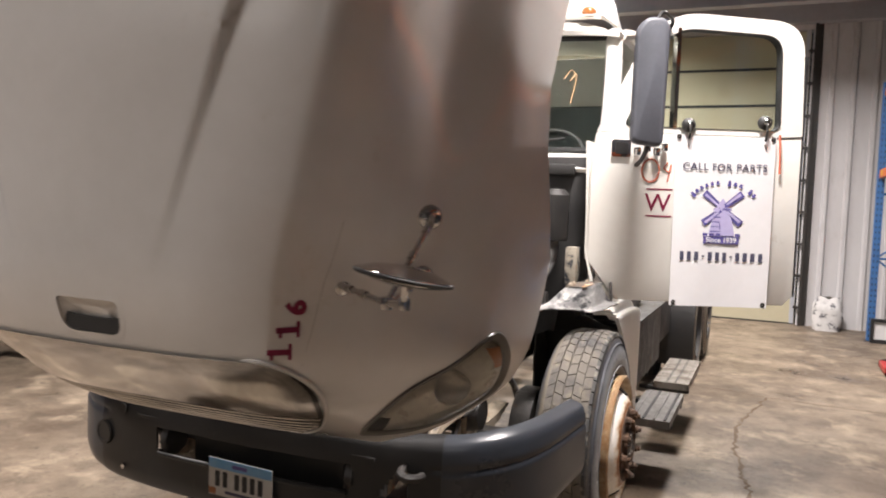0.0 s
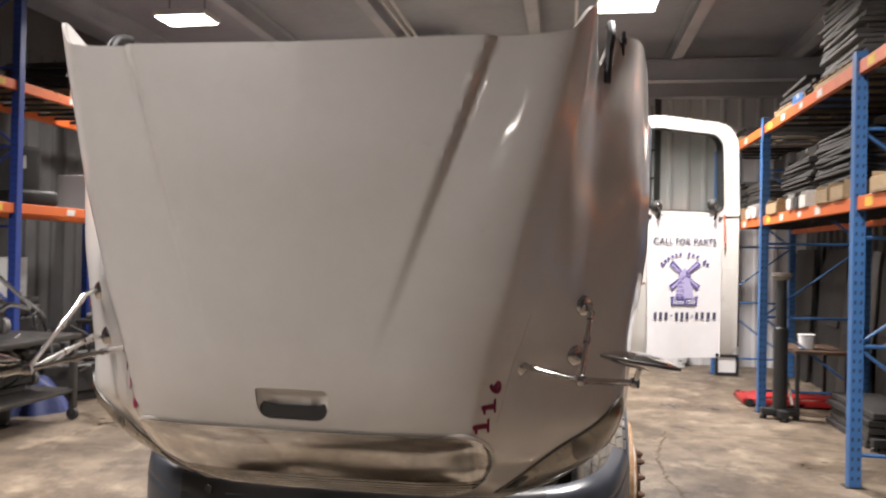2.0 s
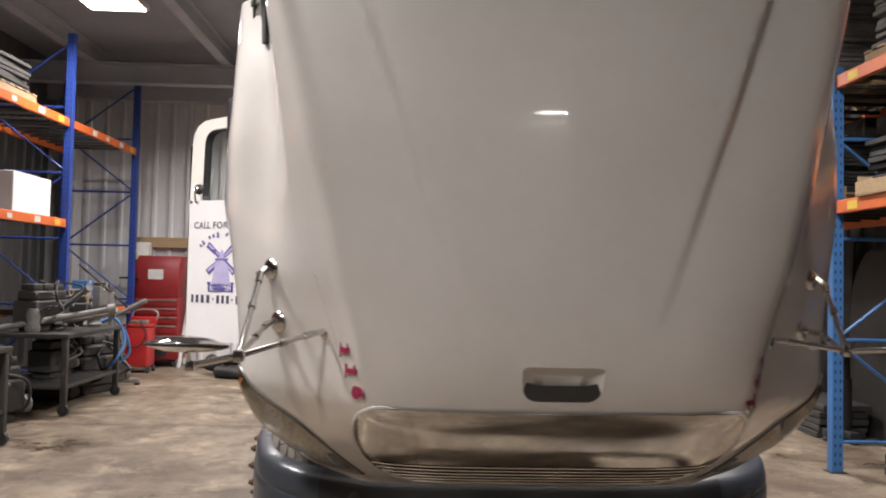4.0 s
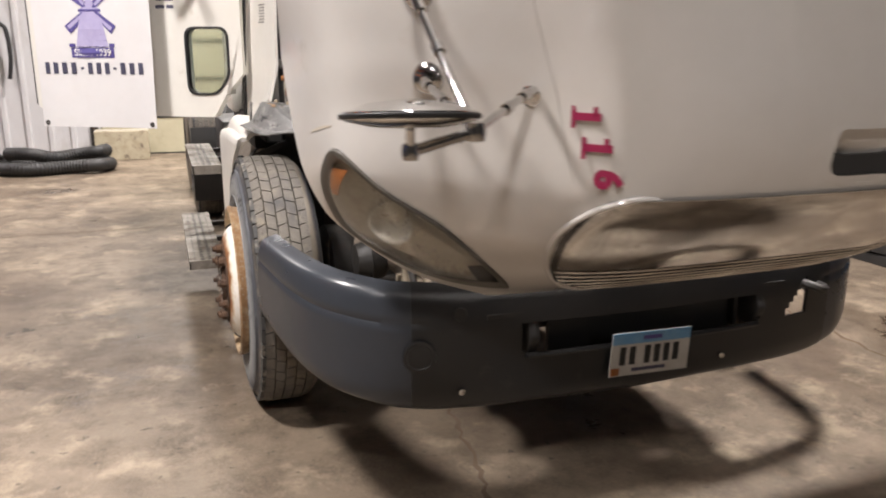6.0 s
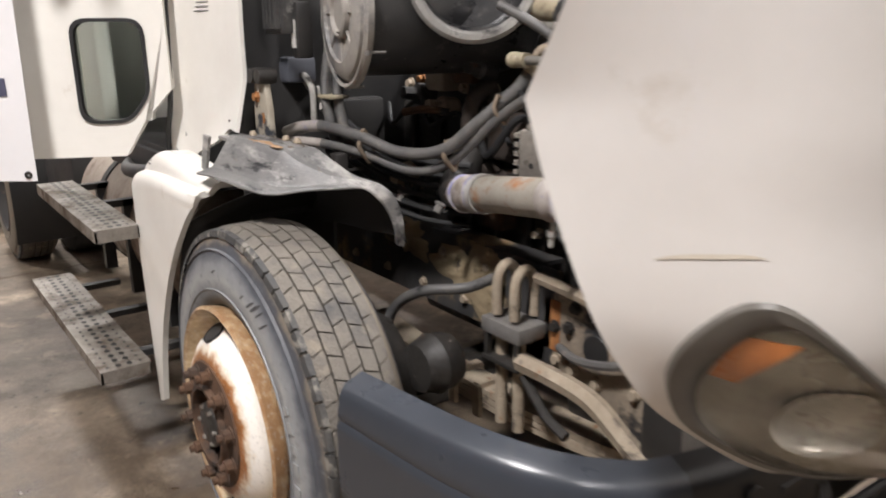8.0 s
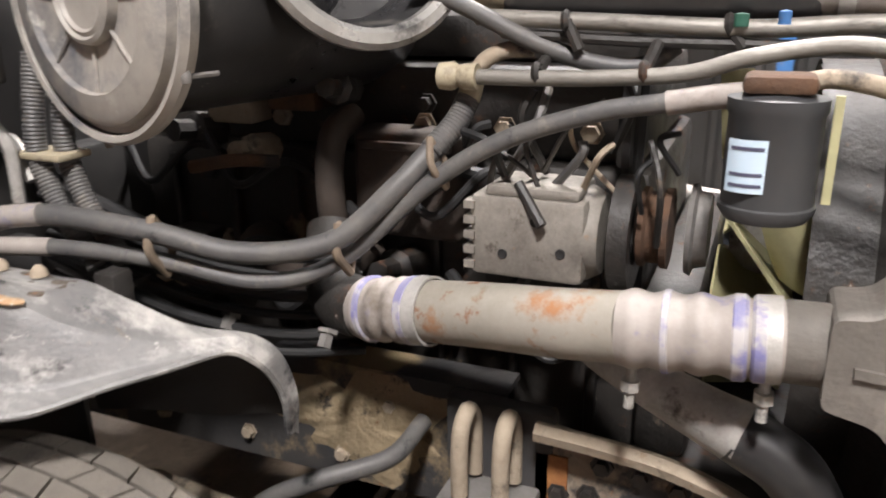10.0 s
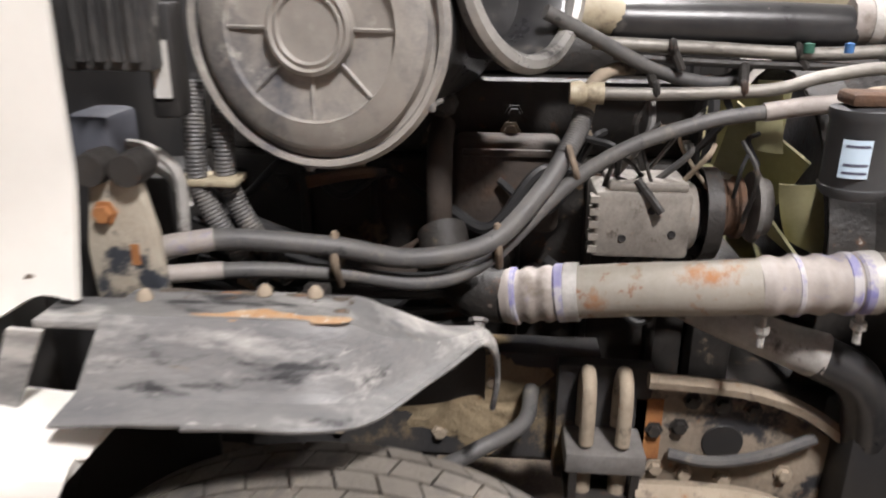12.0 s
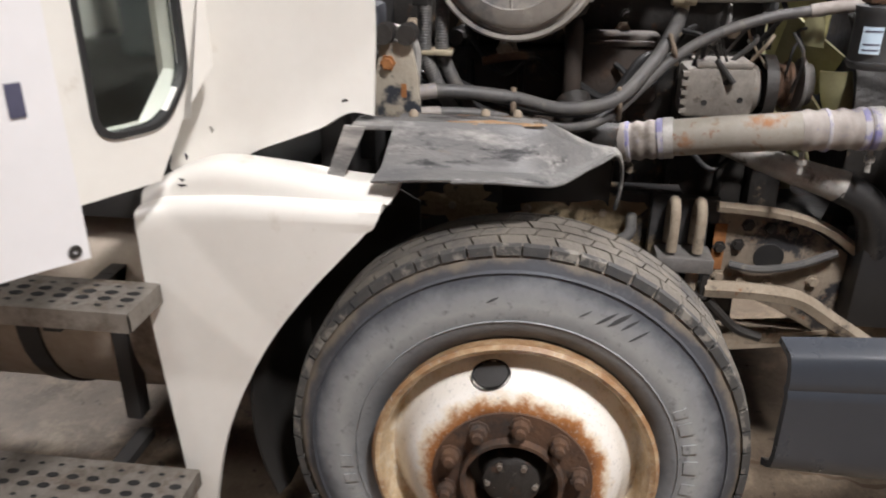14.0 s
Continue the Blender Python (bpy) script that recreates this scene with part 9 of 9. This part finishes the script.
bench(-4.55, 4.75)
for k, (a, b, r) in enumerate((((-4.9, 4.1, 0.91), (-3.85, 4.5, 1.12), 0.035), ((-4.8, 4.5, 0.91), (-3.95, 4.75, 1.05), 0.03), ((-4.75, 4.9, 0.93), (-4.0, 4.2, 1.35), 0.022))):
    solo("drive_shaft", join(rod(a, b, r, 14), lathe([(0, -0.04), (r * 1.7, -0.04), (r * 1.7, 0.04), (0, 0.04)], along(b, Vector(b) * 2 - Vector(a)), 14)), M_STEELD, a, "bare steel drive shaft lying across the bench", "shaft", "drive shafts")
for k in range(8):
    rng = random.Random(40 + k)
    x, y = -4.8 + rng.uniform(0, 0.55), 4.15 + k * 0.17
    h = rng.uniform(0.10, 0.28)
    solo("machine_part", turned(lathe([(0, 0), (0.07, 0), (0.085, h * 0.2), (0.06, h * 0.4), (0.075, h * 0.7), (0.05, h), (0, h)], Matrix.Diagonal((1, rng.uniform(0.7, 1.3), 1, 1)), 14), pose(x, y, 0.87)), M_DARKPART if k % 3 else M_STEELD, (x, y, 0.87), "greasy dark machine part on the bench" if k % 3 else "dull aluminium machine part on the bench", "machine part", "bench clutter")
solo("air_hose", tube([(-4.4, 5.4, 0.89), (-4.2, 5.5, 0.95), (-4.05, 5.45, 0.7), (-4.1, 5.3, 0.45), (-4.25, 5.45, 0.35), (-4.05, 5.6, 0.5), (-4.1, 5.55, 0.85)], 0.016, 8), M_BLUE, (-4.4, 5.4, 0.88), "blue air hose hanging off the bench", "hose")
for k in range(7):
    rng = random.Random(70 + k)
    x, y = -5.0 + rng.uniform(-0.35, 0.3), 2.2 + k * 0.75
    w, h = rng.uniform(0.2, 0.34), rng.uniform(0.25, 0.6)
    t = thing("gearbox_part", (x, y, 0), "dark greasy gearbox housing standing under the rack", "gearbox", "parts under the rack")
    part("housing", turned(box(-w, w, -w * 0.7, w * 0.7, 0, h, 0.05, 2), pose(x, y, 0, 0, 0, rng.uniform(0, 60))), M_DARKPART, t)
    part("flange", lathe([(0, 0), (w * 0.8, 0), (w * 0.8, 0.04), (w * 0.5, 0.06), (w * 0.4, 0.14), (0, 0.14)], pose(x, y, h), 18), M_IRON, t)
carton(-5.2, 6.4, 0.55, 0.4, 0.5, 0.35, 5, M_PLATE, "white plastic bin under the rack")
solo("shelf_board", box(-5.95, -5.05, 5.85, 7.9, 1.0, 1.02, 0.004), M_IRON, (-5.5, 7, 1.0), "dark deck board on the low rack beams", "shelf", smooth=False)
for k in range(6):
    rng = random.Random(90 + k)
    carton(-5.2 - 0.1 * (k % 2), 6.2 + 0.3 * k, 1.02, 0.22, 0.22, rng.uniform(0.15, 0.4), rng.uniform(-15, 15), (M_YELLOW, M_DARKPART, M_CARD, M_BLUE, M_GREYPART, M_DARKPART)[k], "small tub of shop supplies on the shelf")
solo("pegboard", box(-5.2, -4.2, 8.74, 8.80, 1.95, 2.12, 0.004), M_WOOD, (-4.7, 8.78, 1.95), "wooden rail with hanging tools on the wall", "board", smooth=False)
carton(-4.95, 8.5, 1.80, 0.25, 0.3, 0.22, 10, M_PLATE, "pale box on the tool cabinet")


# ---- clutter along the west side ----
M_TARP = surf("dark_blue_tarp", (0.02, 0.035, 0.13), (0.035, 0.05, 0.17), 9, 0.45, 0.6, bump=0.3, bscale=25)
M_PRINT = surf("pale_printed_sheet", (0.50, 0.50, 0.49), (0.40, 0.40, 0.39), 4, 0.4, 0.55, stains=(((0.06, 0.06, 0.065), 5.5, 0.64, 0.67, 0.6), ((0.30, 0.29, 0.28), 2.5, 0.55, 0.7, 0.6)))
bench(-4.45, 1.95)
solo("insulation_sheet", turned(box(0, 1.9, -0.012, 0.012, 0, 1.05, 0.004, 1), pose(-5.98, 2.5, 0.55, 0, 0, 90)), M_PRINT, (-5.98, 3.4, 0.55), "pale printed insulation sheet standing in the rack", "sheet", smooth=False)
solo("low_shelf", box(-6.05, -4.98, 2.45, 4.45, 0.50, 0.55, 0.004), M_IRON, (-5.5, 3.4, 0.5), "dark low shelf in the rack", "shelf", smooth=False)


def bucket(x, y, r, h, material, label):
    b = thing("bucket", (x, y, 0), label, "bucket", "buckets")
    part("pail", lathe([(0, 0.0), (r * 0.85, 0.0), (r, h), (r * 1.06, h), (r * 1.06, h - 0.03), (r * 1.01, h - 0.03), (r * 0.94, h - 0.04), (r * 0.8, 0.02), (0, 0.02)], pose(x, y, 0), 28), material, b)
    part("bail", tube([(x - r * 1.02, y, h - 0.04), (x - r * 0.8, y - 0.05, h + 0.10), (x, y - 0.08, h + 0.16), (x + r * 0.8, y - 0.05, h + 0.10), (x + r * 1.02, y, h - 0.04)], 0.004, 6), M_STEEL, b, "wire bail")


bucket(-4.62, 2.25, 0.17, 0.40, M_BLACK, "black plastic bucket standing by the bench")
bucket(-5.05, 6.55, 0.19, 0.42, M_BLACK, "black plastic bucket standing under the rack")


def tarp_heap(x, y, w, h, seed):
    rng = random.Random(seed)
    ph = [rng.uniform(0, 6) for _ in range(6)]

    def f(u, v):
        a = 2 * math.pi * u
        r = w * (1 - v) * (1 + 0.16 * math.sin(3 * a + ph[0]) + 0.09 * math.sin(7 * a + ph[1]))
        z = h * (1 - (1 - v) ** 2.4) * (1 + 0.12 * math.sin(5 * a + ph[2]) * (1 - v)) + 0.03 * math.sin(9 * a + 6 * v + ph[3]) * v * (1 - v)
        return Vector((x + r * math.cos(a), y + 1.3 * r * math.sin(a), max(0.0, z)))

    solo("tarp", sheet(f, 48, 14), M_TARP, (x, y, 0), "crumpled dark blue tarp heaped on the floor", "tarp")


tarp_heap(-4.75, 2.95, 0.34, 0.36, 4)


def extinguisher(x, y):
    e = thing("fire_extinguisher", (x, y, 0), "red fire extinguisher standing on the floor by the rack", "extinguisher")
    part("cylinder", lathe([(0, 0), (0.085, 0.0), (0.09, 0.02), (0.09, 0.42), (0.07, 0.48), (0.03, 0.52), (0, 0.52)], pose(x, y, 0), 24), M_RED, e)
    part("valve", join(lathe([(0, 0.52), (0.022, 0.52), (0.022, 0.57), (0, 0.57)], pose(x, y, 0), 12), box(x - 0.015, x + 0.015, y - 0.12, y + 0.02, 0.565, 0.585, 0.004)), M_STEEL, e, "steel valve and lever")
    part("hose", tube([(x + 0.02, y, 0.545), (x + 0.11, y - 0.02, 0.5), (x + 0.12, y - 0.02, 0.3), (x + 0.10, y - 0.02, 0.18)], 0.012, 8), M_TRIM, e, "black hose")
    part("label", sheet(lambda u, v: Vector((x + 0.0915 * math.cos(radians(-140 + 100 * u)), y + 0.0915 * math.sin(radians(-140 + 100 * u)), 0.16 + 0.16 * v)), 8, 2), M_PLATE, e, "pale label")


extinguisher(-4.98, 7.5)


def engine_stand(x, y):
    """A tilted steel stand with a bright strut, beside the bench."""
    t = thing("engine_stand", (x, y, 0), "grey steel lifting stand with a slanted bar", "stand")
    part("mast", box(x - 0.03, x + 0.03, y - 0.03, y + 0.03, 0.05, 1.25, 0.004), M_STEELD, t)
    part("boom", rod((x - 0.55, y - 0.1, 0.62), (x + 0.45, y + 0.05, 1.15), 0.035, 10), M_STEELD, t)
    part("ram", rod((x - 0.45, y, 1.62), (x + 0.25, y, 1.02), 0.016, 10), M_CHROME, t, "bright ram")
    part("base", join(box(x - 0.4, x + 0.4, y - 0.04, y + 0.04, 0.03, 0.09, 0.006), box(x - 0.04, x + 0.04, y - 0.4, y + 0.4, 0.03, 0.09, 0.006)), M_STEELD, t)
    for dx, dy in ((-0.38, 0), (0.38, 0), (0, -0.38), (0, 0.38)):
        part("foot", lathe([(0, 0), (0.035, 0), (0.035, 0.03), (0, 0.03)], pose(x + dx, y + dy, 0), 12), M_TRIM, t)


engine_stand(-4.58, 6.35)
for k, (x, z, mt) in enumerate(((-5.02, 1.45, M_ORANGE), (-5.02, 1.60, M_DARKPART), (-5.02, 1.74, M_YELLOW))):
    solo("shop_tub", lathe([(0, 0), (0.06, 0), (0.065, 0.01), (0.065, 0.12), (0.05, 0.135), (0, 0.137)], pose(x, 8.35, z), 18), mt, (x, 8.35, z), "round tub of shop supplies stacked beside the tool cabinet", "tub", "stacked tubs")
solo("tub_shelf", box(-5.2, -4.9, 8.2, 8.82, 1.42, 1.45, 0.003), M_IRON, (-5.05, 8.5, 1.42), "narrow steel shelf on the wall", "shelf", smooth=False)


def engine_core(x, y, z, turn, size, seed):
    """A greasy bare engine: block, head, covers, pulleys and loose pipes."""
    rng = random.Random(seed)
    m = pose(x, y, z, 0, 0, turn) @ Matrix.Scale(size, 4)
    t = thing("engine_core", (x, y, z), "greasy black engine core set down among the parts", "engine", "engine cores")
    part("block", turned(join(box(-0.3, 0.3, -0.16, 0.16, 0.08, 0.36, 0.02, 1), box(-0.24, 0.24, -0.12, 0.12, 0.0, 0.08, 0.01, 1)), m), M_DARKPART, t)
    part("head", turned(box(-0.28, 0.28, -0.13, 0.13, 0.362, 0.47, 0.02, 1), m), M_IRON, t)
    for k in range(3):
        part("rocker_cover", turned(box(-0.27 + 0.19 * k, -0.11 + 0.19 * k, -0.09, 0.09, 0.472, 0.55, 0.02, 2), m), M_DARKPART, t)
    for k in range(3):
        r = rng.uniform(0.05, 0.11)
        part("pulley", turned(lathe([(0, 0), (r, 0), (r, 0.015), (r * 0.85, 0.025), (r, 0.035), (r, 0.05), (0, 0.05)], axes((0.305, -0.1 + 0.1 * k, 0.14 + 0.13 * k), (0, 1, 0), (0, 0, 1)), 18), m), M_IRON if k else M_STEELD, t)
    for k in range(4):
        a = Vector((rng.uniform(-0.28, 0.28), -0.17, rng.uniform(0.1, 0.4)))
        part("pipe", turned(tube([a, a + Vector((0.05, -0.09, 0.06)), a + Vector((rng.uniform(-0.3, 0.3), -0.12, rng.uniform(0.0, 0.3))), a + Vector((rng.uniform(-0.3, 0.3), 0.0, 0.34))], 0.014, 7), m), (M_TRIM, M_STEELD, M_TRIM, M_BLACK)[k], t)


for x, y, z, turn, size, seed in ((-4.6, 4.45, 0.87, 80, 0.95, 1), (-4.65, 5.15, 0.87, 20, 0.8, 2), (-4.6, 4.75, 0.32, 85, 0.9, 3), (-4.55, 5.72, 0.0, 70, 1.3, 4), (-4.5, 1.75, 0.87, 75, 0.9, 5), (-4.5, 2.2, 0.32, 85, 0.85, 6), (-5.3, 6.5, 0.0, 80, 1.2, 7), (-5.35, 3.4, 0.55, 90, 1.1, 8), (-4.75, 3.55, 0.0, 60, 1.2, 9)):
    engine_core(x, y, z, turn, size, seed)
solo("building_column", box(-6.32, -6.09, 8.52, 8.80, 0, 4.42, 0.008, 1), M_WALL, (-6.2, 8.66, 0), "pale grey square steel column at the wall", "column", kind="structure", smooth=False)
